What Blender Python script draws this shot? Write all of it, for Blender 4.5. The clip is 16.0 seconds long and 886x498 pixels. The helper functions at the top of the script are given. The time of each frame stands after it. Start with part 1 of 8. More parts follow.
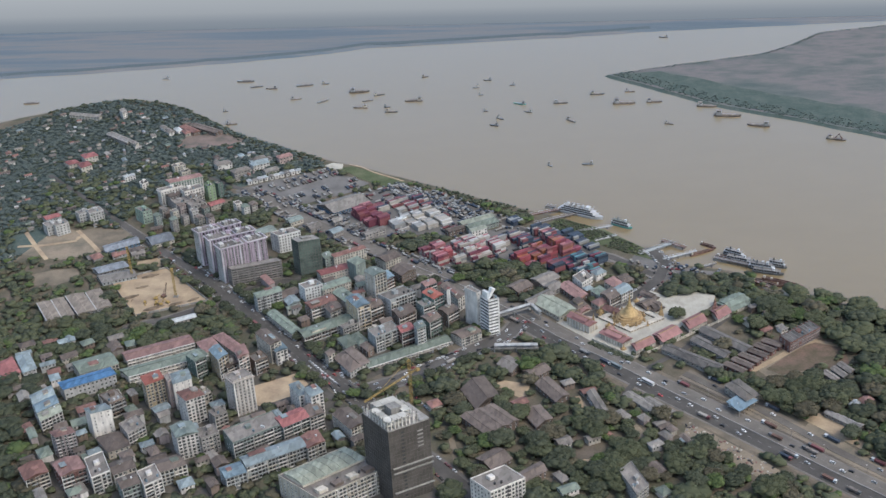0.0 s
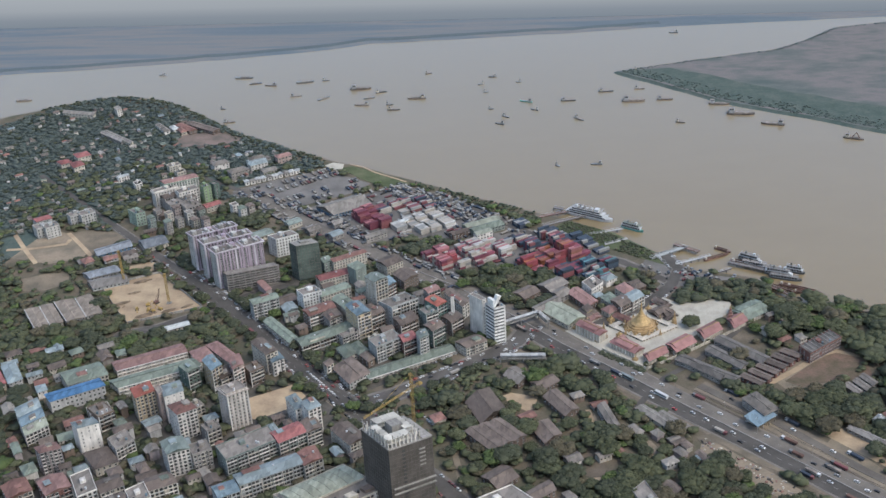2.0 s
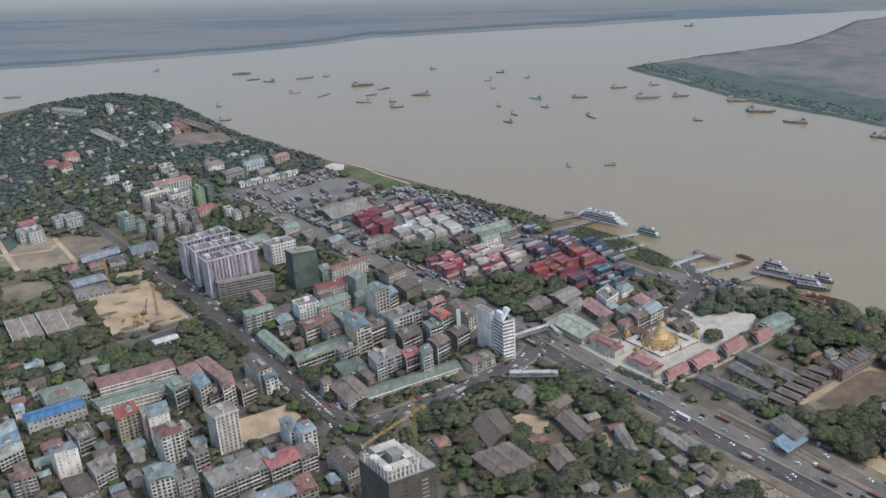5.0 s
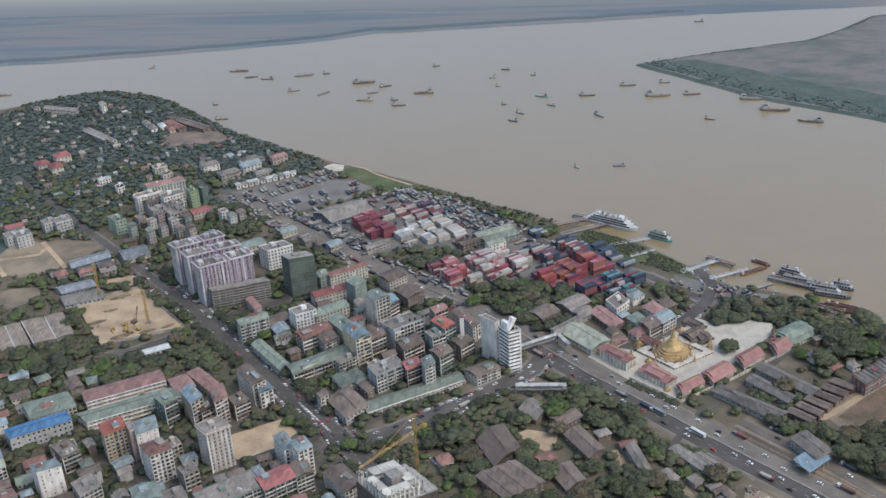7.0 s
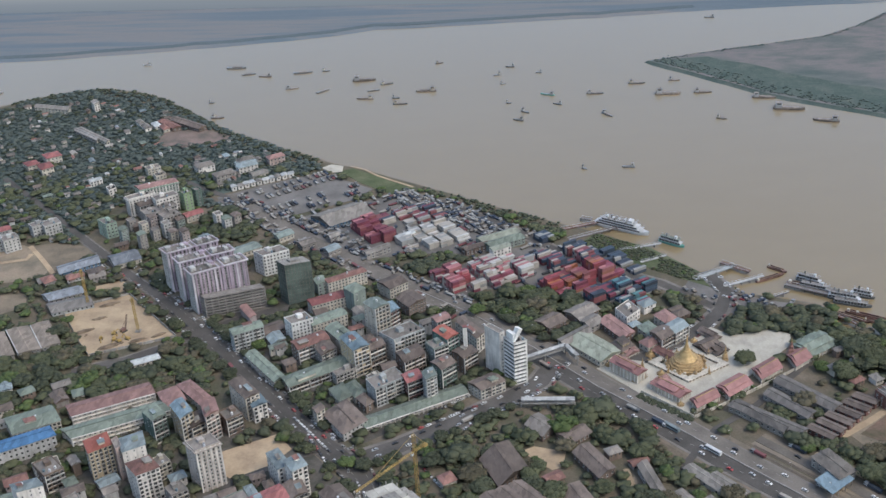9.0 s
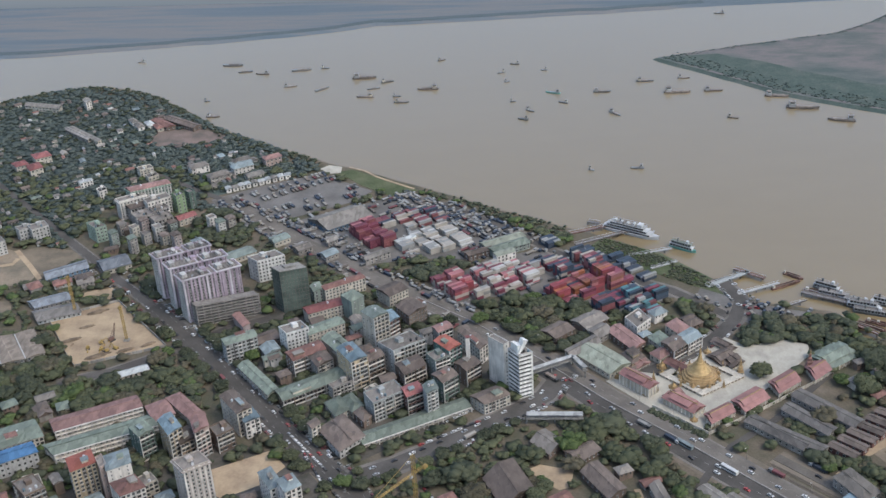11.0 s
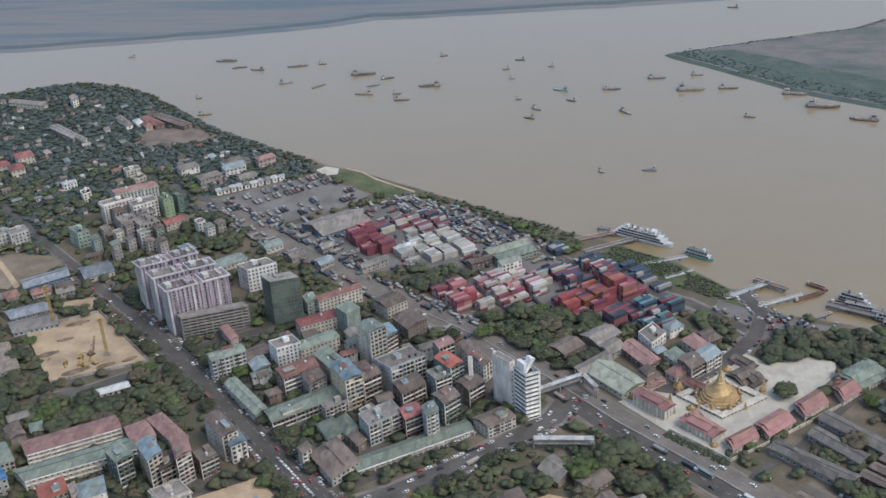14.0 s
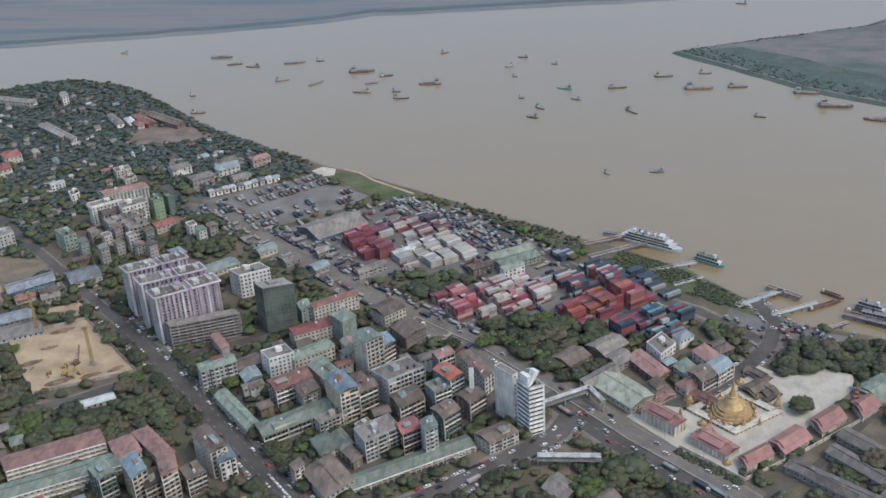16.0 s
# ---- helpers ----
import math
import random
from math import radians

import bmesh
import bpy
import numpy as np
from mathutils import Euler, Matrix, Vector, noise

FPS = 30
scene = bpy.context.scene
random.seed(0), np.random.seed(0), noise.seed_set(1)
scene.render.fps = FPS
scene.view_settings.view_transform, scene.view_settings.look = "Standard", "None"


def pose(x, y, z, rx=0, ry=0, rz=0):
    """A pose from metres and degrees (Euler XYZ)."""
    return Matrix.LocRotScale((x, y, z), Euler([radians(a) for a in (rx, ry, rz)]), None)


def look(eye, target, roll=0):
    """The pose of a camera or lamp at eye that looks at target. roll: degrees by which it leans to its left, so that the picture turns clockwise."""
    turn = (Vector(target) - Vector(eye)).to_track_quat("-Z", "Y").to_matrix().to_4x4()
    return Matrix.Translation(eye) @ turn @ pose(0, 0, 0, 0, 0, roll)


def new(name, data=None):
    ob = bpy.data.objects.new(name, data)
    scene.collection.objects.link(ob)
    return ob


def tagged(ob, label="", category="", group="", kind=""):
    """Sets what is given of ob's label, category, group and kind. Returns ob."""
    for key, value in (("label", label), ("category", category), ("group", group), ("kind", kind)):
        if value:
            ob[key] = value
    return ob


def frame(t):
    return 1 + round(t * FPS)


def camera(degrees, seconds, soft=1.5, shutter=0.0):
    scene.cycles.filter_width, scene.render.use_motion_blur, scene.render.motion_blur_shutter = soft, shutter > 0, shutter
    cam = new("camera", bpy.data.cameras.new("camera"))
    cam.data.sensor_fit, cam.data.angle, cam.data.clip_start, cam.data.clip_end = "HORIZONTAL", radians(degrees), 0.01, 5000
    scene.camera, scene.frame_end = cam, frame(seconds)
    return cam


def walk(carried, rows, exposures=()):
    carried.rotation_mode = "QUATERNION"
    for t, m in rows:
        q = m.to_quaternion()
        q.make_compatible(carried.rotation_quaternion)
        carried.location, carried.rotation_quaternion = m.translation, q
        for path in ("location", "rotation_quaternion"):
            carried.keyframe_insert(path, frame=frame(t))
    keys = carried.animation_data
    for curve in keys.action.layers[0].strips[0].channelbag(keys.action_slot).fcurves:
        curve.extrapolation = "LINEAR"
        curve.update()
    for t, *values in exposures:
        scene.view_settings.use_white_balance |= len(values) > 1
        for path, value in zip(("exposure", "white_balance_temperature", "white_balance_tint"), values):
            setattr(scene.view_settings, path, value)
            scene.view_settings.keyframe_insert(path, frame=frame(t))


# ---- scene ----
# camera: one lens, a slow forward glide with a slight descent
cam = camera(40, 16.0, soft=1.5)
walk(cam, [
    (0, look((103.51, 14.52, 559.92), (16.26, 895.20, 94.31), -3.065)),
    (1, look((101.72, 36.21, 553.58), (12.82, 915.72, 86.06), -3.103)),
    (2, look((99.98, 57.78, 547.15), (9.38, 936.15, 77.83), -3.147)),
    (3, look((98.28, 79.18, 540.65), (5.96, 956.46, 69.62), -3.196)),
    (4, look((96.64, 100.40, 534.08), (2.58, 976.63, 61.45), -3.248)),
    (5, look((95.03, 121.40, 527.48), (-0.76, 996.61, 53.31), -3.300)),
    (6, look((93.45, 142.15, 520.87), (-4.04, 1016.37, 45.23), -3.351)),
    (7, look((91.90, 162.62, 514.25), (-7.23, 1035.90, 37.21), -3.399)),
    (8, look((90.36, 182.79, 507.65), (-10.34, 1055.14, 29.25), -3.441)),
    (9, look((88.84, 202.62, 501.09), (-13.34, 1074.08, 21.38), -3.476)),
    (10, look((87.32, 222.08, 494.59), (-16.22, 1092.67, 13.59), -3.502)),
    (11, look((85.80, 241.15, 488.17), (-18.96, 1110.89, 5.90), -3.517)),
    (12, look((84.27, 259.80, 481.84), (-21.56, 1128.71, -1.68), -3.518)),
    (13, look((82.73, 277.99, 475.62), (-23.99, 1146.10, -9.14), -3.505)),
    (14, look((81.17, 295.69, 469.54), (-26.24, 1163.01, -16.48), -3.474)),
    (15, look((79.58, 312.88, 463.62), (-28.30, 1179.43, -23.68), -3.424)),
    (16, look((77.95, 329.53, 457.86), (-30.15, 1195.32, -30.73), -3.354)),
], exposures=[(0, 0.075, 6440, 7), (16, -0.01, 6440, 7)])

# ---- light ----
world = bpy.data.worlds.new("hazy_sky")
scene.world = world
world.use_nodes = True
wn = world.node_tree
sky = wn.nodes.new("ShaderNodeTexSky")
sky.sky_type = "NISHITA"
sky.sun_disc = False
SUN_ELEV, SUN_AZ = 52.0, 118.0
sky.sun_elevation, sky.sun_rotation = radians(SUN_ELEV), radians(SUN_AZ)
sky.air_density, sky.dust_density, sky.ozone_density = 1.2, 3.0, 1.5
wn.nodes["Background"].inputs["Strength"].default_value = 0.254
wn.links.new(sky.outputs["Color"], wn.nodes["Background"].inputs["Color"])
sun = new("sun", bpy.data.lights.new("sun", "SUN"))
sun.data.energy, sun.data.angle, sun.data.color = 0.85, radians(15.0), (1.0, 0.93, 0.82)
sd = Vector((math.sin(radians(SUN_AZ)) * math.cos(radians(SUN_ELEV)), math.cos(radians(SUN_AZ)) * math.cos(radians(SUN_ELEV)), math.sin(radians(SUN_ELEV))))
sun.matrix_world = look(sd * 500, (0, 0, 0))

# ---- materials ----
MATS = {}


def mat(name, col, rough=0.8, var=0.25, scale=0.25, fine=2.5, metal=0.0, rand=0.15, bump=0.15, spec=0.3, stain=None, sheets=0.0, streaks=0.0):
    """A weathered surface: broad stains, fine grain, a small shift of tone from object to object; sheets: patched panels; streaks: rain marks."""
    m = bpy.data.materials.new(name)
    m.use_nodes = True
    t = m.node_tree
    b = t.nodes["Principled BSDF"]
    b.inputs["Roughness"].default_value = rough
    b.inputs["Metallic"].default_value = metal
    b.inputs["Specular IOR Level"].default_value = spec
    geo = t.nodes.new("ShaderNodeNewGeometry")
    info = t.nodes.new("ShaderNodeObjectInfo")
    n1 = t.nodes.new("ShaderNodeTexNoise")
    n1.inputs["Scale"].default_value, n1.inputs["Detail"].default_value = scale, 5
    n2 = t.nodes.new("ShaderNodeTexNoise")
    n2.inputs["Scale"].default_value, n2.inputs["Detail"].default_value = fine, 3
    t.links.new(geo.outputs["Position"], n1.inputs["Vector"])
    t.links.new(geo.outputs["Position"], n2.inputs["Vector"])
    r1 = t.nodes.new("ShaderNodeValToRGB")
    dark = stain or tuple(c * (1 - var * 1.6) for c in col)
    r1.color_ramp.elements[0].position, r1.color_ramp.elements[0].color = 0.34, (*dark, 1)
    r1.color_ramp.elements[1].position, r1.color_ramp.elements[1].color = 0.62, (*col, 1)
    t.links.new(n1.outputs["Fac"], r1.inputs["Fac"])
    gain = t.nodes.new("ShaderNodeMapRange")
    gain.inputs["To Min"].default_value, gain.inputs["To Max"].default_value = 1 - var, 1 + var
    t.links.new(n2.outputs["Fac"], gain.inputs["Value"])
    gain2 = t.nodes.new("ShaderNodeMapRange")
    gain2.inputs["To Min"].default_value, gain2.inputs["To Max"].default_value = 1 - rand, 1 + rand
    t.links.new(info.outputs["Random"], gain2.inputs["Value"])
    mul = t.nodes.new("ShaderNodeMath")
    mul.operation = "MULTIPLY"
    t.links.new(gain.outputs["Result"], mul.inputs[0])
    t.links.new(gain2.outputs["Result"], mul.inputs[1])
    if sheets:
        mp = t.nodes.new("ShaderNodeMapping")
        mp.inputs["Rotation"].default_value, mp.inputs["Scale"].default_value = (0, 0, radians(-36)), (1.0, 0.45, 1.0)
        vo = t.nodes.new("ShaderNodeTexVoronoi")
        vo.distance, vo.inputs["Scale"].default_value, vo.inputs["Randomness"].default_value = "CHEBYCHEV", 0.42, 0.75
        sp, sr, m2 = t.nodes.new("ShaderNodeSeparateXYZ"), t.nodes.new("ShaderNodeMapRange"), t.nodes.new("ShaderNodeMath")
        sr.inputs["To Min"].default_value, sr.inputs["To Max"].default_value = 1 - sheets, 1 + sheets
        m2.operation = "MULTIPLY"
        t.links.new(geo.outputs["Position"], mp.inputs["Vector"])
        t.links.new(mp.outputs["Vector"], vo.inputs["Vector"])
        t.links.new(vo.outputs["Color"], sp.inputs["Vector"])
        t.links.new(sp.outputs["X"], sr.inputs["Value"])
        t.links.new(sr.outputs["Result"], m2.inputs[0])
        t.links.new(mul.outputs["Value"], m2.inputs[1])
        mul = m2
    if streaks:
        mp, n3 = t.nodes.new("ShaderNodeMapping"), t.nodes.new("ShaderNodeTexNoise")
        mp.inputs["Scale"].default_value = (0.55, 0.55, 0.07)
        n3.inputs["Scale"].default_value, n3.inputs["Detail"].default_value = 1.0, 3
        sr, m2 = t.nodes.new("ShaderNodeMapRange"), t.nodes.new("ShaderNodeMath")
        sr.inputs["From Min"].default_value, sr.inputs["From Max"].default_value = 0.36, 0.58
        sr.inputs["To Min"].default_value, sr.inputs["To Max"].default_value = 1 - streaks, 1.06
        m2.operation = "MULTIPLY"
        t.links.new(geo.outputs["Position"], mp.inputs["Vector"])
        t.links.new(mp.outputs["Vector"], n3.inputs["Vector"])
        t.links.new(n3.outputs["Fac"], sr.inputs["Value"])
        t.links.new(sr.outputs["Result"], m2.inputs[0])
        t.links.new(mul.outputs["Value"], m2.inputs[1])
        mul = m2
    mix = t.nodes.new("ShaderNodeVectorMath")
    mix.operation = "SCALE"
    t.links.new(r1.outputs["Color"], mix.inputs[0])
    t.links.new(mul.outputs["Value"], mix.inputs["Scale"])
    t.links.new(mix.outputs["Vector"], b.inputs["Base Color"])
    if bump:
        bp = t.nodes.new("ShaderNodeBump")
        bp.inputs["Strength"].default_value, bp.inputs["Distance"].default_value = bump, 0.2
        t.links.new(n2.outputs["Fac"], bp.inputs["Height"])
        t.links.new(bp.outputs["Normal"], b.inputs["Normal"])
    MATS[name] = m
    return m


WALLS = dict(brightwhite=(.64, .64, .62), white=(0.665, 0.630, 0.585), cream=(0.491, 0.452, 0.383), yellow=(0.471, 0.386, 0.264), pink=(0.425, 0.337, 0.307), pinkg=(0.312, 0.267, 0.261),
             tan=(0.321, 0.244, 0.180), tanw=(0.414, 0.370, 0.333), lilacd=(.11, .095, .115), lilacw=(.40, .332, .395), lilacp=(.50, .47, .51), grey=(0.272, 0.252, 0.234), paleg=(0.414, 0.408, 0.391),
             brown=(0.183, 0.139, 0.113), brownw=(0.153, 0.114, 0.095), brick=(0.162, 0.085, 0.073), paleblue=(0.363, 0.380, 0.374), greengrey=(.20, .235, .215),
             green=(0.111, 0.201, 0.175), darkgreen=(0.103, 0.148, 0.129), palegreen=(0.284, 0.360, 0.296), lime=(.22, .30, .18), concrete=(0.285, 0.272, 0.253), blue=(0.128, 0.205, 0.294))
for k, c in WALLS.items():
    mat("wall_" + k, c, 0.85, 0.16, 0.12, 1.4, streaks=0.20)
ROOFS = dict(greyroof=(0.189, 0.169, 0.150), lightroof=(0.345, 0.345, 0.335), brownroof=(.142, .113, .097), redbroof=(.205, .11, .092), steelblue=(.175, .19, .21), tanroof=(.25, .208, .17), darkroof=(.118, .108, .10), redroof=(.25, .10, .095), pinkroof=(0.235, 0.142, 0.128),
             orangeroof=(0.33, 0.115, 0.088), greenroof=(0.166, 0.194, 0.160), tealroof=(0.189, 0.224, 0.206), blueroof=(0.15, 0.205, 0.24), palebroof=(0.212, 0.252, 0.262),
             brightblue=(0.062, 0.140, 0.255), palegroof=(0.275, 0.292, 0.235), paleroof=(0.237, 0.218, 0.195), whiteroof=(0.385, 0.40, 0.395), slatroof=(0.225, 0.21, 0.195))
for k, c in ROOFS.items():
    mat(k, c, 0.7, 0.15, 0.10, 1.6, rand=0.25, sheets=0.22)
mat("glass", (.035, .037, .038), 0.3, 0.1, 0.3, 2, rand=0.6, bump=0, spec=0.25)
mat("freshslab", (.50, .48, .43), .9, .2, .12, .8)
mat("frame", (.45, .45, .44), 0.7, 0.1)
mat("asphalt", (.098, .090, .082), 0.9, 0.2, 0.05, 0.8)
mat("dustroad", (.148, .132, .115), 0.9, 0.2, 0.05, 0.8)
mat("verge", (.185, .154, .122), 0.95, 0.22, 0.06, 0.6, stain=(.145, .122, .098))
mat("pavement", (.165, .15, .136), 0.9, 0.2, 0.08, 1.0)
mat("paint", (.27, .262, .24), 0.8, 0.15)
mat("sand", (.385, .295, .195), 0.95, 0.2, 0.06, 0.5, stain=(.25, .187, .128))
mat("drysoil", (.235, .19, .14), 0.95, 0.25, 0.05, 0.5, stain=(.14, .12, .09))
mat("dust", (.155, .125, .098), 0.95, 0.25, 0.07, 0.6, stain=(.105, .092, .068))
mat("redearth", (.185, .138, .12), 0.95, 0.25, 0.07, 0.6, stain=(.11, .095, .08))
mat("earthheap", (.20, .15, .105), 0.95, 0.3, 0.2, 0.9)
mat("templeroof", (.295, .157, .147), 0.7, 0.15, 0.2, 1.0)
mat("plaza", (.385, .36, .305), 0.85, 0.14, 0.08, 1.2, sheets=0.07)
mat("townground", (.118, .106, .092), 0.95, 0.3, 0.09, 0.8, stain=(.06, .058, .048))
mat("lot", (.165, .155, .145), 0.9, 0.2, 0.04, 0.5)
mat("gold", (.43, .305, .15), 0.58, 0.2, 0.4, 3, metal=0.35, bump=0.1)
mat("goldpaint", (.34, .235, .12), 0.6, 0.2, 0.4, 3)
mat("net", (.108, .098, .088), 0.9, 0.25, 0.10, 0.8)
mat("greennet", (.112, .145, .126), 0.9, 0.3, 0.10, 0.7)
mat("crane", (.36, .25, .09), 0.6, 0.2)
mat("rust", (.17, .10, .08), 0.8, 0.3, 0.15, 1.2)
mat("rail", (.15, .13, .12), 0.7, 0.2)
mat("bark", (.10, .075, .055), 0.95, 0.3, 0.5, 4)
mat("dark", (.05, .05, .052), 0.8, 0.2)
mat("boatwhite", (.50, .51, .52), 0.5, 0.12, 0.2, 1)
mat("boatgrey", (.33, .335, .335), 0.6, 0.15, 0.2, 1)
mat("boathull", (.15, .155, .158), 0.7, 0.25, 0.2, 1, rand=0.4)
mat("boatgreen", (.12, .30, .26), 0.7, 0.2)
mat("boatbrown", (.20, .172, .152), 0.8, 0.25, rand=0.35)


def leaf_mat(name, a, b2, rand=0.35, clump=0.4):
    """Leaves: tone changes clump by clump and tree by tree."""
    m = bpy.data.materials.new(name)
    m.use_nodes = True
    t = m.node_tree
    bs = t.nodes["Principled BSDF"]
    bs.inputs["Roughness"].default_value, bs.inputs["Specular IOR Level"].default_value = 0.75, 0.2
    geo, info = t.nodes.new("ShaderNodeNewGeometry"), t.nodes.new("ShaderNodeObjectInfo")
    n = t.nodes.new("ShaderNodeTexNoise")
    n.inputs["Scale"].default_value, n.inputs["Detail"].default_value = 0.10, 4
    t.links.new(geo.outputs["Position"], n.inputs["Vector"])
    add = t.nodes.new("ShaderNodeMath")
    add.operation = "MULTIPLY_ADD"
    add.inputs[1].default_value = clump
    t.links.new(geo.outputs["Random Per Island"], add.inputs[0])
    t.links.new(n.outputs["Fac"], add.inputs[2])
    add2 = t.nodes.new("ShaderNodeMath")
    add2.operation = "MULTIPLY_ADD"
    add2.inputs[1].default_value = rand * 2
    t.links.new(info.outputs["Random"], add2.inputs[0])
    t.links.new(add.outputs["Value"], add2.inputs[2])
    r = t.nodes.new("ShaderNodeValToRGB")
    r.color_ramp.elements[0].position, r.color_ramp.elements[0].color = 0.0, (*a, 1)
    r.color_ramp.elements[1].position, r.color_ramp.elements[1].color = 1.0, (*b2, 1)
    half = t.nodes.new("ShaderNodeMath")
    half.operation = "MULTIPLY"
    half.inputs[1].default_value = 0.55
    t.links.new(add2.outputs["Value"], half.inputs[0])
    t.links.new(half.outputs["Value"], r.inputs["Fac"])
    t.links.new(r.outputs["Color"], bs.inputs["Base Color"])
    thin = t.nodes.new("ShaderNodeBsdfTranslucent")
    mix = t.nodes.new("ShaderNodeMixShader")
    mix.inputs["Fac"].default_value = 0.22
    t.links.new(r.outputs["Color"], thin.inputs["Color"])
    t.links.new(bs.outputs["BSDF"], mix.inputs[1])
    t.links.new(thin.outputs["BSDF"], mix.inputs[2])
    t.links.new(mix.outputs["Shader"], t.nodes["Material Output"].inputs["Surface"])
    MATS[name] = m


leaf_mat("leaf", (.045, .053, .031), (.112, .122, .070), 0.35, 0.55)
leaf_mat("leaf_bright", (.046, .066, .026), (.112, .150, .058), 0.35, 0.55)
leaf_mat("leaf_dark", (.038, .046, .030), (.091, .101, .065), 0.35, 0.55)
leaf_mat("leaf_dry", (.060, .056, .037), (.135, .119, .079), 0.35, 0.55)
# far trees: distance haze mixed into the leaf colour, bluer and paler
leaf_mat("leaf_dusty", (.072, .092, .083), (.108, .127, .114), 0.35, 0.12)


def ground_mat(name, cols, scale, stretch=(1, 1, 1), turn=0.0, rough=0.95, fine=0.6, gain=0.3):
    """Ground: patches of several colours by broad noise, broken up by a finer one."""
    m = bpy.data.materials.new(name)
    m.use_nodes = True
    t = m.node_tree
    b = t.nodes["Principled BSDF"]
    b.inputs["Roughness"].default_value, b.inputs["Specular IOR Level"].default_value = rough, 0.15
    geo = t.nodes.new("ShaderNodeNewGeometry")
    mp = t.nodes.new("ShaderNodeMapping")
    mp.inputs["Scale"].default_value, mp.inputs["Rotation"].default_value = stretch, (0, 0, radians(turn))
    t.links.new(geo.outputs["Position"], mp.inputs["Vector"])
    n1 = t.nodes.new("ShaderNodeTexNoise")
    n1.inputs["Scale"].default_value, n1.inputs["Detail"].default_value, n1.inputs["Roughness"].default_value = scale, 7, 0.62
    t.links.new(mp.outputs["Vector"], n1.inputs["Vector"])
    r = t.nodes.new("ShaderNodeValToRGB")
    e = r.color_ramp.elements
    for i, c in enumerate(cols):
        p = 0.32 + 0.36 * i / (len(cols) - 1)
        k = e[i] if i < 2 else e.new(p)
        k.position, k.color = p, (*c, 1)
    t.links.new(n1.outputs["Fac"], r.inputs["Fac"])
    n2 = t.nodes.new("ShaderNodeTexNoise")
    n2.inputs["Scale"].default_value, n2.inputs["Detail"].default_value = fine, 4
    t.links.new(mp.outputs["Vector"], n2.inputs["Vector"])
    g = t.nodes.new("ShaderNodeMapRange")
    g.inputs["To Min"].default_value, g.inputs["To Max"].default_value = 1 - gain, 1 + gain
    t.links.new(n2.outputs["Fac"], g.inputs["Value"])
    s = t.nodes.new("ShaderNodeVectorMath")
    s.operation = "SCALE"
    t.links.new(r.outputs["Color"], s.inputs[0])
    t.links.new(g.outputs["Result"], s.inputs["Scale"])
    t.links.new(s.outputs["Vector"], b.inputs["Base Color"])
    MATS[name] = m
    return m


ground_mat("earth", [(.082, .082, .054), (.10, .092, .066), (.135, .112, .084), (.175, .145, .113)], 0.035)
ground_mat("grass", [(.06, .078, .04), (.09, .105, .058), (.125, .13, .08)], 0.05)
# far bank: blue-grey haze of the distance is mixed into these colours
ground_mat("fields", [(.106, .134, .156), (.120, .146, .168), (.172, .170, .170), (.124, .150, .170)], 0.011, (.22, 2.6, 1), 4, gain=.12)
# cape ground, tinted bluish for the haze in front of it
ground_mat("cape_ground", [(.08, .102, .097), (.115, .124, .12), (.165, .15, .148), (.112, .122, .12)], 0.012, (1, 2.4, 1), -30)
ground_mat("dryfield", [(.078, .075, .047), (.13, .098, .072), (.18, .118, .092)], 0.06)
# scrub green, paled and blued by haze put into the colour
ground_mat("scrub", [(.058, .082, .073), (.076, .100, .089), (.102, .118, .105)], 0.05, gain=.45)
# flat far tree belt, its blue being haze mixed into the green
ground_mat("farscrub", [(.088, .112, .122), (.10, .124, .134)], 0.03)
ground_mat("mud", [(.15, .115, .085), (.20, .155, .12)], 0.03)
wm = ground_mat("river_water", [(.220, .166, .090), (.226, .172, .097)], 0.004, (1, 2, 1), -20, rough=0.16, fine=0.02, gain=0.04)
wm.node_tree.nodes["Principled BSDF"].inputs["Specular IOR Level"].default_value = 1.0
# haze and sky reflection painted in: water pales towards the open river reach
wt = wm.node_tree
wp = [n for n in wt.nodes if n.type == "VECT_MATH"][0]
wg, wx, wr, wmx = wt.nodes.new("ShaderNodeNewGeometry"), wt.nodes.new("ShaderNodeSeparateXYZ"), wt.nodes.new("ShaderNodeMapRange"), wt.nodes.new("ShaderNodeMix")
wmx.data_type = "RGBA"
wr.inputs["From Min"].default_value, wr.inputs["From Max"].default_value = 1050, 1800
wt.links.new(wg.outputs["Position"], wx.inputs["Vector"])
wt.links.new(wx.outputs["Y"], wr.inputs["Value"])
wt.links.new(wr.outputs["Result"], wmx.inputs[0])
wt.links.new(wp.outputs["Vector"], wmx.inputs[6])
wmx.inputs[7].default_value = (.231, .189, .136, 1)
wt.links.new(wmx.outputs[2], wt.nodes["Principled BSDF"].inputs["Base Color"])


# ---- builders ----
def part(name, bm, material, parent=None, label="", smooth=False):
    """Links a bmesh as one mesh object, under a thing or part where one is given."""
    me = bpy.data.meshes.new(name)
    bm.to_mesh(me)
    bm.free()
    for mt in (material if isinstance(material, (list, tuple)) else [material]):
        me.materials.append(MATS[mt])
    if smooth:
        for p in me.polygons:
            p.use_smooth = True
    ob = new(name, me)
    if parent:
        ob.parent = parent
    if label:
        ob["label"] = label
    return ob


def thing(name, x, y, label, category, group="", z=0.0, turn=0.0):
    e = new(name)
    e.matrix_basis = pose(x, y, z, 0, 0, turn)
    return tagged(e, label, category, group)


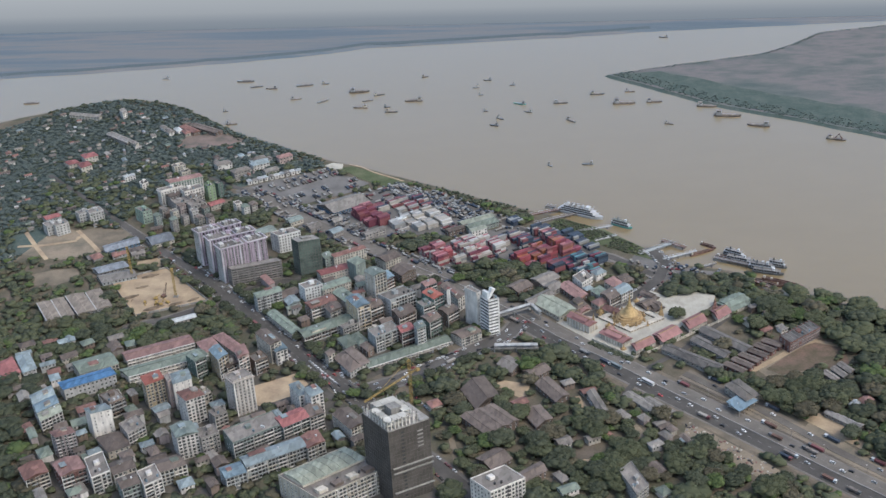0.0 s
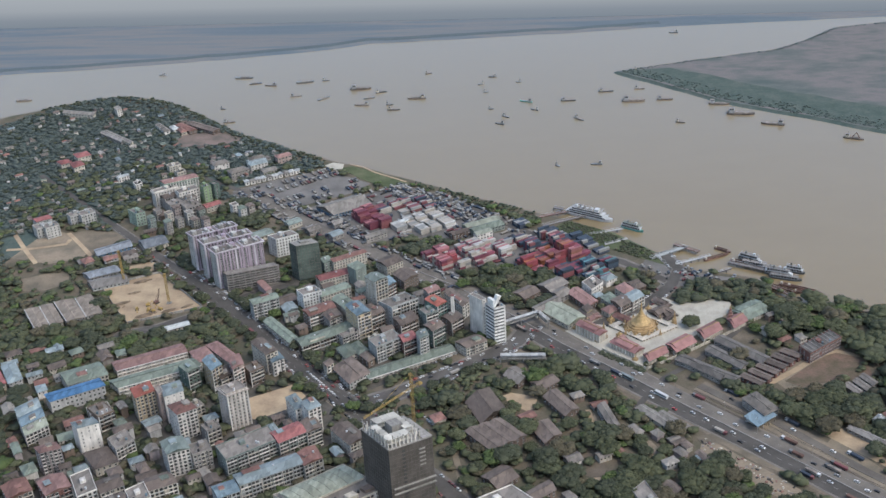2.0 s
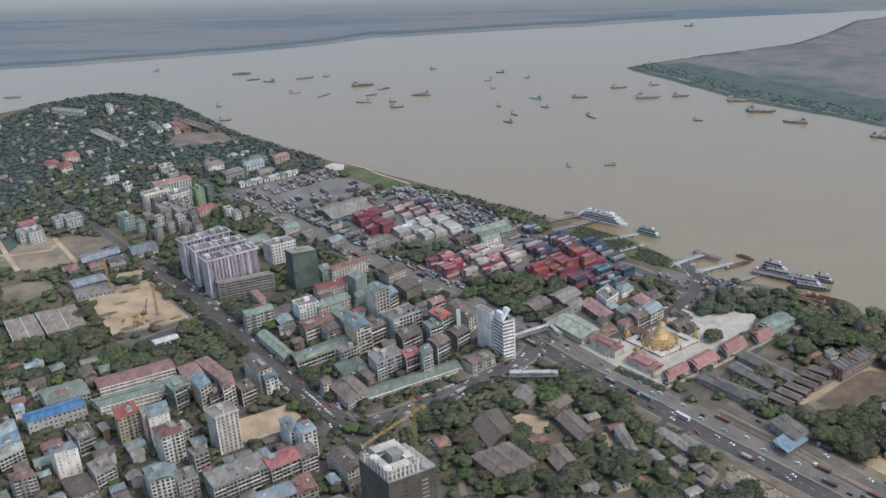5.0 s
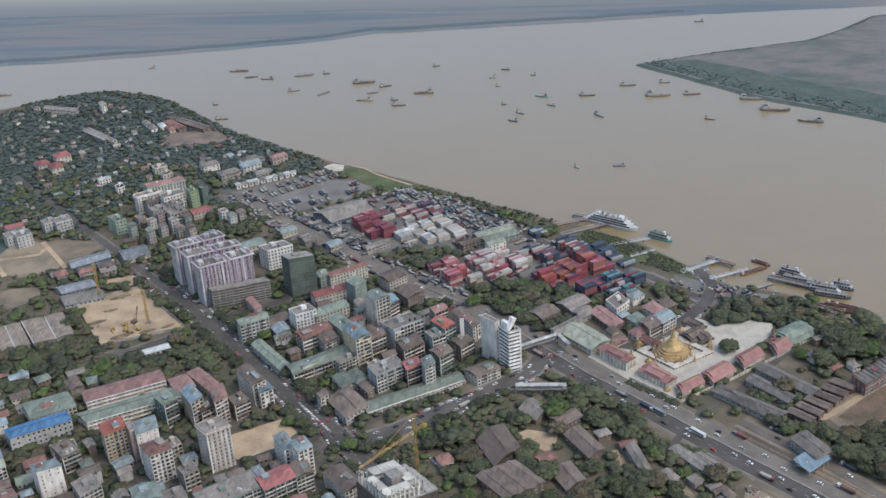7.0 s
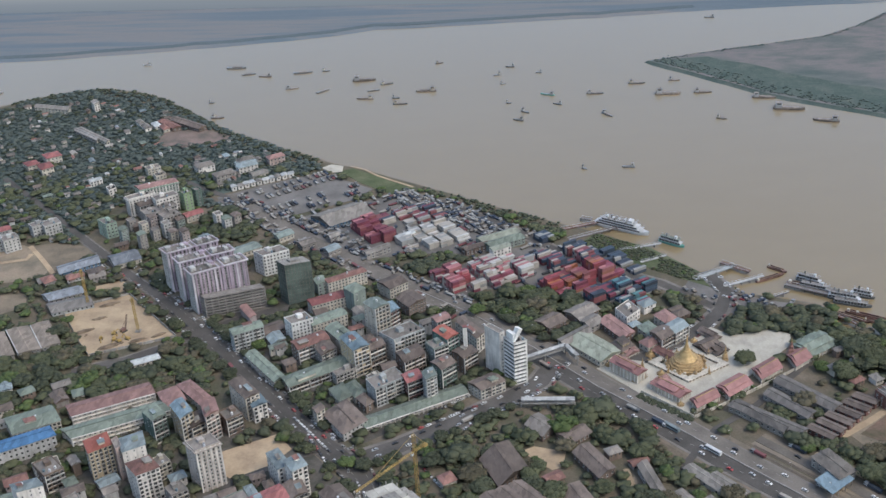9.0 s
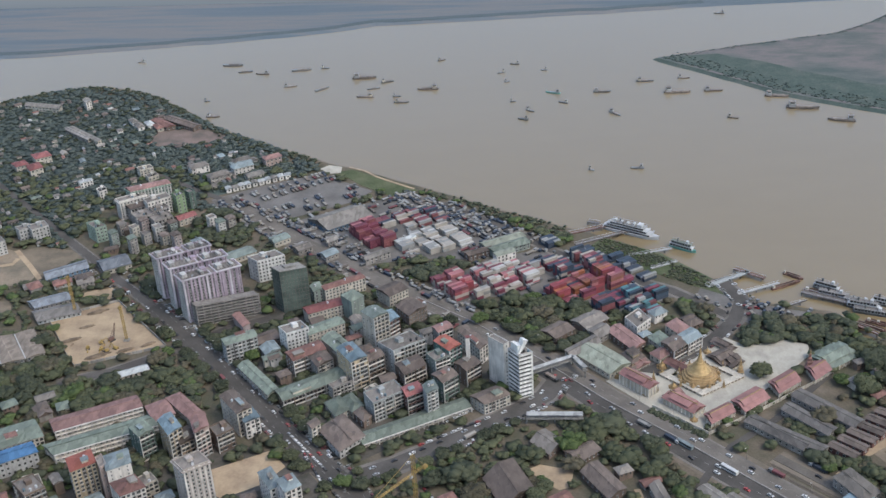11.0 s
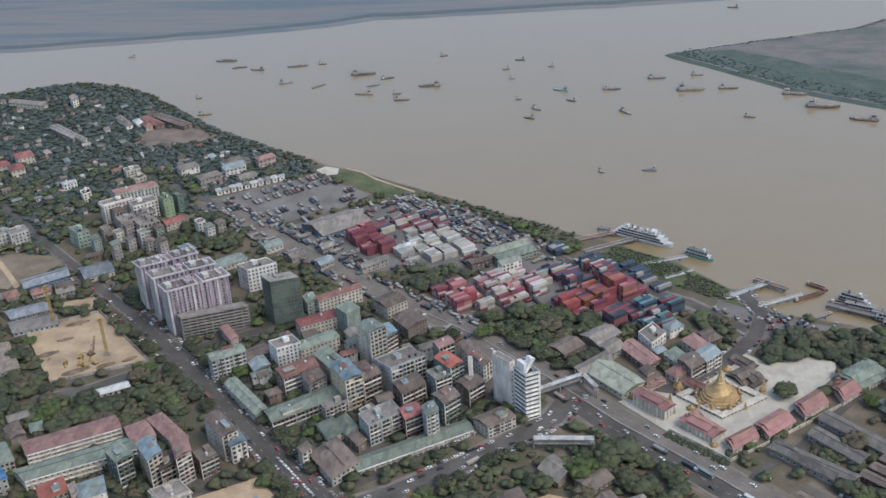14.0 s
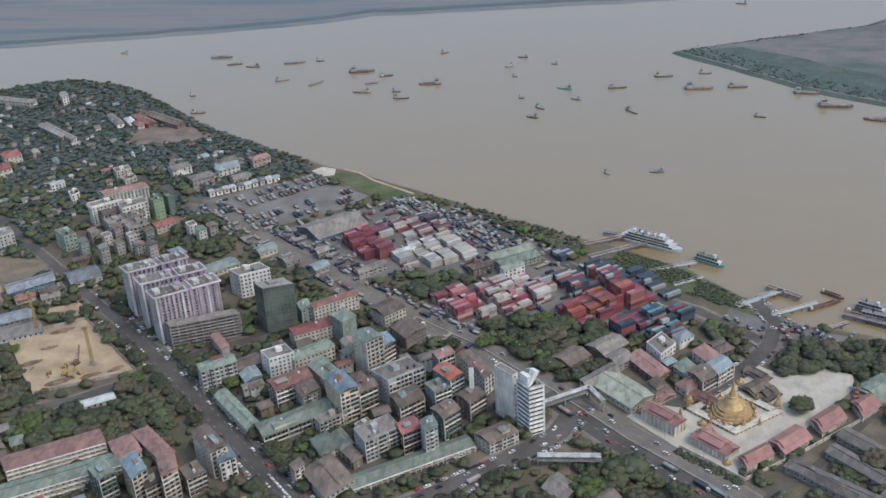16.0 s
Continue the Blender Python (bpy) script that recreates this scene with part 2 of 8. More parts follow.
def hexa(bm, pts, mi=0):
    """A closed six-sided solid from four bottom and four top points."""
    v = [bm.verts.new(p) for p in pts]
    for q in ((3, 2, 1, 0), (4, 5, 6, 7), (0, 1, 5, 4), (1, 2, 6, 5), (2, 3, 7, 6), (3, 0, 4, 7)):
        bm.faces.new([v[i] for i in q]).material_index = mi


def box(bm, x0, x1, y0, y1, z0, z1, mi=0):
    hexa(bm, [(x0, y0, z0), (x1, y0, z0), (x1, y1, z0), (x0, y1, z0), (x0, y0, z1), (x1, y0, z1), (x1, y1, z1), (x0, y1, z1)], mi)


def cyl(bm, x, y, z0, z1, r0, r1=None, n=8, mi=0):
    r1 = r0 if r1 is None else r1
    a = [bm.verts.new((x + r0 * math.cos(k * 2 * math.pi / n), y + r0 * math.sin(k * 2 * math.pi / n), z0)) for k in range(n)]
    b = [bm.verts.new((x + r1 * math.cos(k * 2 * math.pi / n), y + r1 * math.sin(k * 2 * math.pi / n), z1)) for k in range(n)]
    for k in range(n):
        bm.faces.new((a[k], a[(k + 1) % n], b[(k + 1) % n], b[k])).material_index = mi
    bm.faces.new(a[::-1]).material_index = mi
    bm.faces.new(b).material_index = mi


def beam(bm, p, q, w=0.3, mi=0):
    """A square bar from p to q."""
    p, q = Vector(p), Vector(q)
    d = (q - p).normalized()
    s = d.cross(Vector((0, 0, 1)))
    s = (Vector((1, 0, 0)) if s.length < 1e-3 else s.normalized()) * w / 2
    u = s.cross(d).normalized() * w / 2
    hexa(bm, [p - s - u, p + s - u, p + s + u, p - s + u, q - s - u, q + s - u, q + s + u, q - s + u], mi)


# ---- land and water ----
def inside(x, y, poly):
    c = False
    for i in range(len(poly)):
        (x1, y1), (x2, y2) = poly[i], poly[i - 1]
        if (y1 > y) != (y2 > y) and x < (x2 - x1) * (y - y1) / (y2 - y1) + x1:
            c = not c
    return c


def ragged(pts, step=9.0, amp=2.5, seed=0):
    """A shoreline through the points given, broken up into small bays and points."""
    out = []
    for (x0, y0), (x1, y1) in zip(pts, pts[1:]):
        n = max(1, int(math.hypot(x1 - x0, y1 - y0) / step))
        for k in range(n):
            x, y = x0 + (x1 - x0) * k / n, y0 + (y1 - y0) * k / n
            d = noise.noise_vector((x * 0.03, y * 0.03, seed)) * amp + noise.noise_vector((x * 0.12, y * 0.12, seed)) * amp * 0.4
            out.append((x + d.x, y + d.y))
    return out + [pts[-1]]


def land(name, shore, rest, z, foot, material, label, bankmat="mud"):
    """A flat sheet of land with a sloping bank along its shore."""
    bm = bmesh.new()
    top = [bm.verts.new((x, y, z)) for x, y in shore + rest]
    f = bm.faces.new(top)
    n = len(shore)
    low = []
    for i, (x, y) in enumerate(shore):
        a, b = shore[max(0, i - 1)], shore[min(n - 1, i + 1)]
        tx, ty = b[0] - a[0], b[1] - a[1]
        l = math.hypot(tx, ty) or 1
        low.append(bm.verts.new((x + ty / l * foot, y - tx / l * foot, -4.0)))
    for i in range(n - 1):
        bm.faces.new((top[i], low[i], low[i + 1], top[i + 1])).material_index = 1
    bmesh.ops.recalc_face_normals(bm, faces=bm.faces[:])
    if f.normal.z < 0:
        bmesh.ops.reverse_faces(bm, faces=bm.faces[:])
    bmesh.ops.triangulate(bm, faces=[f])
    return tagged(part(name, bm, [material, bankmat]), label, "ground", kind="structure")


NEAR_SHORE = [(810, 786), (525, 888), (410, 950), (337, 972), (302, 985), (283, 997), (290, 1012), (274, 1025), (252, 1031), (230, 1037), (209, 1045), (197, 1067), (177, 1090), (166, 1103),
              (145, 1119), (125, 1135), (83, 1159), (25, 1192), (-47, 1237), (-99, 1268), (-150, 1296), (-217, 1339), (-266, 1371), (-318, 1422), (-368, 1472), (-412, 1497), (-460, 1508),
              (-508, 1491), (-551, 1464), (-605, 1430), (-770, 1361), (-1517, 1272)]
shore = ragged(NEAR_SHORE, 9, 2.0)
land("ground", shore[::-1], [(2500, 300), (2500, -2500), (-2500, -2500), (-2500, 1000)], 0.0, 5, "earth", "dry brown earth and grass under the city")
FAR_SHORE = [(-2600, 1150), (-1415, 1530), (-852, 1592), (-679, 1611), (-518, 1630), (-358, 1657), (-263, 1676), (-159, 1712), (6, 1728), (129, 1741), (254, 1760), (614, 1787), (2600, 2150)]
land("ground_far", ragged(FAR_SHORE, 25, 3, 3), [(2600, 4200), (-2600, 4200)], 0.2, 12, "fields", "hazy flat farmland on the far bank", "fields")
CAPE_SHORE = [(2500, 700), (799, 1188), (488, 1347), (393, 1405), (299, 1462), (221, 1534), (183, 1566), (278, 1601), (343, 1620), (396, 1638), (441, 1674), (488, 1724), (586, 1750), (867, 1771), (2500, 2080)]
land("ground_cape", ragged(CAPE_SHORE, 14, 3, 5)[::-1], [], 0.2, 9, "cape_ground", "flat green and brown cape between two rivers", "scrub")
bm = bmesh.new()
bmesh.ops.create_grid(bm, x_segments=2, y_segments=2, size=4500, matrix=Matrix.Translation((0, 800, -2.2)))
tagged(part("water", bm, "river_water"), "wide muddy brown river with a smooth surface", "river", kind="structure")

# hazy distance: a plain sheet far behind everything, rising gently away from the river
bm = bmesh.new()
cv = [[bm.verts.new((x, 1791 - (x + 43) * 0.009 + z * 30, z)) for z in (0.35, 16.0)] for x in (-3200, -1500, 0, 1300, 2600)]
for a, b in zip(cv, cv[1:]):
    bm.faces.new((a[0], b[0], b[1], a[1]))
# the sheet glows by itself; haze and sky brightness are painted by height
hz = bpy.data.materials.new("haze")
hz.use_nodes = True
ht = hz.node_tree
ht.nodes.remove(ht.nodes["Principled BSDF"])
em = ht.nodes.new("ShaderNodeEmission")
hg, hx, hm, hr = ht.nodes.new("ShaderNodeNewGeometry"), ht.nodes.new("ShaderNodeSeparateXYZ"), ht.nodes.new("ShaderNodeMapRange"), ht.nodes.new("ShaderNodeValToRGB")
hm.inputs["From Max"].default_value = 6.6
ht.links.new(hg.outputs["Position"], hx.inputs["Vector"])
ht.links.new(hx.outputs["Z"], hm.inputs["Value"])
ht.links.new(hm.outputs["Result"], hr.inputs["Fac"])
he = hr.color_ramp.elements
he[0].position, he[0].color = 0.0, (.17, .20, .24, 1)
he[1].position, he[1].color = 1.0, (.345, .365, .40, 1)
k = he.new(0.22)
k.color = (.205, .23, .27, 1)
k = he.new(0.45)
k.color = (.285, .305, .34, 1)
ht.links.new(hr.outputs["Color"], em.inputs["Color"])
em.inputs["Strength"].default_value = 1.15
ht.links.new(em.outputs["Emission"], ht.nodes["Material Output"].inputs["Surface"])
MATS["haze"] = hz
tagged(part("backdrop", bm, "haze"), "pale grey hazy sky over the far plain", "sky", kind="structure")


def ribbon(name, pts, width, z, material, label, category, edge=0.0):
    """A strip of road or pavement along a line of points, with a thickness."""
    bm = bmesh.new()
    rows = []
    n = len(pts)
    for i, (x, y) in enumerate(pts):
        a, b = pts[max(0, i - 1)], pts[min(n - 1, i + 1)]
        tx, ty = b[0] - a[0], b[1] - a[1]
        l = math.hypot(tx, ty)
        nx, ny = -ty / l * width / 2, tx / l * width / 2
        rows.append([bm.verts.new(p) for p in ((x + nx, y + ny, z), (x - nx, y - ny, z), (x - nx, y - ny, z - 0.4), (x + nx, y + ny, z - 0.4))])
    for a, b in zip(rows, rows[1:]):
        for k in range(4):
            bm.faces.new((a[k], a[(k + 1) % 4], b[(k + 1) % 4], b[k]))
    bmesh.ops.recalc_face_normals(bm, faces=bm.faces[:])
    return tagged(part(name, bm, material), label, category, kind="structure")


def patch(name, pts, z, material, label, category):
    bm = bmesh.new()
    lo = [bm.verts.new((x, y, -0.3)) for x, y in pts]
    hi = [bm.verts.new((x, y, z)) for x, y in pts]
    f = bm.faces.new(hi)
    for i in range(len(pts)):
        bm.faces.new((lo[i - 1], lo[i], hi[i], hi[i - 1]))
    bmesh.ops.recalc_face_normals(bm, faces=bm.faces[:])
    return tagged(part(name, bm, material), label, category, kind="structure")


# ---- roads and open ground ----
STRAND, STRAND2 = [(370, 668), (303, 729), (249, 781), (194, 831.5), (153, 871.5), (109, 911), (64, 959), (13, 1008), (-34, 1044), (-78, 1078), (-117, 1113), (-152, 1142), (-189, 1178), (-235, 1218)], [(378, 689), (316, 749), (262, 807), (212, 854)]
AVENUE, AVENUE_S = [(-20, 768), (-47, 814), (-84, 852), (-123, 896), (-171, 952), (-199, 984), (-241, 1030), (-276, 1064), (-314, 1103), (-350, 1139)], [(-20, 768), (13, 738), (32, 716), (58, 685)]
CROSS, CROSS2, CROSS3, JETTY = [(-59, 821), (-24, 841), (12, 867), (52, 901), (68, 916), (81, 945)], [(-205, 970), (-195, 978), (-176, 995), (-142, 1014)], [(-205, 970), (-221, 957), (-245, 940), (-280, 925)], [(136, 943), (157, 958), (188, 988), (205, 1013), (213, 1040), (200, 1073)]
RIVERROAD = [(-28, 1204), (44, 1145), (97, 1091), (163, 1054), (201, 1018)]
PIT, LOT, PLAZA = [(-317, 1008), (-306, 1018), (-291, 1026), (-271, 1037), (-213, 973), (-245, 959), (-274, 946), (-287, 963)], [(-243, 1216), (-205, 1242), (-152, 1270), (-133, 1257), (-95, 1231), (-112, 1208), (-153, 1183), (-196, 1160)], [(195, 989), (207, 979), (236, 986), (252, 980), (251, 966), (217, 927), (183, 894), (164, 876), (109, 933), (127, 946), (155, 940), (179, 971)]
YARD1, YARD2 = [(-31, 1053), (18, 1104), (45, 1115), (73, 1120), (163, 1045), (142, 1022), (111, 1021), (93, 1026), (60, 1045), (22, 1045), (0, 1018)], [(-162, 1167), (-142, 1182), (-61, 1227), (-26, 1207), (41, 1148), (18, 1104), (-37, 1105), (-82, 1095), (-110, 1116)]
SANDLOT = [(-141, 814), (-144, 832), (-108, 853), (-95, 837), (-109, 816), (-130, 806)]
BARES = []
BARES.append([(-460, 1114), (-428, 1122), (-397, 1123), (-376, 1113), (-356, 1081), (-357, 1067), (-386, 1056), (-417, 1065), (-441, 1071)])
BARES.append([(-390, 1121), (-367, 1128), (-336, 1120), (-324, 1104), (-344, 1086), (-353, 1078), (-368, 1095)])
BARES.append([(-406, 1025), (-383, 1036), (-360, 1038), (-353, 1018), (-371, 1005), (-392, 1004)])
BARES.append([(-303, 1042), (-304, 1051), (-285, 1061), (-273, 1046), (-280, 1041)])
BARES.append([(123, 745), (130, 754), (140, 746), (138, 735), (126, 736)])
BARES.append([(164, 784), (169, 784), (184, 758), (182, 753), (171, 761)])
BARES.append([(58, 838), (66, 843), (87, 838), (85, 822), (78, 819), (67, 828)])
BARES.append([(126, 806), (130, 815), (133, 802), (136, 761), (131, 759), (129, 788)])
BARES.append([(85, 776), (94, 784), (104, 772), (96, 763)])
BARES.append([(24, 772), (28, 774), (40, 719), (35, 718)])
BARES.append([(266, 867), (288, 883), (318, 908), (337, 905), (343, 894), (326, 868), (298, 849), (278, 848)])
BARES.append([(202, 788), (218, 793), (238, 775), (264, 752), (265, 743), (242, 757), (221, 779), (205, 782)])
BARES.append([(243, 798), (258, 807), (276, 794), (295, 782), (307, 799), (320, 803), (332, 778), (320, 763), (340, 733), (351, 715), (335, 713), (308, 748), (281, 773)])
TIP = [(-342, 1375), (-316, 1382), (-299, 1382), (-263, 1362), (-272, 1347), (-304, 1342), (-327, 1335), (-341, 1345)]
ROADS = []


def shifted(pts, off):
    """The same line, off metres to its right-hand side."""
    out = []
    for i, (x, y) in enumerate(pts):
        a, b = pts[max(0, i - 1)], pts[min(len(pts) - 1, i + 1)]
        l = math.hypot(b[0] - a[0], b[1] - a[1])
        out.append((x + (b[1] - a[1]) / l * off, y - (b[0] - a[0]) / l * off))
    return out


def road(name, pts, width, z, label, pave=3.0, surface="asphalt"):
    if pave:
        ribbon("pavement", pts, width + 2 * pave, z - 0.12, "pavement", "worn concrete pavement beside the road", "pavement")
    ribbon(name, pts, width, z, surface, label, "road")
    ROADS.append((pts, width / 2 + pave))


ribbon("road_shoulder", STRAND2, 15, .09, "verge", "wide dusty shoulder beside the port road", "shoulder")
ribbon("road_shoulder", STRAND[:7], 36, .07, "dust", "wide dusty shoulder beside the port road", "shoulder")
ribbon("road_shoulder", STRAND[6:], 27, .065, "dustroad", "broad dusty verge where lorries park along the port road", "shoulder")
ROADS += [(STRAND[6:], 13), (STRAND2, 8), (STRAND[:7], 17)]
road("road_strand", shifted(STRAND[:7], -7.0), 13, 0.30, "grey asphalt main road along the port", 2)
road("road_strand_east", shifted(STRAND[:7], 6.5), 11.5, 0.31, "dusty grey second carriageway along the temple", 1.5, "dustroad")
road("road_strand_north", STRAND[6:], 15, 0.295, "dusty pale main road past the container yards", 2, "dustroad")
road("road_strand_side", STRAND2, 7, 0.33, "dusty pale service road beside the port road", 0, "dustroad")
for k, off in enumerate((15.5, 20.5)):
    ribbon("track_bed", shifted(STRAND[:4], off), 2.8, .13 + k * .01, "dust", "low dark ballast bed of a siding beside the road", "railway")
    for q in (-.53, .53):
        ribbon("rail", shifted(STRAND[:4], off + q), .16, .30, "rail", "rusty steel rail on a dusty siding", "railway")
road("road_avenue", AVENUE[:7], 14, 0.34, "wide grey asphalt avenue between the blocks")
road("road_avenue_north", AVENUE[6:], 7.5, 0.33, "narrower grey road on towards the trees", 1.5)
road("lane", [(-350, 1139), (-402, 1193), (-473, 1263)], 6, 0.33, "narrow grey lane among trees", 0)
road("lane", [(-235, 1218), (-315, 1274)], 6, 0.29, "narrow grey lane among trees", 0)
road("road_avenue_south", AVENUE_S, 12, 0.31, "grey asphalt road below the unfinished tower")
road("road_cross", CROSS, 14, 0.38, "grey asphalt cross street with parked cars")
road("road_side", CROSS2, 8, 0.42, "grey side street beside the apartment towers", 2)
road("road_side_west", CROSS3, 8, 0.43, "grey side street beside the building site", 2)
road("road_jetty", JETTY, 10, 0.36, "pale asphalt road to the ferry jetty", 3)
road("road_river", RIVERROAD, 8, 0.35, "grey port road along the river bank", 3)
road("lane", [(-254, 869), (-186, 792), (-149, 774), (-124, 805), (-75, 837)], 5, 0.28, "narrow lane between apartment blocks", 0)
road("lane", [(159, 820), (186, 864), (217, 892), (260, 944)], 5, 0.28, "narrow sandy lane along the temple wall", 0)
for k, tr in enumerate(([(-446, 1119), (-417, 1079), (-400, 1057)], [(-390, 1121), (-368, 1095), (-350, 1072)], [(-441, 1085), (-414, 1088), (-384, 1097), (-383, 1107)])):
    ribbon("dirt_track", tr, 4.5, 0.25 + k * .02, "sand", "pale sandy track across open ground", "track")
patch("town_ground", [(-191, 991), (-155, 1037), (-102, 1067), (2, 996), (37, 958), (43, 919), (-50, 842), (-127, 882)], .03, "townground", "trodden grey-brown ground between the blocks", "ground")
patch("town_ground", [(-321, 803), (-240, 845), (-162, 870), (-90, 845), (-24, 765), (16, 715), (35, 672), (-268, 665)], .03, "townground", "trodden grey-brown ground between the blocks", "ground")
patch("building_site", PIT, 0.155, "sand", "levelled bare yellow sand of a building site", "ground")
patch("parking_lot", LOT, 0.145, "lot", "large grey truck parking lot", "parking lot")
patch("plaza", PLAZA, 0.45, "plaza", "pale paved temple courtyard", "plaza")
patch("container_yard", YARD1, 0.135, "lot", "grey paved container yard", "yard")
patch("container_yard", YARD2, 0.125, "lot", "grey paved container yard", "yard")
patch("sand_lot", SANDLOT, 0.145, "sand", "empty plot of bare yellow sand", "ground")
for k, b in enumerate(BARES):
    patch("bare_ground", b, 0.10 + k * .0035, "sand" if k in (3, 4, 6) else "drysoil", "bare dusty yellow-brown ground", "ground")
patch("sports_field", [(278, 860), (300, 882), (333, 910), (347, 890), (346, 865), (314, 860), (290, 852)], 0.19, "dryfield", "dry reddish grass field between trees", "ground")
ribbon("dirt_track", [(125, 821), (130, 797), (133, 777), (136, 758)], 4, .26, "sand", "brown dirt track between sheds", "track")
ribbon("dirt_track", [(266, 857), (287, 874), (312, 897), (325, 903), (343, 896)], 5, .26, "sand", "brown dirt track along the field", "track")
ROADSIDE = [(208, 789), (228, 769), (255, 743), (274, 721), (253, 718), (232, 739), (214, 758), (204, 774)]
patch("bare_ground", ROADSIDE, .12, "drysoil", "pale dusty ground with rubble beside the main road", "ground")
patch("bare_ground", [(112, 750), (116, 771), (135, 760), (141, 742), (115, 738)], .18, "dust", "dusty yard with scattered debris", "ground")
# haze-tinted sheet added under the far trees to lighten their shaded gaps
patch("undergrowth", [(-586, 1398), (-530, 1462), (-481, 1490), (-388, 1454), (-296, 1373), (-215, 1320), (-160, 1275), (-242, 1222), (-300, 1210), (-337, 1206), (-350, 1124), (-408, 1148), (-438, 1040)], .16, "scrub", "haze-tinted green undergrowth sheet lightening the gaps between far trees", "undergrowth")
patch("bare_ground", TIP, .18, "redearth", "reddish bare ground near the river", "ground")
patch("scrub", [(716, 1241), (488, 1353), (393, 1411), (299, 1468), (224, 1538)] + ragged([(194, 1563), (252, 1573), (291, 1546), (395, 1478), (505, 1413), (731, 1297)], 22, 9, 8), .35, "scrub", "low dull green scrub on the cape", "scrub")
far_belt = ragged(FAR_SHORE[1:11], 25, 3, 3)
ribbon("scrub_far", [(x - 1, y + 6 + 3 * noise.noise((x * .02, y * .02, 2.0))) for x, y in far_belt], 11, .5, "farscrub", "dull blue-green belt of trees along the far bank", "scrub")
LANDING_EAST = [(229, 1034), (248, 1027), (262, 1023), (256, 1017), (246, 1015), (228, 1018)]
patch("landing_yard", LANDING_EAST, .11, "lot", "worn paved yard behind the ferry jetties", "yard")
LANDING = [(185, 1060), (205, 1055), (216, 1046), (228, 1035), (242, 1025), (235, 1015), (215, 1007), (201, 1023), (179, 1043)]
patch("landing_yard", LANDING, .115, "lot", "worn paved yard behind the ferry jetties", "yard")
LAWN = [(-135, 1273), (-121, 1277), (-53, 1232), (-77, 1220), (-108, 1244)]
ribbon("path", [(-125, 1283), (-109, 1275), (-95, 1261), (-75, 1247), (-57, 1235)], 2.5, .27, "sand", "pale path along the river lawn", "path")
patch("bare_ground", [(-153, 1280), (-145, 1288), (-132, 1284), (-131, 1271), (-141, 1269)], .24, "plaza", "pale trampled ground by the river", "ground")
patch("lawn", LAWN, 0.2, "grass", "green grass strip by the river bank", "grass")
GRASSBANK = [(99, 1122), (112, 1140), (157, 1114), (199, 1068), (203, 1047), (185, 1058), (161, 1074), (136, 1092)]
patch("lawn", GRASSBANK, 0.19, "grass", "green grass by the wharf", "grass")

# ---- buildings ----
FOOT = []
PIECE = {}


def window_mesh(w, h):
    """One window: a pale frame with a dark pane set in it; shared by all windows of that size."""
    key = (round(w, 1), round(h, 1))
    if key not in PIECE:
        bm = bmesh.new()
        w, h = key
        box(bm, -w / 2, w / 2, -0.10, 0.05, 0, h, 0)
        box(bm, -w / 2 + 0.12, w / 2 - 0.12, -0.13, 0.0, 0.12, h - 0.12, 1)
        box(bm, -w / 2 - 0.1, w / 2 + 0.1, -0.3, 0.0, -0.12, 0, 0)
        me = bpy.data.meshes.new("window")
        bm.to_mesh(me)
        bm.free()
        me.materials.append(MATS["frame"])
        me.materials.append(MATS["glass"])
        PIECE[key] = me
    return PIECE[key]


def balcony_mesh(material):
    """A narrow balcony: slab, low front and two sides, with a dark doorway behind it."""
    if material not in PIECE:
        bm = bmesh.new()
        box(bm, -1.2, 1.2, -1.15, 0.02, 0, .16)
        box(bm, -1.2, 1.2, -1.15, -1.05, .16, .85)
        box(bm, -1.2, -1.1, -1.05, 0.02, .16, .85)
        box(bm, 1.1, 1.2, -1.05, 0.02, .16, .85)
        box(bm, -1.0, 1.0, -.2, 0.02, .16, 2.3, 1)
        me = bpy.data.meshes.new("balcony")
        bm.to_mesh(me)
        bm.free()
        me.materials.append(MATS[material])
        me.materials.append(MATS["glass"])
        PIECE[material] = me
    return PIECE[material]


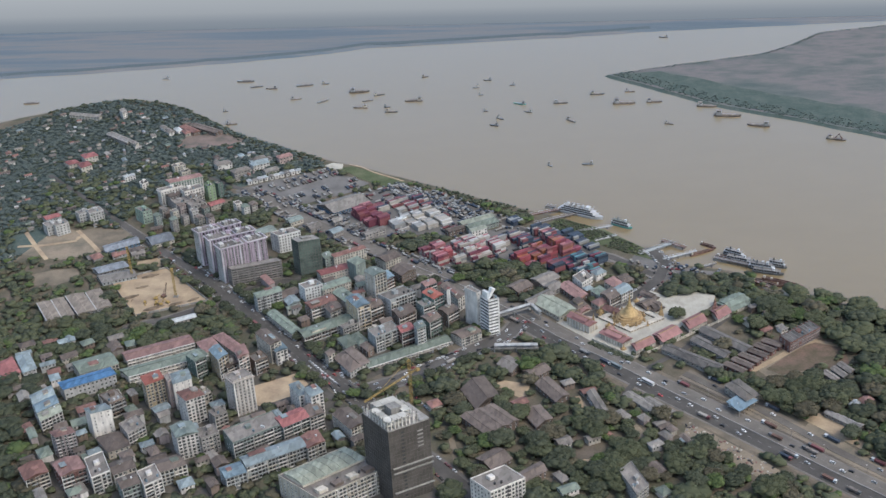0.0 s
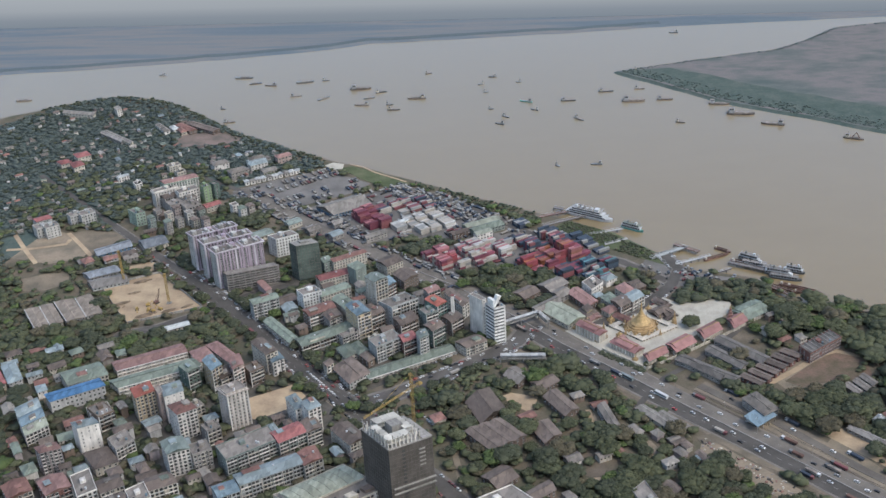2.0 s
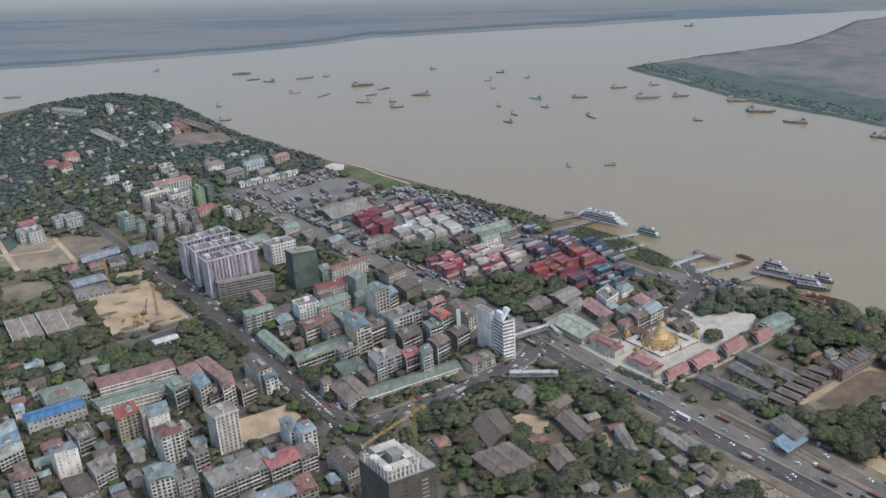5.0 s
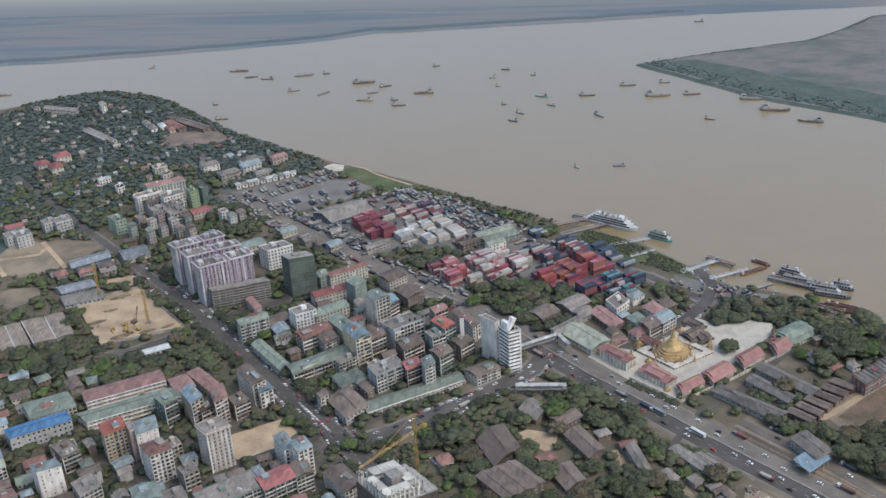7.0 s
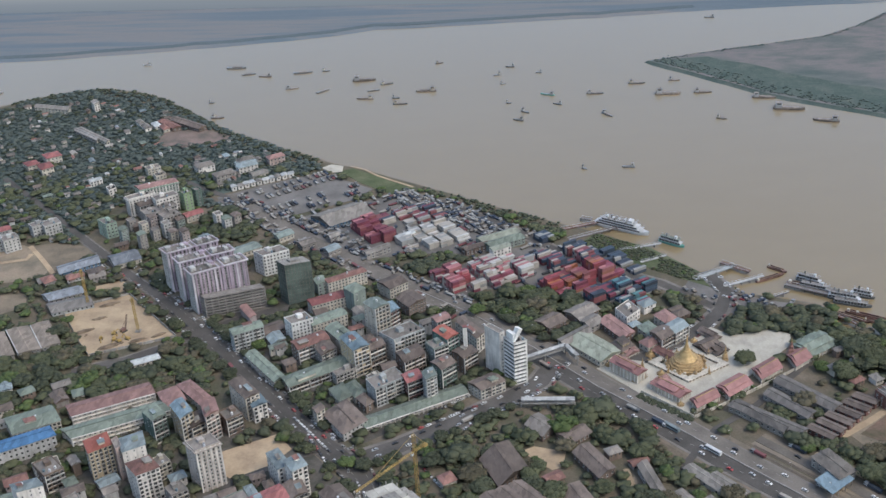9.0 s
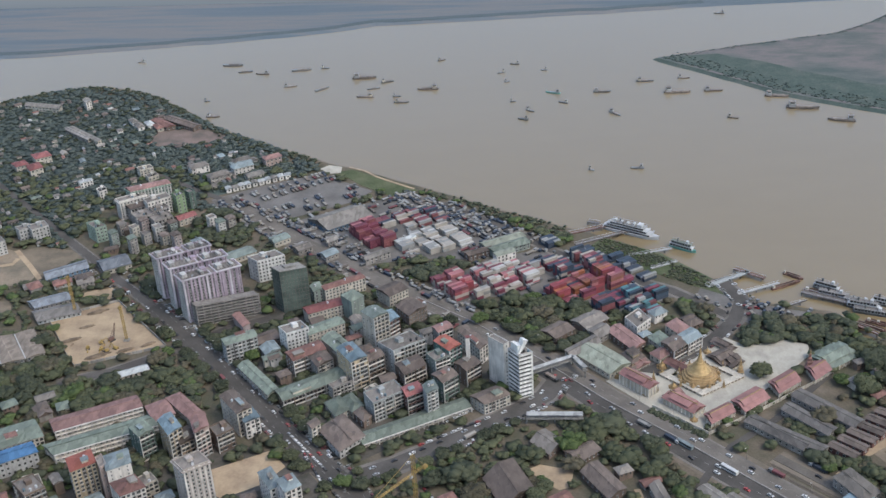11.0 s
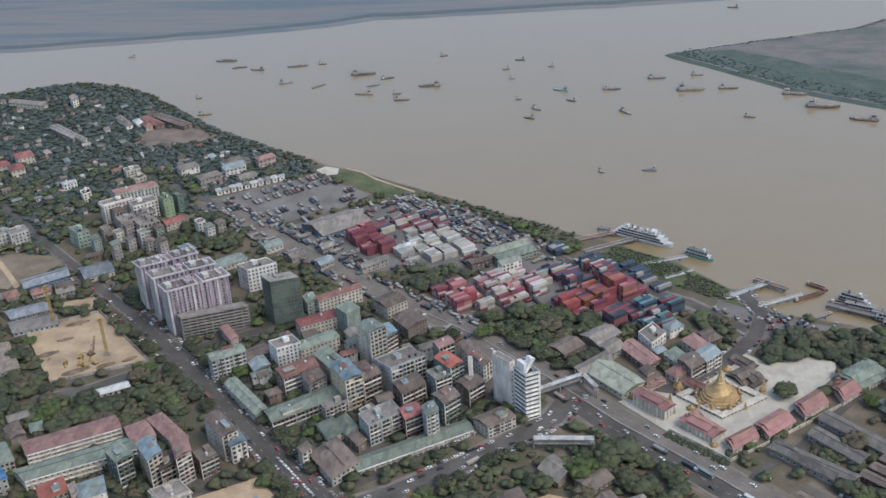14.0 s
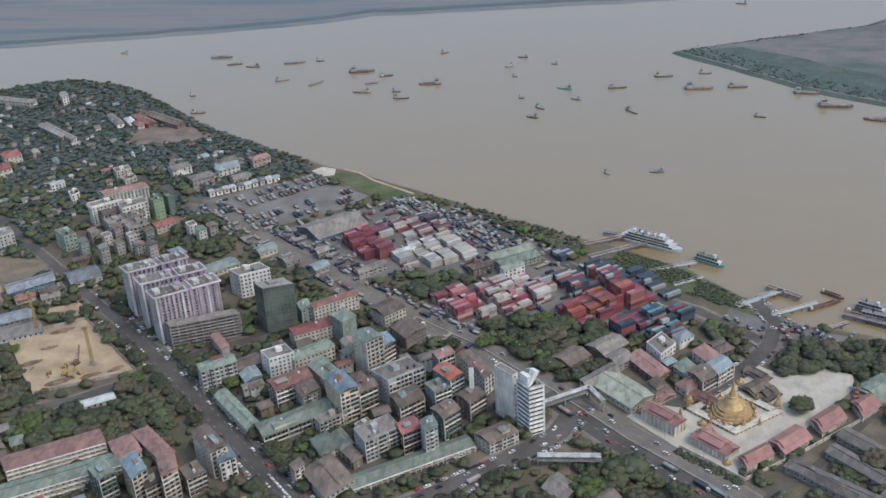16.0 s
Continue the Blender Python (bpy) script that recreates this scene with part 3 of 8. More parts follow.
class Plot:
    """A four-sided footprint: a corner, two side directions and lengths. Points are given relative to the corner."""

    def __init__(self, lu, au, lv, av):
        self.lu, self.lv, self.au, self.av = lu, lv, au, av
        self.u = Vector((math.cos(radians(au)), math.sin(radians(au)), 0))
        self.v = Vector((math.cos(radians(av)), math.sin(radians(av)), 0))

    def at(self, u, v, z):
        return self.u * u + self.v * v + Vector((0, 0, z))

    def slab(self, bm, u0, u1, v0, v1, z0, z1, mi=0):
        a = self.at
        hexa(bm, [a(u0, v0, z0), a(u1, v0, z0), a(u1, v1, z0), a(u0, v1, z0), a(u0, v0, z1), a(u1, v0, z1), a(u1, v1, z1), a(u0, v1, z1)], mi)

    def ring(self, bm, u0, u1, v0, v1, t, z0, z1):
        """A closed kerb of thickness t round a roof."""
        q = [[bm.verts.new(self.at(*c, z)) for c in ((u0 + d, v0 + d), (u1 - d, v0 + d), (u1 - d, v1 - d), (u0 + d, v1 - d))] for d, z in ((0, z0), (0, z1), (t, z1), (t, z0))]
        for i in range(4):
            for k in range(4):
                a, b = q[i], q[(i + 1) % 4]
                bm.faces.new((a[k], a[(k + 1) % 4], b[(k + 1) % 4], b[k]))

    def roof(self, bm, z, rise, over=0.6, hip=False, thick=0.2):
        """A pitched roof along the longer side; hip: sloped ends."""
        lu, lv = self.lu, self.lv
        a = self.at
        for dz, flip in ((thick, False), (0, True)):
            if lu >= lv:
                i = min(lu * 0.45, lv * 0.5) if hip else 0
                e = [a(-over, -over, z + dz), a(lu + over, -over, z + dz), a(lu + over, lv + over, z + dz), a(-over, lv + over, z + dz)]
                r = [a(i - over * (not hip), lv / 2, z + rise + dz), a(lu - i + over * (not hip), lv / 2, z + rise + dz)]
                fs = [(e[0], e[1], r[1], r[0]), (e[2], e[3], r[0], r[1]), (e[1], e[2], r[1]), (e[3], e[0], r[0])]
            else:
                i = min(lv * 0.45, lu * 0.5) if hip else 0
                e = [a(-over, -over, z + dz), a(lu + over, -over, z + dz), a(lu + over, lv + over, z + dz), a(-over, lv + over, z + dz)]
                r = [a(lu / 2, i - over * (not hip), z + rise + dz), a(lu / 2, lv - i + over * (not hip), z + rise + dz)]
                fs = [(e[1], e[2], r[1], r[0]), (e[3], e[0], r[0], r[1]), (e[0], e[1], r[0]), (e[2], e[3], r[1])]
            for f in fs:
                vs = [bm.verts.new(p) for p in f]
                bm.faces.new(vs[::-1] if flip else vs)
        if not flip:
            return
        self.slab(bm, -over, lu + over, -over, lv + over, z - 0.05, z + 0.02)




JOIN = {}


def windows(e, P, side, z0, h, step, ww, wh, storeys, joined=False, skip=0.06, out=0.02, rnd=random):
    """Rows of windows on one side of a building, storey by storey."""
    l = P.lu if side == "u" else P.lv
    n = max(1, int((l - 0.8) / step))
    ang = P.au if side == "u" else P.av + 180
    sh = (h - z0) / storeys
    nrm = Vector((P.u.y, -P.u.x, 0)) if side == "u" else Vector((-P.v.y, P.v.x, 0))
    me = window_mesh(ww, wh)
    for s in range(storeys):
        z = z0 + s * sh + (sh - wh) * 0.5
        bmj = JOIN.setdefault(e, []) if joined else None
        for k in range(n):
            if rnd.random() < skip:
                continue
            c = (k + 0.5) * l / n
            p = (P.at(c, 0, z) if side == "u" else P.at(0, c, z)) + nrm * out
            m = Matrix.Translation(p) @ pose(0, 0, 0, 0, 0, ang)
            if joined:
                bmj.append((me, m))
            else:
                o = new("window", me)
                o.parent = e
                o.matrix_basis = m


def flat_top(e, P, h, wall, roof, rnd, tanks=True):
    """Roof slab, parapet, stair house and water tanks."""
    bm = bmesh.new()
    P.slab(bm, 0.05, P.lu - 0.05, 0.05, P.lv - 0.05, h, h + 0.15)
    top = part("roof", bm, roof, e)
    bm = bmesh.new()
    w = 0.3
    P.slab(bm, -0.05, P.lu + 0.05, -0.05, w, h, h + 0.9)
    P.slab(bm, -0.05, P.lu + 0.05, P.lv - w, P.lv + 0.05, h, h + 0.9)
    P.slab(bm, -0.05, w, w, P.lv - w, h, h + 0.9)
    P.slab(bm, P.lu - w, P.lu + 0.05, w, P.lv - w, h, h + 0.9)
    part("parapet", bm, wall, e)
    if tanks and P.lu > 7 and P.lv > 6:
        bm = bmesh.new()
        a, b = P.lu * rnd.uniform(.3, .55), P.lv * rnd.uniform(.35, .55)
        P.slab(bm, a, a + min(4, P.lu * .3), b, b + min(4, P.lv * .35), h + 0.1, h + rnd.uniform(2.2, 3.4))
        part("stair_house", bm, wall, top)
        for k in range(rnd.randint(1, 3)):
            bm = bmesh.new()
            p = P.at(P.lu * rnd.uniform(.15, .85), P.lv * rnd.uniform(.15, .3), 0)
            cyl(bm, p.x, p.y, h + 0.1, h + 1.9, 0.85, 0.8, 10)
            part("water_tank", bm, rnd.choice(["boatwhite", "blueroof", "dark"]), top, "round rooftop water tank")


LABELS = dict(
    lilac="tall lilac and white apartment tower with window columns", deck="open concrete parking deck with dark storeys",
    net="unfinished tower wrapped in dark scaffold netting", office="white office tower with striped window bands",
    blank="plain {w} building with few windows", balc="{w} apartment block with balconies and {r} roof", grid="{w} block with rows of windows and {r} roof",
    stripes="{w} tower with upright window stripes", arcade="long low {w} school wing with {r} roof", hall="large {w} hall with broad {r} roof",
    hip="{w} house under a hipped {r} roof", lowshed="long low shed with a flat {r} roof", market="long {w} market block with balconies under a {r} hall roof", shed="long low shed with {r} metal roof", flat="low {w} building with flat {r} roof",
    canopy="open station canopy with {r} sheet roof", tiers="monastery with stacked brown roofs", dome="small house with rounded {r} roof")
WORD = dict(brightwhite="bright white", white="white", cream="cream", yellow="yellow", pink="pink", pinkg="dull pink", tan="tan", tanw="tan and white", lilacw="lilac", grey="grey", paleg="pale grey",
            brown="brown", brownw="brown", brick="red brick", paleblue="pale blue", greengrey="grey-green", green="green", darkgreen="dark green", palegreen="pale green", lime="lime green",
            concrete="concrete", blue="blue", greennet="green", dark="dark", greyroof="grey", brownroof="brown", redbroof="red-brown", redroof="red", pinkroof="faded pink",
            orangeroof="orange", greenroof="green", tealroof="teal", blueroof="blue", palebroof="pale blue", brightblue="bright blue", palegroof="pale green", paleroof="pale grey",
            whiteroof="white", slatroof="slatted grey", darkroof="dark grey", tanroof="dull tan", steelblue="blue-grey", lightroof="light grey")
CAT = dict(apartment_tower="apartment tower", parking_deck="parking garage", apartment_block="apartment building", construction_tower="unfinished tower", office_tower="office tower",
           school_building="school", assembly_hall="hall", house="house", market_building="market hall", warehouse="warehouse", brick_hall="brick hall",
           station_canopy="canopy", station_building="station", monastery="monastery")


def building(name, style, wall, roof, x, y, h, lu, au, lv, av):
    """One building on its footprint: walls, roof, windows, balconies by style."""
    rnd = random.Random(int(x * 7 + y * 13 + h))
    lab = LABELS[style].format(w=WORD.get(wall, wall), r=WORD.get(roof, roof))
    e = thing(name, x, y, lab, CAT[name], "sheds" if "shed" in style else "")
    P = Plot(lu, au, lv, av)
    FOOT.append([(x + (P.u * a + P.v * b).x, y + (P.u * a + P.v * b).y) for a, b in ((-2, -2), (lu + 2, -2), (lu + 2, lv + 2), (-2, lv + 2))])
    wm_ = wall if wall in MATS else "wall_" + wall
    if wall == "dark":
        wm_ = "net"
    rm = roof if roof in MATS else "wall_" + roof
    far, single = y > 955, y < 885
    st = max(1, round(h / 3.15))
    if style == "market":
        bm = bmesh.new()
        Q = Plot(lu * .92, au, lv * .5, av)
        Q.slab(bm, 0, Q.lu, 0, Q.lv, 0, 2.4)
        o = part("roof_hall", bm, "wall_cream", e)
        o.location = P.at(lu * .04, lv * .42, h)
        for k in range(8):
            bm = bmesh.new()
            R = Plot(Q.lu / 8 - .25, au, Q.lv, av)
            a = R.at
            hexa(bm, [a(0, -.6, 2.4), a(R.lu, -.6, 2.4), a(R.lu, R.lv + .6, 2.4), a(0, R.lv + .6, 2.4), a(0, R.lv * .35, 4.2), a(R.lu, R.lv * .35, 4.2), a(R.lu, R.lv * .65, 4.2), a(0, R.lv * .65, 4.2)])
            o = part("roof_panel", bm, rm, e, "pale green sheet roof")
            o.location = P.at(lu * .04 + k * Q.lu / 8, lv * .42, h)
        for k in range(4):
            bm = bmesh.new()
            P.slab(bm, lu * (.08 + .23 * k), lu * (.08 + .23 * k) + 7, 3, 8.5, h + .2, h + 2.6)
            part("stair_house", bm, "brownroof" if k % 2 else "wall_cream", e)
        style, roof, rm = "balc", "greyroof", "greyroof"
    if style in ("deck", "net", "canopy", "tiers"):
        return SPECIAL[style](e, P, h, wm_, rm, rnd, wall)
    eave = h - {"shed": min(lu, lv) * 0.16, "lowshed": .8, "hip": 2.2, "arcade": 1.6, "hall": min(lu, lv) * 0.12, "dome": 2.0}.get(style, 0.0)
    bm = bmesh.new()
    P.slab(bm, 0, lu, 0, lv, -0.5, eave)
    part("wall", bm, wm_, e)
    if style in ("shed", "lowshed", "hall", "arcade", "hip", "dome"):
        bm = bmesh.new()
        P.roof(bm, eave, h - eave, 0.7, style in ("hip", "hall", "dome"))
        part("roof", bm, rm, e)
        if style != "hip" and min(lu, lv) > 5:
            bm = bmesh.new()
            if lu >= lv:
                P.slab(bm, 0, lu, lv / 2 - .4, lv / 2 + .4, h + 0.1, h + 0.4)
            else:
                P.slab(bm, lu / 2 - .4, lu / 2 + .4, 0, lv, h + 0.1, h + 0.4)
            part("ridge", bm, rm, e)
        if style == "lowshed":
            bm = bmesh.new()
            P.slab(bm, -.75, .1, -.7, lv + .7, eave + .15, eave + .5)
            part("gutter", bm, "wall_paleg", e, "pale valley gutter")
        st = max(1, round(eave / 3.6))
        if eave > 3:
            windows(e, P, "u", 0.5, eave, 3.4, 1.6, 1.7, st, joined=True, rnd=rnd)
            windows(e, P, "v", 0.5, eave, 4.2, 1.6, 1.7, st, joined=True, rnd=rnd)
        if style == "arcade":
            bm = bmesh.new()
            n = int(lu / 3.4)
            for k in range(n + 1):
                P.slab(bm, k * lu / n - .25, k * lu / n + .25, -1.6, -1.2, 0, eave - 0.1)
            for s in range(st):
                P.slab(bm, 0, lu, -1.6, 0, (s + 1) * eave / st - 0.5, (s + 1) * eave / st - 0.1)
            part("arcade", bm, "wall_white", e, "white colonnade")
        return e
    coloured = roof not in ("greyroof", "concrete", "slatroof")
    if coloured and style in ("balc", "grid", "stripes", "blank", "flat"):
        bm = bmesh.new()
        P.roof(bm, h + 0.3, min(2.2, min(lu, lv) * 0.13), 0.5, name == "apartment_tower")
        top = part("roof", bm, rm, e)
        if rnd.random() < .6 and lu > 8:
            bm = bmesh.new()
            p = P.at(lu * rnd.uniform(.2, .8), lv * .5, 0)
            cyl(bm, p.x, p.y, h + 0.5, h + 3.0, 0.8, 0.75, 10)
            part("water_tank", bm, "boatwhite", top, "round rooftop water tank")
        if lu > 8 and lv > 8 and not far:
            a, b = lu * rnd.uniform(.08, .6), lv * rnd.uniform(.1, .55)
            w, d = lu * rnd.uniform(.16, .3), lv * rnd.uniform(.2, .35)
            bm = bmesh.new()
            P.slab(bm, a, a + w, b, b + d, h + .4, h + 2.9)
            part("roof_room", bm, rnd.choice(["wall_cream", "wall_grey", wm_]), top)
            bm = bmesh.new()
            P.slab(bm, a - .4, a + w + .4, b - .4, b + d + .4, h + 2.9, h + 3.05)
            part("sheet_cover", bm, rnd.choice(["greyroof", "redbroof", "paleroof", "palebroof", "greenroof"]), top, "patched sheet cover")
    else:
        flat_top(e, P, h, wm_, rm, rnd)
    if style == "office":
        sh = h / 11
        for s in range(11):
            bm = bmesh.new()
            P.slab(bm, -0.04, lu * 0.86, -0.05, 0.2, s * sh + 1.3, s * sh + 2.5, 0)
            part("window_band", bm, "glass", e)
            bm = bmesh.new()
            P.slab(bm, -0.05, 0.2, 0.8, lv - 0.8, s * sh + 1.2, s * sh + 2.6, 0)
            part("window_band", bm, "glass", e)
            bm = bmesh.new()
            P.slab(bm, -0.3, lu * 0.9, -0.45, 0, s * sh + 2.6, s * sh + 3.3)
            P.slab(bm, -0.35, 0, 0, lv, s * sh + 2.7, s * sh + 3.25)
            part("sill_band", bm, wm_, e)
        bm = bmesh.new()
        P.slab(bm, lu * .15, lu * .4, lv * .3, lv * .9, h, h + 6)
        P.slab(bm, lu * .4, lu * .75, lv * .55, lv * .9, h, h + 4)
        part("roof_tower", bm, wm_, e)
        bm = bmesh.new()
        a = P.at
        hexa(bm, [a(lu * .1, lv * .2, h), a(lu * .25, lv * .2, h), a(lu * .25, lv * .35, h), a(lu * .1, lv * .35, h),
                  a(lu * .55, lv * .2, h + 10), a(lu * .85, lv * .2, h + 9), a(lu * .85, lv * .4, h + 9), a(lu * .55, lv * .4, h + 10)])
        hexa(bm, [a(lu * .5, lv * .6, h), a(lu * .7, lv * .6, h), a(lu * .7, lv * .8, h), a(lu * .5, lv * .8, h),
                  a(lu * .75, lv * .6, h + 8), a(lu * 1.0, lv * .6, h + 7.2), a(lu * 1.0, lv * .8, h + 7.2), a(lu * .75, lv * .8, h + 8)])
        part("roof_fin", bm, wm_, e, "slanted white roof fin")
        return e
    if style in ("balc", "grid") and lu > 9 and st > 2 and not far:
        # flat dark strips on the facade, painted as the shade of upright recesses
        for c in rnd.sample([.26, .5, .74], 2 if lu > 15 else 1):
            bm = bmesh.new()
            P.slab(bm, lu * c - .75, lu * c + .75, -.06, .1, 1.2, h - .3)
            part("light_well", bm, "dark", e, "dark upright strip painted as a shaded recess")
    if style == "blank":
        windows(e, P, "u", 2, h, 4.0, 1.0, 1.2, st, True, 0.45, rnd=rnd)
        return e
    if style == "lilac":
        windows(e, P, "u", 2, h - 1, 3.0, 1.3, 1.9, 14, y > 1010, 0.0, rnd=rnd)
        for k in range(int(lu / 6) + 1):
            bm = bmesh.new()
            c = min(k * 6.0, lu - 1.4)
            P.slab(bm, c, c + 1.4, -0.7, 0, 0, h)
            part("pilaster", bm, "wall_lilacp" if k % 3 == 0 else wm_, e, "pale upright band")
        n = max(1, int((lu - 0.8) / 3.0))
        for k in range(n):
            bm = bmesh.new()
            c = (k + .5) * lu / n
            P.slab(bm, c - .95, c + .95, -.015, .1, 1.5, h - .6)
            part("window_strip", bm, "wall_lilacd", e, "dull lilac strip behind a column of windows")
        bm = bmesh.new()
        P.slab(bm, -.02, .3, .4, lv - .4, 0, h - .3)
        part("end_wall", bm, "wall_paleg", e, "plain pale grey end wall")
        # dark slab on the front in place of the shade inside a shaft
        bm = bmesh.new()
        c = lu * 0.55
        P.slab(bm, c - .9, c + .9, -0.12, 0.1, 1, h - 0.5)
        part("recess", bm, "dark", e, "dark strip painted as the shaded shaft between the wings")
        for a, b in ((-1.2, lu * .5), (lu * .58, lu + 1.2)):
            bm = bmesh.new()
            P.ring(bm, a, b, -1.2, lv + 1.2, .7, h + .2, h + 1.3)
            part("cornice", bm, "wall_lilacp", e, "broad pale roof edge")
            bm = bmesh.new()
            P.slab(bm, a + .7, b - .7, -.5, lv + .5, h + .2, h + .55)
            part("roof_slab", bm, "greyroof", e)
            bm = bmesh.new()
            P.slab(bm, a + 3, a + 7, lv * .3, lv * .8, h + .55, h + 3.4)
            part("stair_house", bm, "wall_paleg", e)
            bm = bmesh.new()
            P.slab(bm, b - 7, b - 4.4, lv * .2, lv * .7, h + .55, h + 2.6)
            part("tank_house", bm, "wall_paleg", e)
            bm = bmesh.new()
            for q in range(int((b - a) / 3)):
                P.slab(bm, a + 1.2 + q * 3, a + 1.5 + q * 3, -.3, lv + .3, h + 2.2, h + 2.45)
                P.slab(bm, a + 1.2 + q * 3, a + 1.5 + q * 3, .1, .4, h + .55, h + 2.2)
                P.slab(bm, a + 1.2 + q * 3, a + 1.5 + q * 3, lv - .4, lv - .1, h + .55, h + 2.2)
            part("roof_frame", bm, "greyroof", e, "grey steel frames on the roof")
        windows(e, P, "v", 2, h - 1, 3.6, 1.0, 1.6, 14, True, rnd=rnd)
        return e
    if style == "stripes":
        windows(e, P, "u", 2, h - 1.5, 2.9, 1.2, 1.8, st, far, 0.0, rnd=rnd)
        windows(e, P, "v", 2, h - 1.5, 3.4, 1.1, 1.5, st, True, 0.1, rnd=rnd)
        n = max(2, int(lu / 2.9))
        for k in range(n + 1):
            bm = bmesh.new()
            c = min(max(k * lu / n - .45, 0), lu - .9)
            P.slab(bm, c, c + .9, -0.45, 0, 0, h)
            part("pilaster", bm, "wall_white", e)
        bm = bmesh.new()
        P.slab(bm, -1, lu + 1, -1, lv + 1, h - 1.2, h - 0.5)
        part("cornice", bm, wm_, e)
        return e
    if style == "balc":
        sh = h / st
        for s in range(st):
            n = max(1, int(lu / 7))
            for k in range(n):
                bm = bmesh.new()
                a, b = k * lu / n + .35, (k + 1) * lu / n - .35
                z = s * sh + 0.15
                P.slab(bm, a, b, -1.15, 0, z, z + .2)
                P.slab(bm, a, b, -1.15, -1.0, z + .2, z + .8)
                P.slab(bm, a, a + .12, -1.0, 0, z + .2, z + .8)
                P.slab(bm, b - .12, b, -1.0, 0, z + .2, z + .8)
                part("balcony", bm, rnd.choice(["wall_white", "wall_white", "wall_cream", wm_, "wall_paleg", "wall_paleblue"]), e)
        n = max(1, int(lu / 7))
        for k in range(n + 1):
            bm = bmesh.new()
            c = min(max(k * lu / n - .15, 0), lu - .3)
            P.slab(bm, c, c + .3, -1.2, 0, 0, h - .1)
            part("pier", bm, wm_ if k % 2 else "wall_white", e)
        windows(e, P, "u", 0.2, h, 2.7, 2.35, 2.3, st, not single or lu * st > 160, 0.05, rnd=rnd)
        windows(e, P, "v", 0.2, h, 4.0, 1.1, 1.3, st, True, 0.25, rnd=rnd)
        return e
    if far:
        windows(e, P, "u", 0.6, h, 2.7, 1.5, 1.7, st, True, 0.04, rnd=rnd)
    else:
        windows(e, P, "u", 0.4, h, 2.7, 1.9, 1.9, st, not single, 0.05, rnd=rnd)
    windows(e, P, "v", 0.6, h, 3.2, 1.2, 1.5, st, True, 0.15, rnd=rnd)
    for s in range(1, st):
        bm = bmesh.new()
        P.slab(bm, -0.12, lu + .12, -0.14, 0, s * h / st - .12, s * h / st + .12)
        part("string_course", bm, wm_, e)
    if not far and st > 2 and lu > 7 and wall != "brick":
        n = max(1, int((lu - 0.8) / 2.7))
        me = balcony_mesh(rnd.choice(["wall_white", "wall_cream", "wall_grey", wm_]))
        for k in range(rnd.randrange(3), n, 3):
            for s in range(1, st):
                if rnd.random() > .12:
                    o = new("balcony", me)
                    o.parent = e
                    o.matrix_basis = Matrix.Translation(P.at((k + .5) * lu / n, 0, s * h / st + .12)) @ pose(0, 0, 0, 0, 0, au)
    if roof == "slatroof":
        for k in range(9):
            bm = bmesh.new()
            c = (k + .5) * lu / 9
            P.slab(bm, c - .35, c + .35, -.3, lv + .3, h + .9, h + 1.5)
            part("roof_beam", bm, "slatroof", e, "grey concrete roof beam")
    return e


def deck(e, P, h, wm_, rm, rnd, wall):
    n = 7
    for s in range(n + 1):
        bm = bmesh.new()
        z = s * h / n
        P.slab(bm, 0, P.lu, 0, P.lv, z - .35, z + .05)
        P.slab(bm, 0, P.lu, 0, .2, z + .05, z + .7)
        P.slab(bm, 0, .2, .2, P.lv, z + .05, z + .9)
        part("storey_slab", bm, wm_, e)
    # dark filled box stands in for the shade inside the open storeys
    bm = bmesh.new()
    P.slab(bm, 2, P.lu - .5, 3, P.lv - .5, 0, h - .5)
    part("core", bm, "dark", e)
    m = int(P.lu / 5)
    for k in range(m + 1):
        bm = bmesh.new()
        c = min(k * P.lu / m, P.lu - .6)
        P.slab(bm, c, c + .6, .25, .85, 0, h + 1.2)
        part("column", bm, wm_, e)
    return e


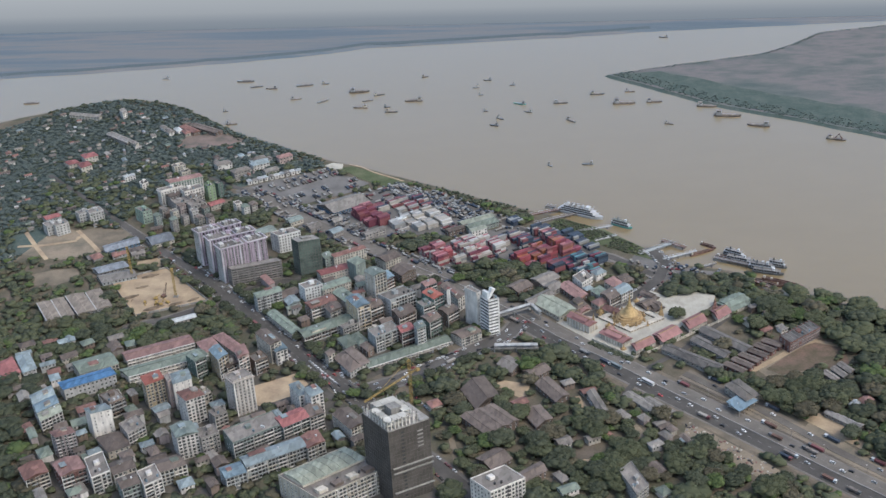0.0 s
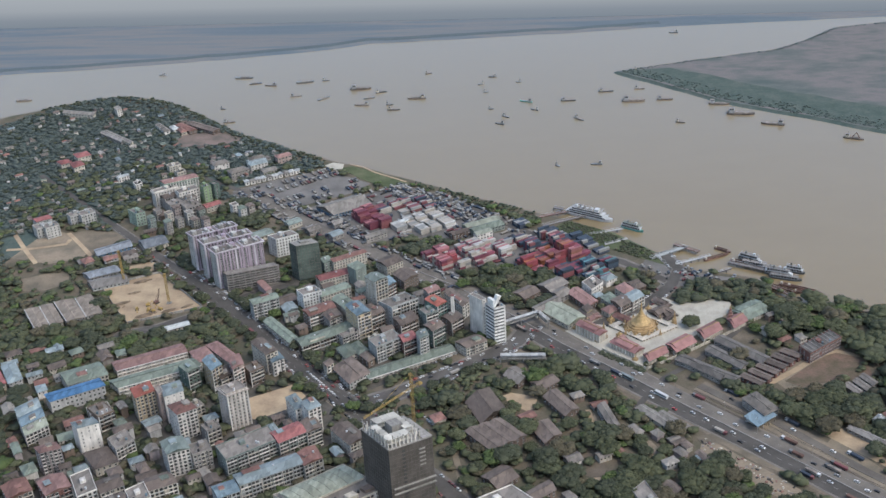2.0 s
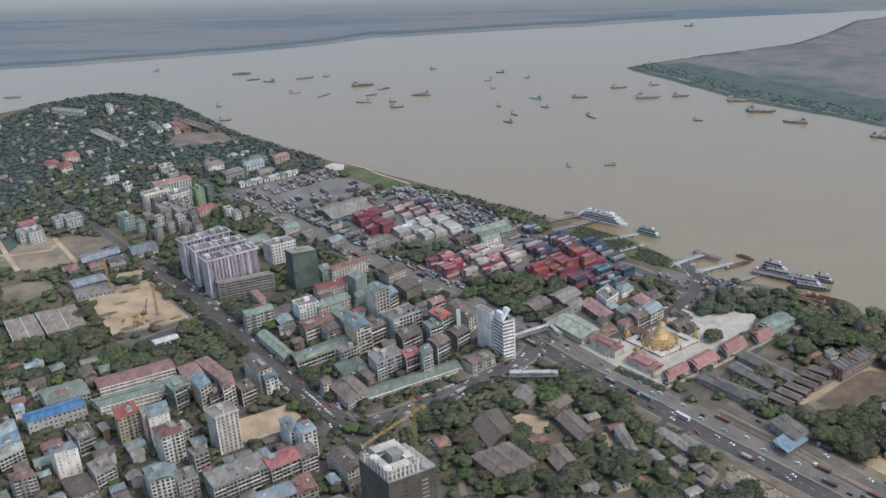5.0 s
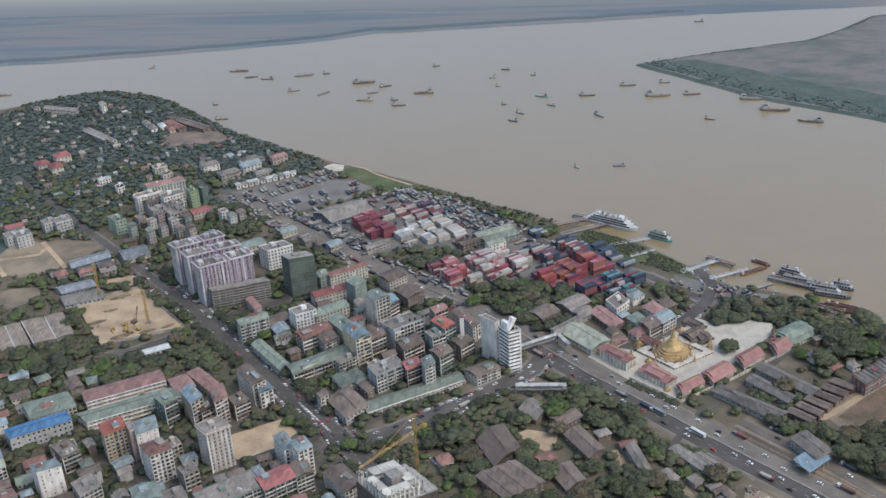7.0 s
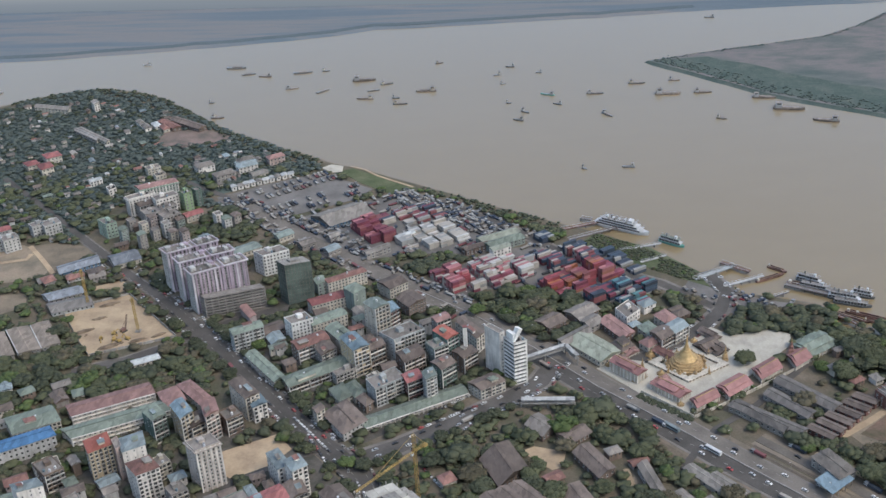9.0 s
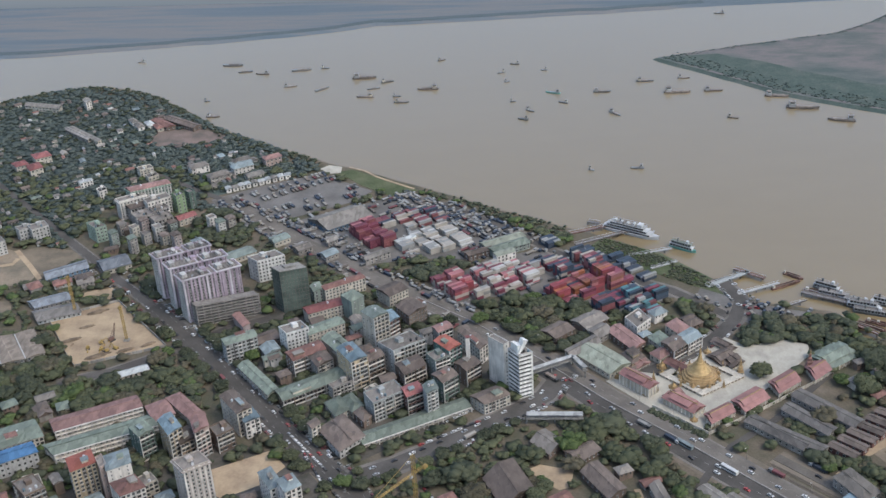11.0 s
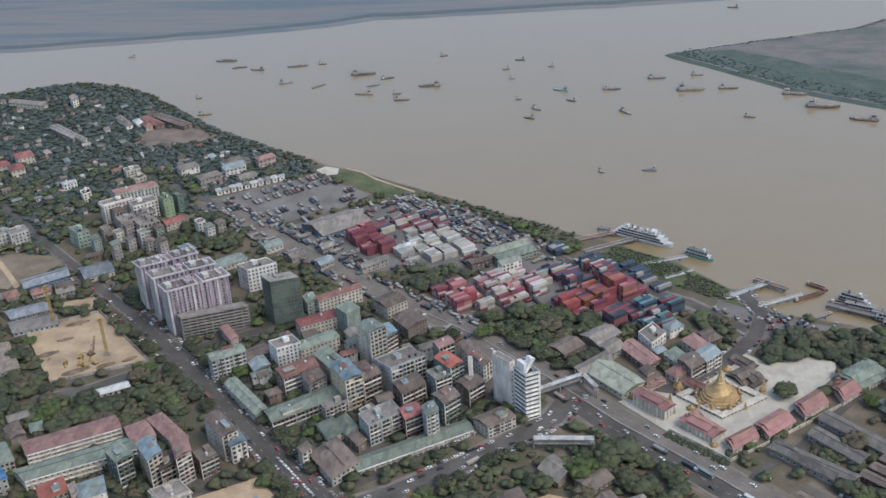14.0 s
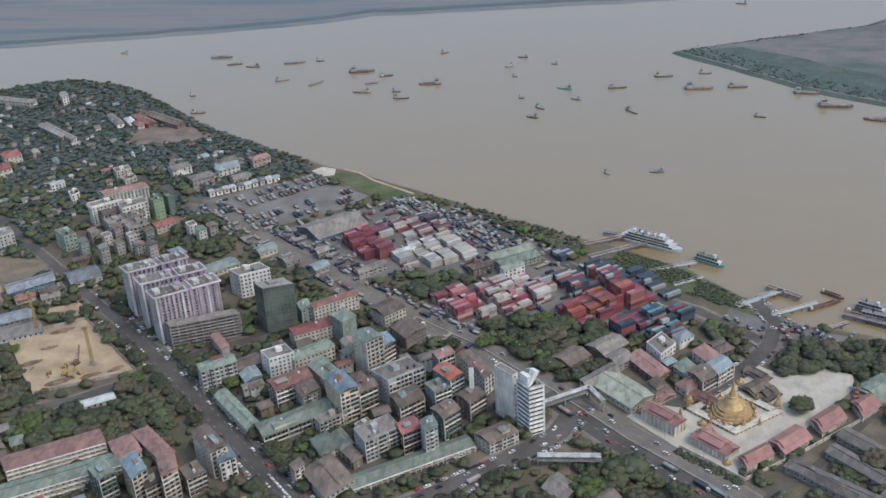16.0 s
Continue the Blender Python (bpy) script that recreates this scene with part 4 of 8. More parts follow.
def net(e, P, h, wm_, rm, rnd, wall):
    dark = wall == "dark"
    bm = bmesh.new()
    P.slab(bm, 0, P.lu, 0, P.lv, 0, h)
    part("netting", bm, wm_ if dark else "greennet", e, "dark scaffold netting")
    bm = bmesh.new()
    for k in range(int(P.lu / 2.6) + 1):
        c = min(k * 2.6, P.lu)
        P.slab(bm, c - .07, c + .07, -0.12, 0, 0, h + 1)
    for k in range(int(P.lv / 2.6) + 1):
        c = min(k * 2.6, P.lv)
        P.slab(bm, -0.12, 0, c - .07, c + .07, 0, h + 1)
    for s in range(int(h / 3.2)):
        P.slab(bm, 0, P.lu, -0.1, 0, s * 3.2, s * 3.2 + .12)
        P.slab(bm, -0.1, 0, 0, P.lv, s * 3.2, s * 3.2 + .12)
    part("scaffold", bm, "rail", e)["kind"] = "stuff"
    if dark:
        for s in range(int(h / 3.2)):
            bm = bmesh.new()
            P.slab(bm, P.lu * .30, P.lu * .36, -0.2, 0, s * 3.2 + .9, s * 3.2 + 2.4)
            part("opening", bm, "dark", e)
        for z in (9.0, 26.0, 30.5):
            bm = bmesh.new()
            P.slab(bm, P.lu * .05, P.lu * 1.02, -1.2, 0, z, z + .8)
            part("catch_platform", bm, "wall_concrete", e, "pale catch platform")
        for k in range(5):
            bm = bmesh.new()
            P.slab(bm, P.lu * .68, P.lu * .82, -0.25, 0, h - 7 - k * 3.2, h - 5.8 - k * 3.2)
            part("opening", bm, "wall_concrete", e)
    bm = bmesh.new()
    P.slab(bm, 0.2, P.lu - .2, .2, P.lv - .2, h, h + .4)
    part("roof_slab", bm, "wall_concrete", e)
    if dark:
        a0, a1, b0, b1 = P.lu * .03, P.lu * .74, P.lv * .06, P.lv * .94
        for k in range(9):
            for (pu, pv) in ((a0 + (a1 - a0) * k / 8, b0), (a0 + (a1 - a0) * k / 8, b1), (a0, b0 + (b1 - b0) * k / 8), (a1, b0 + (b1 - b0) * k / 8)):
                bm = bmesh.new()
                P.slab(bm, pu - .35, pu + .35, pv - .35, pv + .35, h + .4, h + 6.5)
                part("column", bm, "wall_white", e)
        bm = bmesh.new()
        P.slab(bm, P.lu * .78, P.lu, 0, P.lv * .8, h + .4, h + 1.4)
        part("roof_slab", bm, "wall_concrete", e)
        for z in (h + 3.6, h + 7.0):
            for k in range(4):
                v0, v1 = b0 + (b1 - b0) * k / 4, b0 + (b1 - b0) * (k + 1) / 4
                for m in range(4):
                    if (k in (1, 2) and m in (1, 2)) or (k, m) in ((3, 0), (0, 3)):
                        continue
                    u0, u1 = a0 + (a1 - a0) * m / 4, a0 + (a1 - a0) * (m + 1) / 4
                    bm = bmesh.new()
                    P.slab(bm, u0 - .3, u1 - .5 + .6 * (m == 3), v0 - .3, v1 - .5 + .6 * (k == 3), z, z + .45)
                    part("floor_slab", bm, "freshslab", e, "pale fresh concrete slab")
        for k in range(7):
            for (pu, pv) in ((a0 + (a1 - a0) * k / 6, b0), (a0 + (a1 - a0) * k / 6, b1), (a0, b0 + (b1 - b0) * k / 6), (a1, b0 + (b1 - b0) * k / 6)):
                bm = bmesh.new()
                P.slab(bm, pu - .22, pu + .22, pv - .22, pv + .22, h + 7.4, h + 7.4 + rnd.choice([.8, 1.6, 2.6]))
                part("column_stub", bm, "wall_concrete", e)
        bm = bmesh.new()
        P.slab(bm, P.lu * .35, P.lu * .6, P.lv * .4, P.lv * .65, h + .4, h + 9)
        part("lift_core", bm, "wall_concrete", e)
    else:
        bm = bmesh.new()
        P.slab(bm, P.lu * .3, P.lu * .7, P.lv * .3, P.lv * .7, h + .4, h + 2.2)
        part("stair_house", bm, "wall_concrete", e)
    return e


def canopy(e, P, h, wm_, rm, rnd, wall):
    bm = bmesh.new()
    P.slab(bm, -.6, P.lu + .6, -.6, P.lv + .6, h - .35, h)
    part("roof", bm, rm, e)
    for a in (.4, P.lu / 3, P.lu * 2 / 3, P.lu - .4):
        for b in (.4, P.lv - .4):
            bm = bmesh.new()
            P.slab(bm, a - .2, a + .2, b - .2, b + .2, 0, h - .35)
            part("post", bm, "wall_grey", e)
    return e


def tiers(e, P, h, wm_, rm, rnd, wall):
    for k in range(3):
        i = k * min(P.lu, P.lv) * .14
        bm = bmesh.new()
        P.slab(bm, i + .8, P.lu - i - .8, i + .8, P.lv - i - .8, k * h / 3, (k + 1) * h / 3 - .3)
        part("wall", bm, wm_, e)
        bm = bmesh.new()
        a = P.at
        z = (k + 1) * h / 3
        j = i + 2.4
        hexa(bm, [a(i, i, z - .5), a(P.lu - i, i, z - .5), a(P.lu - i, P.lv - i, z - .5), a(i, P.lv - i, z - .5),
                  a(j, j, z + .5), a(P.lu - j, j, z + .5), a(P.lu - j, P.lv - j, z + .5), a(j, P.lv - j, z + .5)])
        part("roof", bm, rm, e)
    return e


SPECIAL = dict(deck=deck, net=net, canopy=canopy, tiers=tiers)

building("apartment_tower", "lilac", "lilacw", "greyroof", -204.9, 1006.7, 36.4, 45.2, 31.3, 11.4, 131.4)
building("apartment_tower", "lilac", "lilacw", "greyroof", -220.2, 1024.7, 36.5, 45.0, 28.2, 10.2, 129.8)
building("apartment_tower", "lilac", "lilacw", "greyroof", -234.8, 1040.3, 36.6, 42.6, 30.8, 9.9, 134.5)
building("parking_deck", "deck", "grey", "concrete", -195.7, 1000.8, 17.4, 48.3, 22.1, 8.8, 132.9)
building("apartment_block", "grid", "brightwhite", "greyroof", -163.3, 1066.5, 19.1, 23.0, 28.6, 12.8, 139.9)
building("construction_tower", "net", "greennet", "concrete", -133.4, 1020.5, 36.3, 21.2, 20.7, 11.3, 136.7)
building("office_tower", "office", "brightwhite", "greyroof", 51.2, 911.8, 34.7, 10.1, 27.4, 12.1, 130.3)
building("office_tower", "blank", "white", "greyroof", 40.3, 924.4, 35.1, 4.8, 41.0, 15.1, 137.1)
building("apartment_block", "balc", "cream", "tealroof", -55.0, 967.4, 28.7, 12.9, 41.6, 13.7, 136.1)
building("apartment_block", "balc", "brick", "blueroof", -46.1, 976.2, 19.2, 11.1, 50.6, 12.4, 123.0)
building("apartment_block", "balc", "paleblue", "greyroof", -37.7, 940.1, 19.1, 26.1, 36.4, 16.2, 139.4)
building("apartment_block", "balc", "greengrey", "greyroof", -7.4, 929.4, 18.3, 12.0, 36.4, 11.9, 128.0)
building("apartment_block", "balc", "green", "orangeroof", 1.6, 937.2, 21.9, 11.0, 46.8, 16.6, 133.5)
building("apartment_block", "balc", "grey", "pinkroof", -8.0, 961.4, 21.0, 12.1, 38.4, 9.1, 124.1)
building("apartment_block", "grid", "white", "brownroof", 21.8, 951.5, 13.4, 9.7, 57.6, 29.7, 126.2)
building("apartment_block", "balc", "brown", "brownroof", 14.1, 925.6, 13.3, 13.7, 48.0, 13.1, 135.0)
building("apartment_block", "balc", "darkgreen", "brownroof", 0.2, 905.5, 17.1, 13.5, 46.8, 12.9, 131.0)
building("apartment_block", "balc", "brick", "redroof", -22.6, 891.8, 15.3, 12.5, 36.4, 11.5, 117.6)
building("apartment_block", "balc", "paleblue", "greyroof", -44.1, 884.2, 15.0, 24.3, 39.2, 14.9, 124.2)
building("apartment_block", "balc", "brown", "brownroof", -28.0, 919.9, 13.4, 18.5, 42.3, 14.7, 122.6)
building("school_building", "arcade", "cream", "greenroof", -47.6, 856.6, 5.4, 78.1, 31.9, 11.1, 121.7)
building("assembly_hall", "hall", "paleg", "brownroof", -60.9, 845.1, 9.3, 21.3, 49.8, 29.0, 128.2)
building("apartment_block", "grid", "cream", "brownroof", -81.2, 861.3, 11.5, 7.6, 55.7, 6.9, 127.8)
building("apartment_block", "grid", "white", "blueroof", -125.9, 864.3, 13.4, 10.4, 38.0, 13.7, 125.4)
building("apartment_block", "grid", "cream", "brownroof", -131.0, 866.3, 19.3, 10.7, 41.9, 25.3, 130.9)
building("apartment_block", "balc", "brown", "greyroof", -141.2, 849.8, 13.3, 12.3, 42.2, 12.2, 129.0)
building("apartment_block", "balc", "yellow", "blueroof", -168.6, 839.4, 22.1, 10.6, 56.8, 18.7, 127.7)
building("apartment_block", "balc", "pink", "pinkroof", -152.6, 842.8, 21.2, 10.7, 49.9, 15.8, 115.9)
building("apartment_block", "balc", "tan", "brownroof", -162.5, 840.5, 13.5, 12.8, 44.0, 13.5, 116.8)
building("apartment_block", "balc", "darkgreen", "greenroof", -188.8, 840.4, 19.7, 10.5, 46.0, 15.0, 134.7)
building("apartment_tower", "stripes", "tanw", "greyroof", -143.8, 791.3, 33.0, 16.6, 34.5, 13.6, 134.5)
building("apartment_tower", "grid", "yellow", "orangeroof", -217.7, 799.4, 24.1, 15.6, 38.0, 14.7, 122.2)
building("apartment_tower", "blank", "pink", "greyroof", -200.2, 801.9, 25.2, 4.7, 54.3, 11.8, 122.5)
building("apartment_tower", "blank", "white", "palebroof", -195.1, 799.5, 25.2, 15.2, 33.1, 15.2, 116.0)
building("apartment_tower", "grid", "white", "redbroof", -179.1, 777.7, 24.5, 15.1, 34.6, 15.2, 132.9)
building("apartment_tower", "blank", "white", "palebroof", -250.3, 761.3, 23.5, 16.0, 25.6, 9.6, 135.9)
building("apartment_tower", "grid", "pinkg", "pinkroof", -269.4, 735.2, 20.6, 15.1, 25.8, 8.9, 135.1)
building("apartment_block", "balc", "paleg", "palegroof", -294.5, 767.4, 11.7, 18.5, 47.9, 13.3, 122.7)
building("apartment_block", "balc", "paleg", "blueroof", -300.2, 775.9, 13.7, 18.7, 48.4, 13.7, 122.8)
building("apartment_block", "balc", "paleg", "palebroof", -306.9, 786.0, 14.7, 18.9, 48.8, 13.9, 122.7)
building("apartment_block", "balc", "brown", "greyroof", -245.1, 788.4, 13.6, 13.1, 41.6, 18.0, 136.4)
building("apartment_block", "balc", "grey", "greyroof", -219.7, 751.5, 11.7, 15.6, 48.8, 16.9, 129.8)
building("house", "hip", "cream", "brownroof", -230.3, 734.9, 9.7, 16.5, 31.5, 22.9, 130.0)
building("apartment_block", "grid", "white", "tealroof", -175.0, 734.7, 21.0, 16.2, 26.3, 16.7, 123.0)
building("apartment_block", "grid", "grey", "greyroof", -157.9, 738.5, 17.3, 14.3, 33.5, 13.3, 122.9)
building("apartment_block", "balc", "greengrey", "greyroof", -133.2, 735.3, 15.7, 41.7, 37.1, 19.8, 125.9)
building("apartment_block", "balc", "greengrey", "redroof", -99.1, 756.1, 15.3, 22.5, 38.6, 15.2, 126.3)
building("apartment_block", "balc", "grey", "brownroof", -80.8, 768.7, 15.2, 12.3, 37.5, 15.3, 120.0)
building("apartment_block", "balc", "paleblue", "palebroof", -117.7, 710.4, 13.4, 47.2, 32.5, 13.5, 123.9)
building("apartment_block", "balc", "paleblue", "blueroof", -130.0, 697.9, 12.5, 15.4, 31.1, 14.0, 123.8)
building("apartment_block", "balc", "cream", "redbroof", -76.6, 733.1, 13.3, 14.8, 38.1, 15.9, 120.3)
building("market_building", "market", "cream", "palegroof", -58.1, 669.1, 18.8, 54.6, 38.2, 40.9, 142.2)
building("construction_tower", "net", "dark", "concrete", -7.5, 686.3, 62.6, 31.6, 31.0, 31.6, 132.7)
building("apartment_block", "grid", "white", "greyroof", 61.7, 676.0, 20.4, 28.4, 33.6, 20.5, 135.9)
building("house", "flat", "concrete", "greyroof", 162.5, 688.6, 9.2, 14.4, 50.2, 28.3, 112.4)
building("warehouse", "shed", "brownw", "brownroof", 45.2, 797.0, 8.4, 26.0, 48.2, 30.2, 116.6)
building("warehouse", "shed", "brownw", "brownroof", 54.4, 760.9, 8.5, 10.1, 36.7, 30.5, 131.3)
building("warehouse", "shed", "brownw", "brownroof", 62.6, 767.1, 8.4, 9.9, 36.4, 29.7, 132.2)
building("warehouse", "shed", "brownw", "brownroof", 70.8, 773.1, 8.4, 10.2, 36.7, 28.9, 133.3)
building("warehouse", "shed", "brownw", "brownroof", 107.7, 806.0, 7.5, 14.3, 44.7, 29.7, 123.4)
building("warehouse", "shed", "grey", "greyroof", 142.9, 784.3, 7.4, 7.8, 42.0, 34.7, 108.2)
building("warehouse", "shed", "brownw", "brownroof", 92.8, 774.0, 6.6, 16.8, 44.4, 20.0, 118.9)
building("warehouse", "shed", "brownw", "brownroof", 60.4, 721.0, 7.5, 19.4, 43.8, 17.6, 131.7)
building("warehouse", "shed", "brownw", "brownroof", 85.1, 706.5, 7.5, 20.1, 40.6, 10.8, 117.6)
building("warehouse", "shed", "brownw", "greyroof", 71.6, 847.6, 7.5, 15.5, 54.5, 17.2, 133.7)
building("warehouse", "shed", "brownw", "brownroof", 90.0, 841.0, 6.6, 18.4, 42.4, 14.1, 131.1)
building("warehouse", "shed", "grey", "darkroof", 237.3, 852.1, 6.4, 9.3, 44.4, 51.8, 142.8)
building("warehouse", "shed", "grey", "darkroof", 263.3, 878.9, 6.4, 10.8, 46.0, 47.2, 135.1)
building("warehouse", "shed", "grey", "darkroof", 245.8, 870.4, 6.4, 10.0, 49.9, 36.3, 132.8)
building("warehouse", "shed", "grey", "darkroof", 227.8, 855.3, 6.4, 9.8, 50.1, 41.0, 137.5)
building("brick_hall", "grid", "brick", "slatroof", 301.1, 884.4, 9.2, 38.2, 40.4, 13.3, 121.9)
building("station_canopy", "canopy", "blue", "blueroof", 247.2, 792.9, 6.4, 20.8, 43.3, 14.6, 121.5)
building("station_building", "hall", "grey", "greyroof", 253.6, 805.3, 9.1, 14.2, 36.4, 24.8, 121.2)
building("warehouse", "shed", "cream", "palegroof", 111.9, 935.1, 8.5, 21.0, 42.0, 34.9, 133.6)
building("warehouse", "shed", "cream", "greyroof", 85.6, 953.7, 7.6, 28.4, 43.7, 9.9, 116.3)
building("house", "flat", "white", "greyroof", 133.0, 989.6, 7.3, 16.5, 51.3, 16.2, 121.3)
building("warehouse", "shed", "brownw", "pinkroof", 129.0, 964.3, 7.5, 13.1, 48.8, 29.4, 124.8)
building("monastery", "tiers", "yellow", "brownroof", 126.8, 941.5, 9.4, 19.3, 44.5, 20.8, 119.0)
building("house", "hip", "cream", "pinkroof", 162.3, 982.1, 9.4, 11.9, 45.0, 15.5, 124.8)
building("house", "balc", "brown", "brownroof", 156.4, 956.7, 9.4, 13.9, 44.1, 13.8, 124.9)
building("house", "balc", "white", "palebroof", 166.8, 965.6, 9.4, 15.1, 45.0, 12.8, 123.3)
building("house", "hip", "cream", "greenroof", 149.3, 967.0, 8.4, 11.7, 44.9, 15.3, 125.7)
building("house", "hip", "cream", "pinkroof", 146.9, 953.2, 7.5, 13.9, 44.1, 9.6, 132.0)
building("apartment_block", "grid", "brightwhite", "greyroof", -118.6, 963.9, 17.5, 17.1, 29.9, 12.1, 129.7)
building("school_building", "grid", "cream", "greenroof", -103.6, 969.8, 12.7, 29.2, 36.0, 11.0, 129.5)
building("school_building", "grid", "cream", "redroof", -110.8, 1003.4, 9.7, 29.2, 29.7, 10.8, 123.0)
building("school_building", "grid", "cream", "redbroof", -103.3, 1035.1, 11.7, 34.3, 33.8, 7.5, 130.0)
building("apartment_block", "grid", "greengrey", "greenroof", -111.5, 1032.3, 11.7, 8.4, 42.2, 10.8, 117.9)
building("apartment_tower", "blank", "greengrey", "greenroof", -78.1, 1008.6, 17.8, 11.5, 45.1, 13.2, 135.5)
building("apartment_block", "grid", "paleblue", "greenroof", -160.9, 952.2, 15.3, 23.9, 31.7, 9.8, 121.8)
building("apartment_block", "blank", "pinkg", "pinkroof", -158.0, 989.3, 7.5, 6.1, 46.4, 19.8, 126.1)
building("warehouse", "shed", "grey", "palebroof", -132.6, 953.5, 8.7, 11.8, 45.0, 11.9, 123.7)
building("warehouse", "shed", "brownw", "brownroof", -140.8, 966.8, 8.7, 17.0, 37.1, 12.2, 123.7)
building("warehouse", "shed", "cream", "greenroof", -120.7, 905.7, 7.7, 9.3, 54.7, 44.7, 130.8)
building("apartment_block", "balc", "brown", "greenroof", -108.5, 897.8, 6.6, 48.5, 36.6, 14.3, 123.8)
building("apartment_block", "balc", "yellow", "blueroof", -64.2, 920.6, 22.9, 12.7, 38.0, 21.5, 126.1)
building("apartment_block", "balc", "brown", "brownroof", -54.2, 929.3, 17.3, 13.4, 40.8, 11.3, 122.8)
building("apartment_block", "balc", "cream", "greenroof", -75.9, 943.9, 13.5, 12.5, 51.4, 27.0, 130.7)
building("apartment_block", "balc", "brown", "redbroof", -108.5, 935.8, 13.5, 25.9, 36.6, 13.0, 126.7)
building("house", "hip", "cream", "greenroof", -70.0, 883.7, 7.7, 11.6, 43.6, 17.4, 124.6)
building("house", "hip", "cream", "greenroof", -59.4, 888.0, 7.7, 9.8, 48.3, 17.9, 126.3)
building("house", "hip", "brown", "brownroof", -50.2, 876.9, 8.6, 7.1, 53.7, 12.8, 129.3)
building("school_building", "arcade", "cream", "pinkroof", -253.9, 858.8, 10.8, 58.1, 29.3, 14.4, 124.2)
building("school_building", "hip", "cream", "pinkroof", -190.1, 871.6, 10.7, 14.5, 36.8, 19.8, 124.1)
building("school_building", "hip", "cream", "pinkroof", -164.8, 872.0, 11.6, 10.0, 40.3, 34.5, 135.1)
building("school_building", "arcade", "cream", "greenroof", -244.6, 833.2, 11.7, 67.3, 29.2, 13.9, 138.4)
building("market_building", "hall", "paleg", "brightblue", -291.3, 810.9, 13.7, 42.7, 32.0, 12.5, 130.1)
building("house", "flat", "cream", "greenroof", -286.7, 836.4, 9.8, 31.9, 30.1, 22.0, 127.3)
building("house", "balc", "cream", "greyroof", -254.6, 796.2, 10.7, 16.4, 30.3, 10.5, 125.3)
building("house", "shed", "cream", "palebroof", -209.4, 789.3, 5.8, 12.8, 42.4, 9.0, 133.2)
building("warehouse", "lowshed", "concrete", "tanroof", -326.2, 940.7, 6.9, 16.2, 24.3, 39.2, 125.4)
building("warehouse", "lowshed", "concrete", "tanroof", -338.5, 934.1, 6.9, 10.8, 27.0, 38.2, 124.3)
building("warehouse", "lowshed", "concrete", "tanroof", -350.4, 928.4, 7.0, 11.9, 24.1, 37.7, 124.1)
building("warehouse", "shed", "paleblue", "slatroof", -323.8, 1002.7, 6.0, 32.6, 24.9, 17.2, 126.0)
building("warehouse", "shed", "grey", "steelblue", -333.1, 1021.3, 6.0, 28.7, 29.7, 13.8, 136.6)
building("warehouse", "shed", "blue", "steelblue", -339.0, 1061.6, 8.0, 34.7, 35.7, 14.2, 119.9)
building("warehouse", "shed", "cream", "whiteroof", -234.8, 927.5, 4.9, 22.4, 30.3, 6.8, 125.8)
building("apartment_block", "grid", "paleg", "greyroof", -391.9, 1136.5, 10.7, 12.1, 33.9, 9.7, 133.1)
building("apartment_block", "grid", "paleg", "greyroof", -379.4, 1134.8, 12.0, 15.0, 37.1, 12.3, 130.2)
building("apartment_block", "grid", "paleg", "greyroof", -416.6, 1108.2, 10.7, 11.2, 35.4, 12.1, 131.8)
building("apartment_block", "grid", "paleg", "greyroof", -406.4, 1107.0, 12.0, 14.1, 38.3, 12.0, 131.7)
building("apartment_block", "grid", "paleg", "redroof", -424.2, 1127.7, 9.4, 15.5, 35.0, 10.1, 136.2)
building("apartment_block", "grid", "palegreen", "greyroof", -321.7, 1133.9, 14.0, 9.7, 35.1, 15.7, 138.0)
building("apartment_block", "stripes", "white", "greyroof", -313.7, 1176.4, 18.1, 25.2, 34.5, 8.6, 133.3)
building("apartment_block", "stripes", "palegreen", "pinkroof", -306.2, 1188.9, 22.1, 35.8, 28.2, 11.1, 136.0)
building("apartment_block", "grid", "white", "greyroof", -286.8, 1173.4, 18.0, 21.7, 37.0, 11.1, 128.9)
building("apartment_block", "grid", "lime", "greyroof", -263.0, 1182.4, 20.0, 8.7, 44.5, 8.9, 134.4)
building("apartment_block", "balc", "grey", "greyroof", -291.2, 1153.0, 14.0, 15.2, 31.6, 12.7, 131.2)
building("apartment_block", "balc", "grey", "greyroof", -273.1, 1147.0, 14.0, 16.9, 37.4, 11.1, 131.4)
building("apartment_block", "balc", "grey", "brownroof", -302.5, 1171.7, 13.0, 15.9, 36.4, 10.0, 132.3)
building("apartment_block", "balc", "grey", "greyroof", -280.0, 1166.6, 13.0, 14.6, 40.0, 11.7, 133.1)
building("house", "shed", "cream", "redroof", -256.8, 1163.1, 8.0, 16.4, 39.6, 9.2, 128.9)
building("house", "hip", "cream", "redroof", -453.2, 1277.0, 9.2, 11.8, 35.0, 12.1, 133.7)
building("house", "hip", "cream", "redroof", -434.1, 1265.9, 10.2, 12.2, 41.6, 14.7, 128.9)
building("house", "hip", "cream", "redroof", -439.3, 1292.9, 10.2, 15.0, 33.7, 13.8, 130.5)
building("school_building", "hip", "white", "greyroof", -236.0, 1280.9, 9.0, 15.9, 36.6, 8.9, 126.2)
building("school_building", "hip", "white", "palebroof", -232.8, 1267.0, 9.0, 19.5, 32.6, 8.7, 126.4)
building("school_building", "hip", "pink", "pinkroof", -206.0, 1284.9, 10.0, 16.5, 35.0, 8.8, 125.2)
building("school_building", "hip", "grey", "greyroof", -250.3, 1247.2, 9.0, 19.6, 36.3, 10.6, 129.3)
building("school_building", "hip", "white", "greyroof", -274.4, 1268.1, 9.0, 17.0, 33.1, 11.0, 129.5)
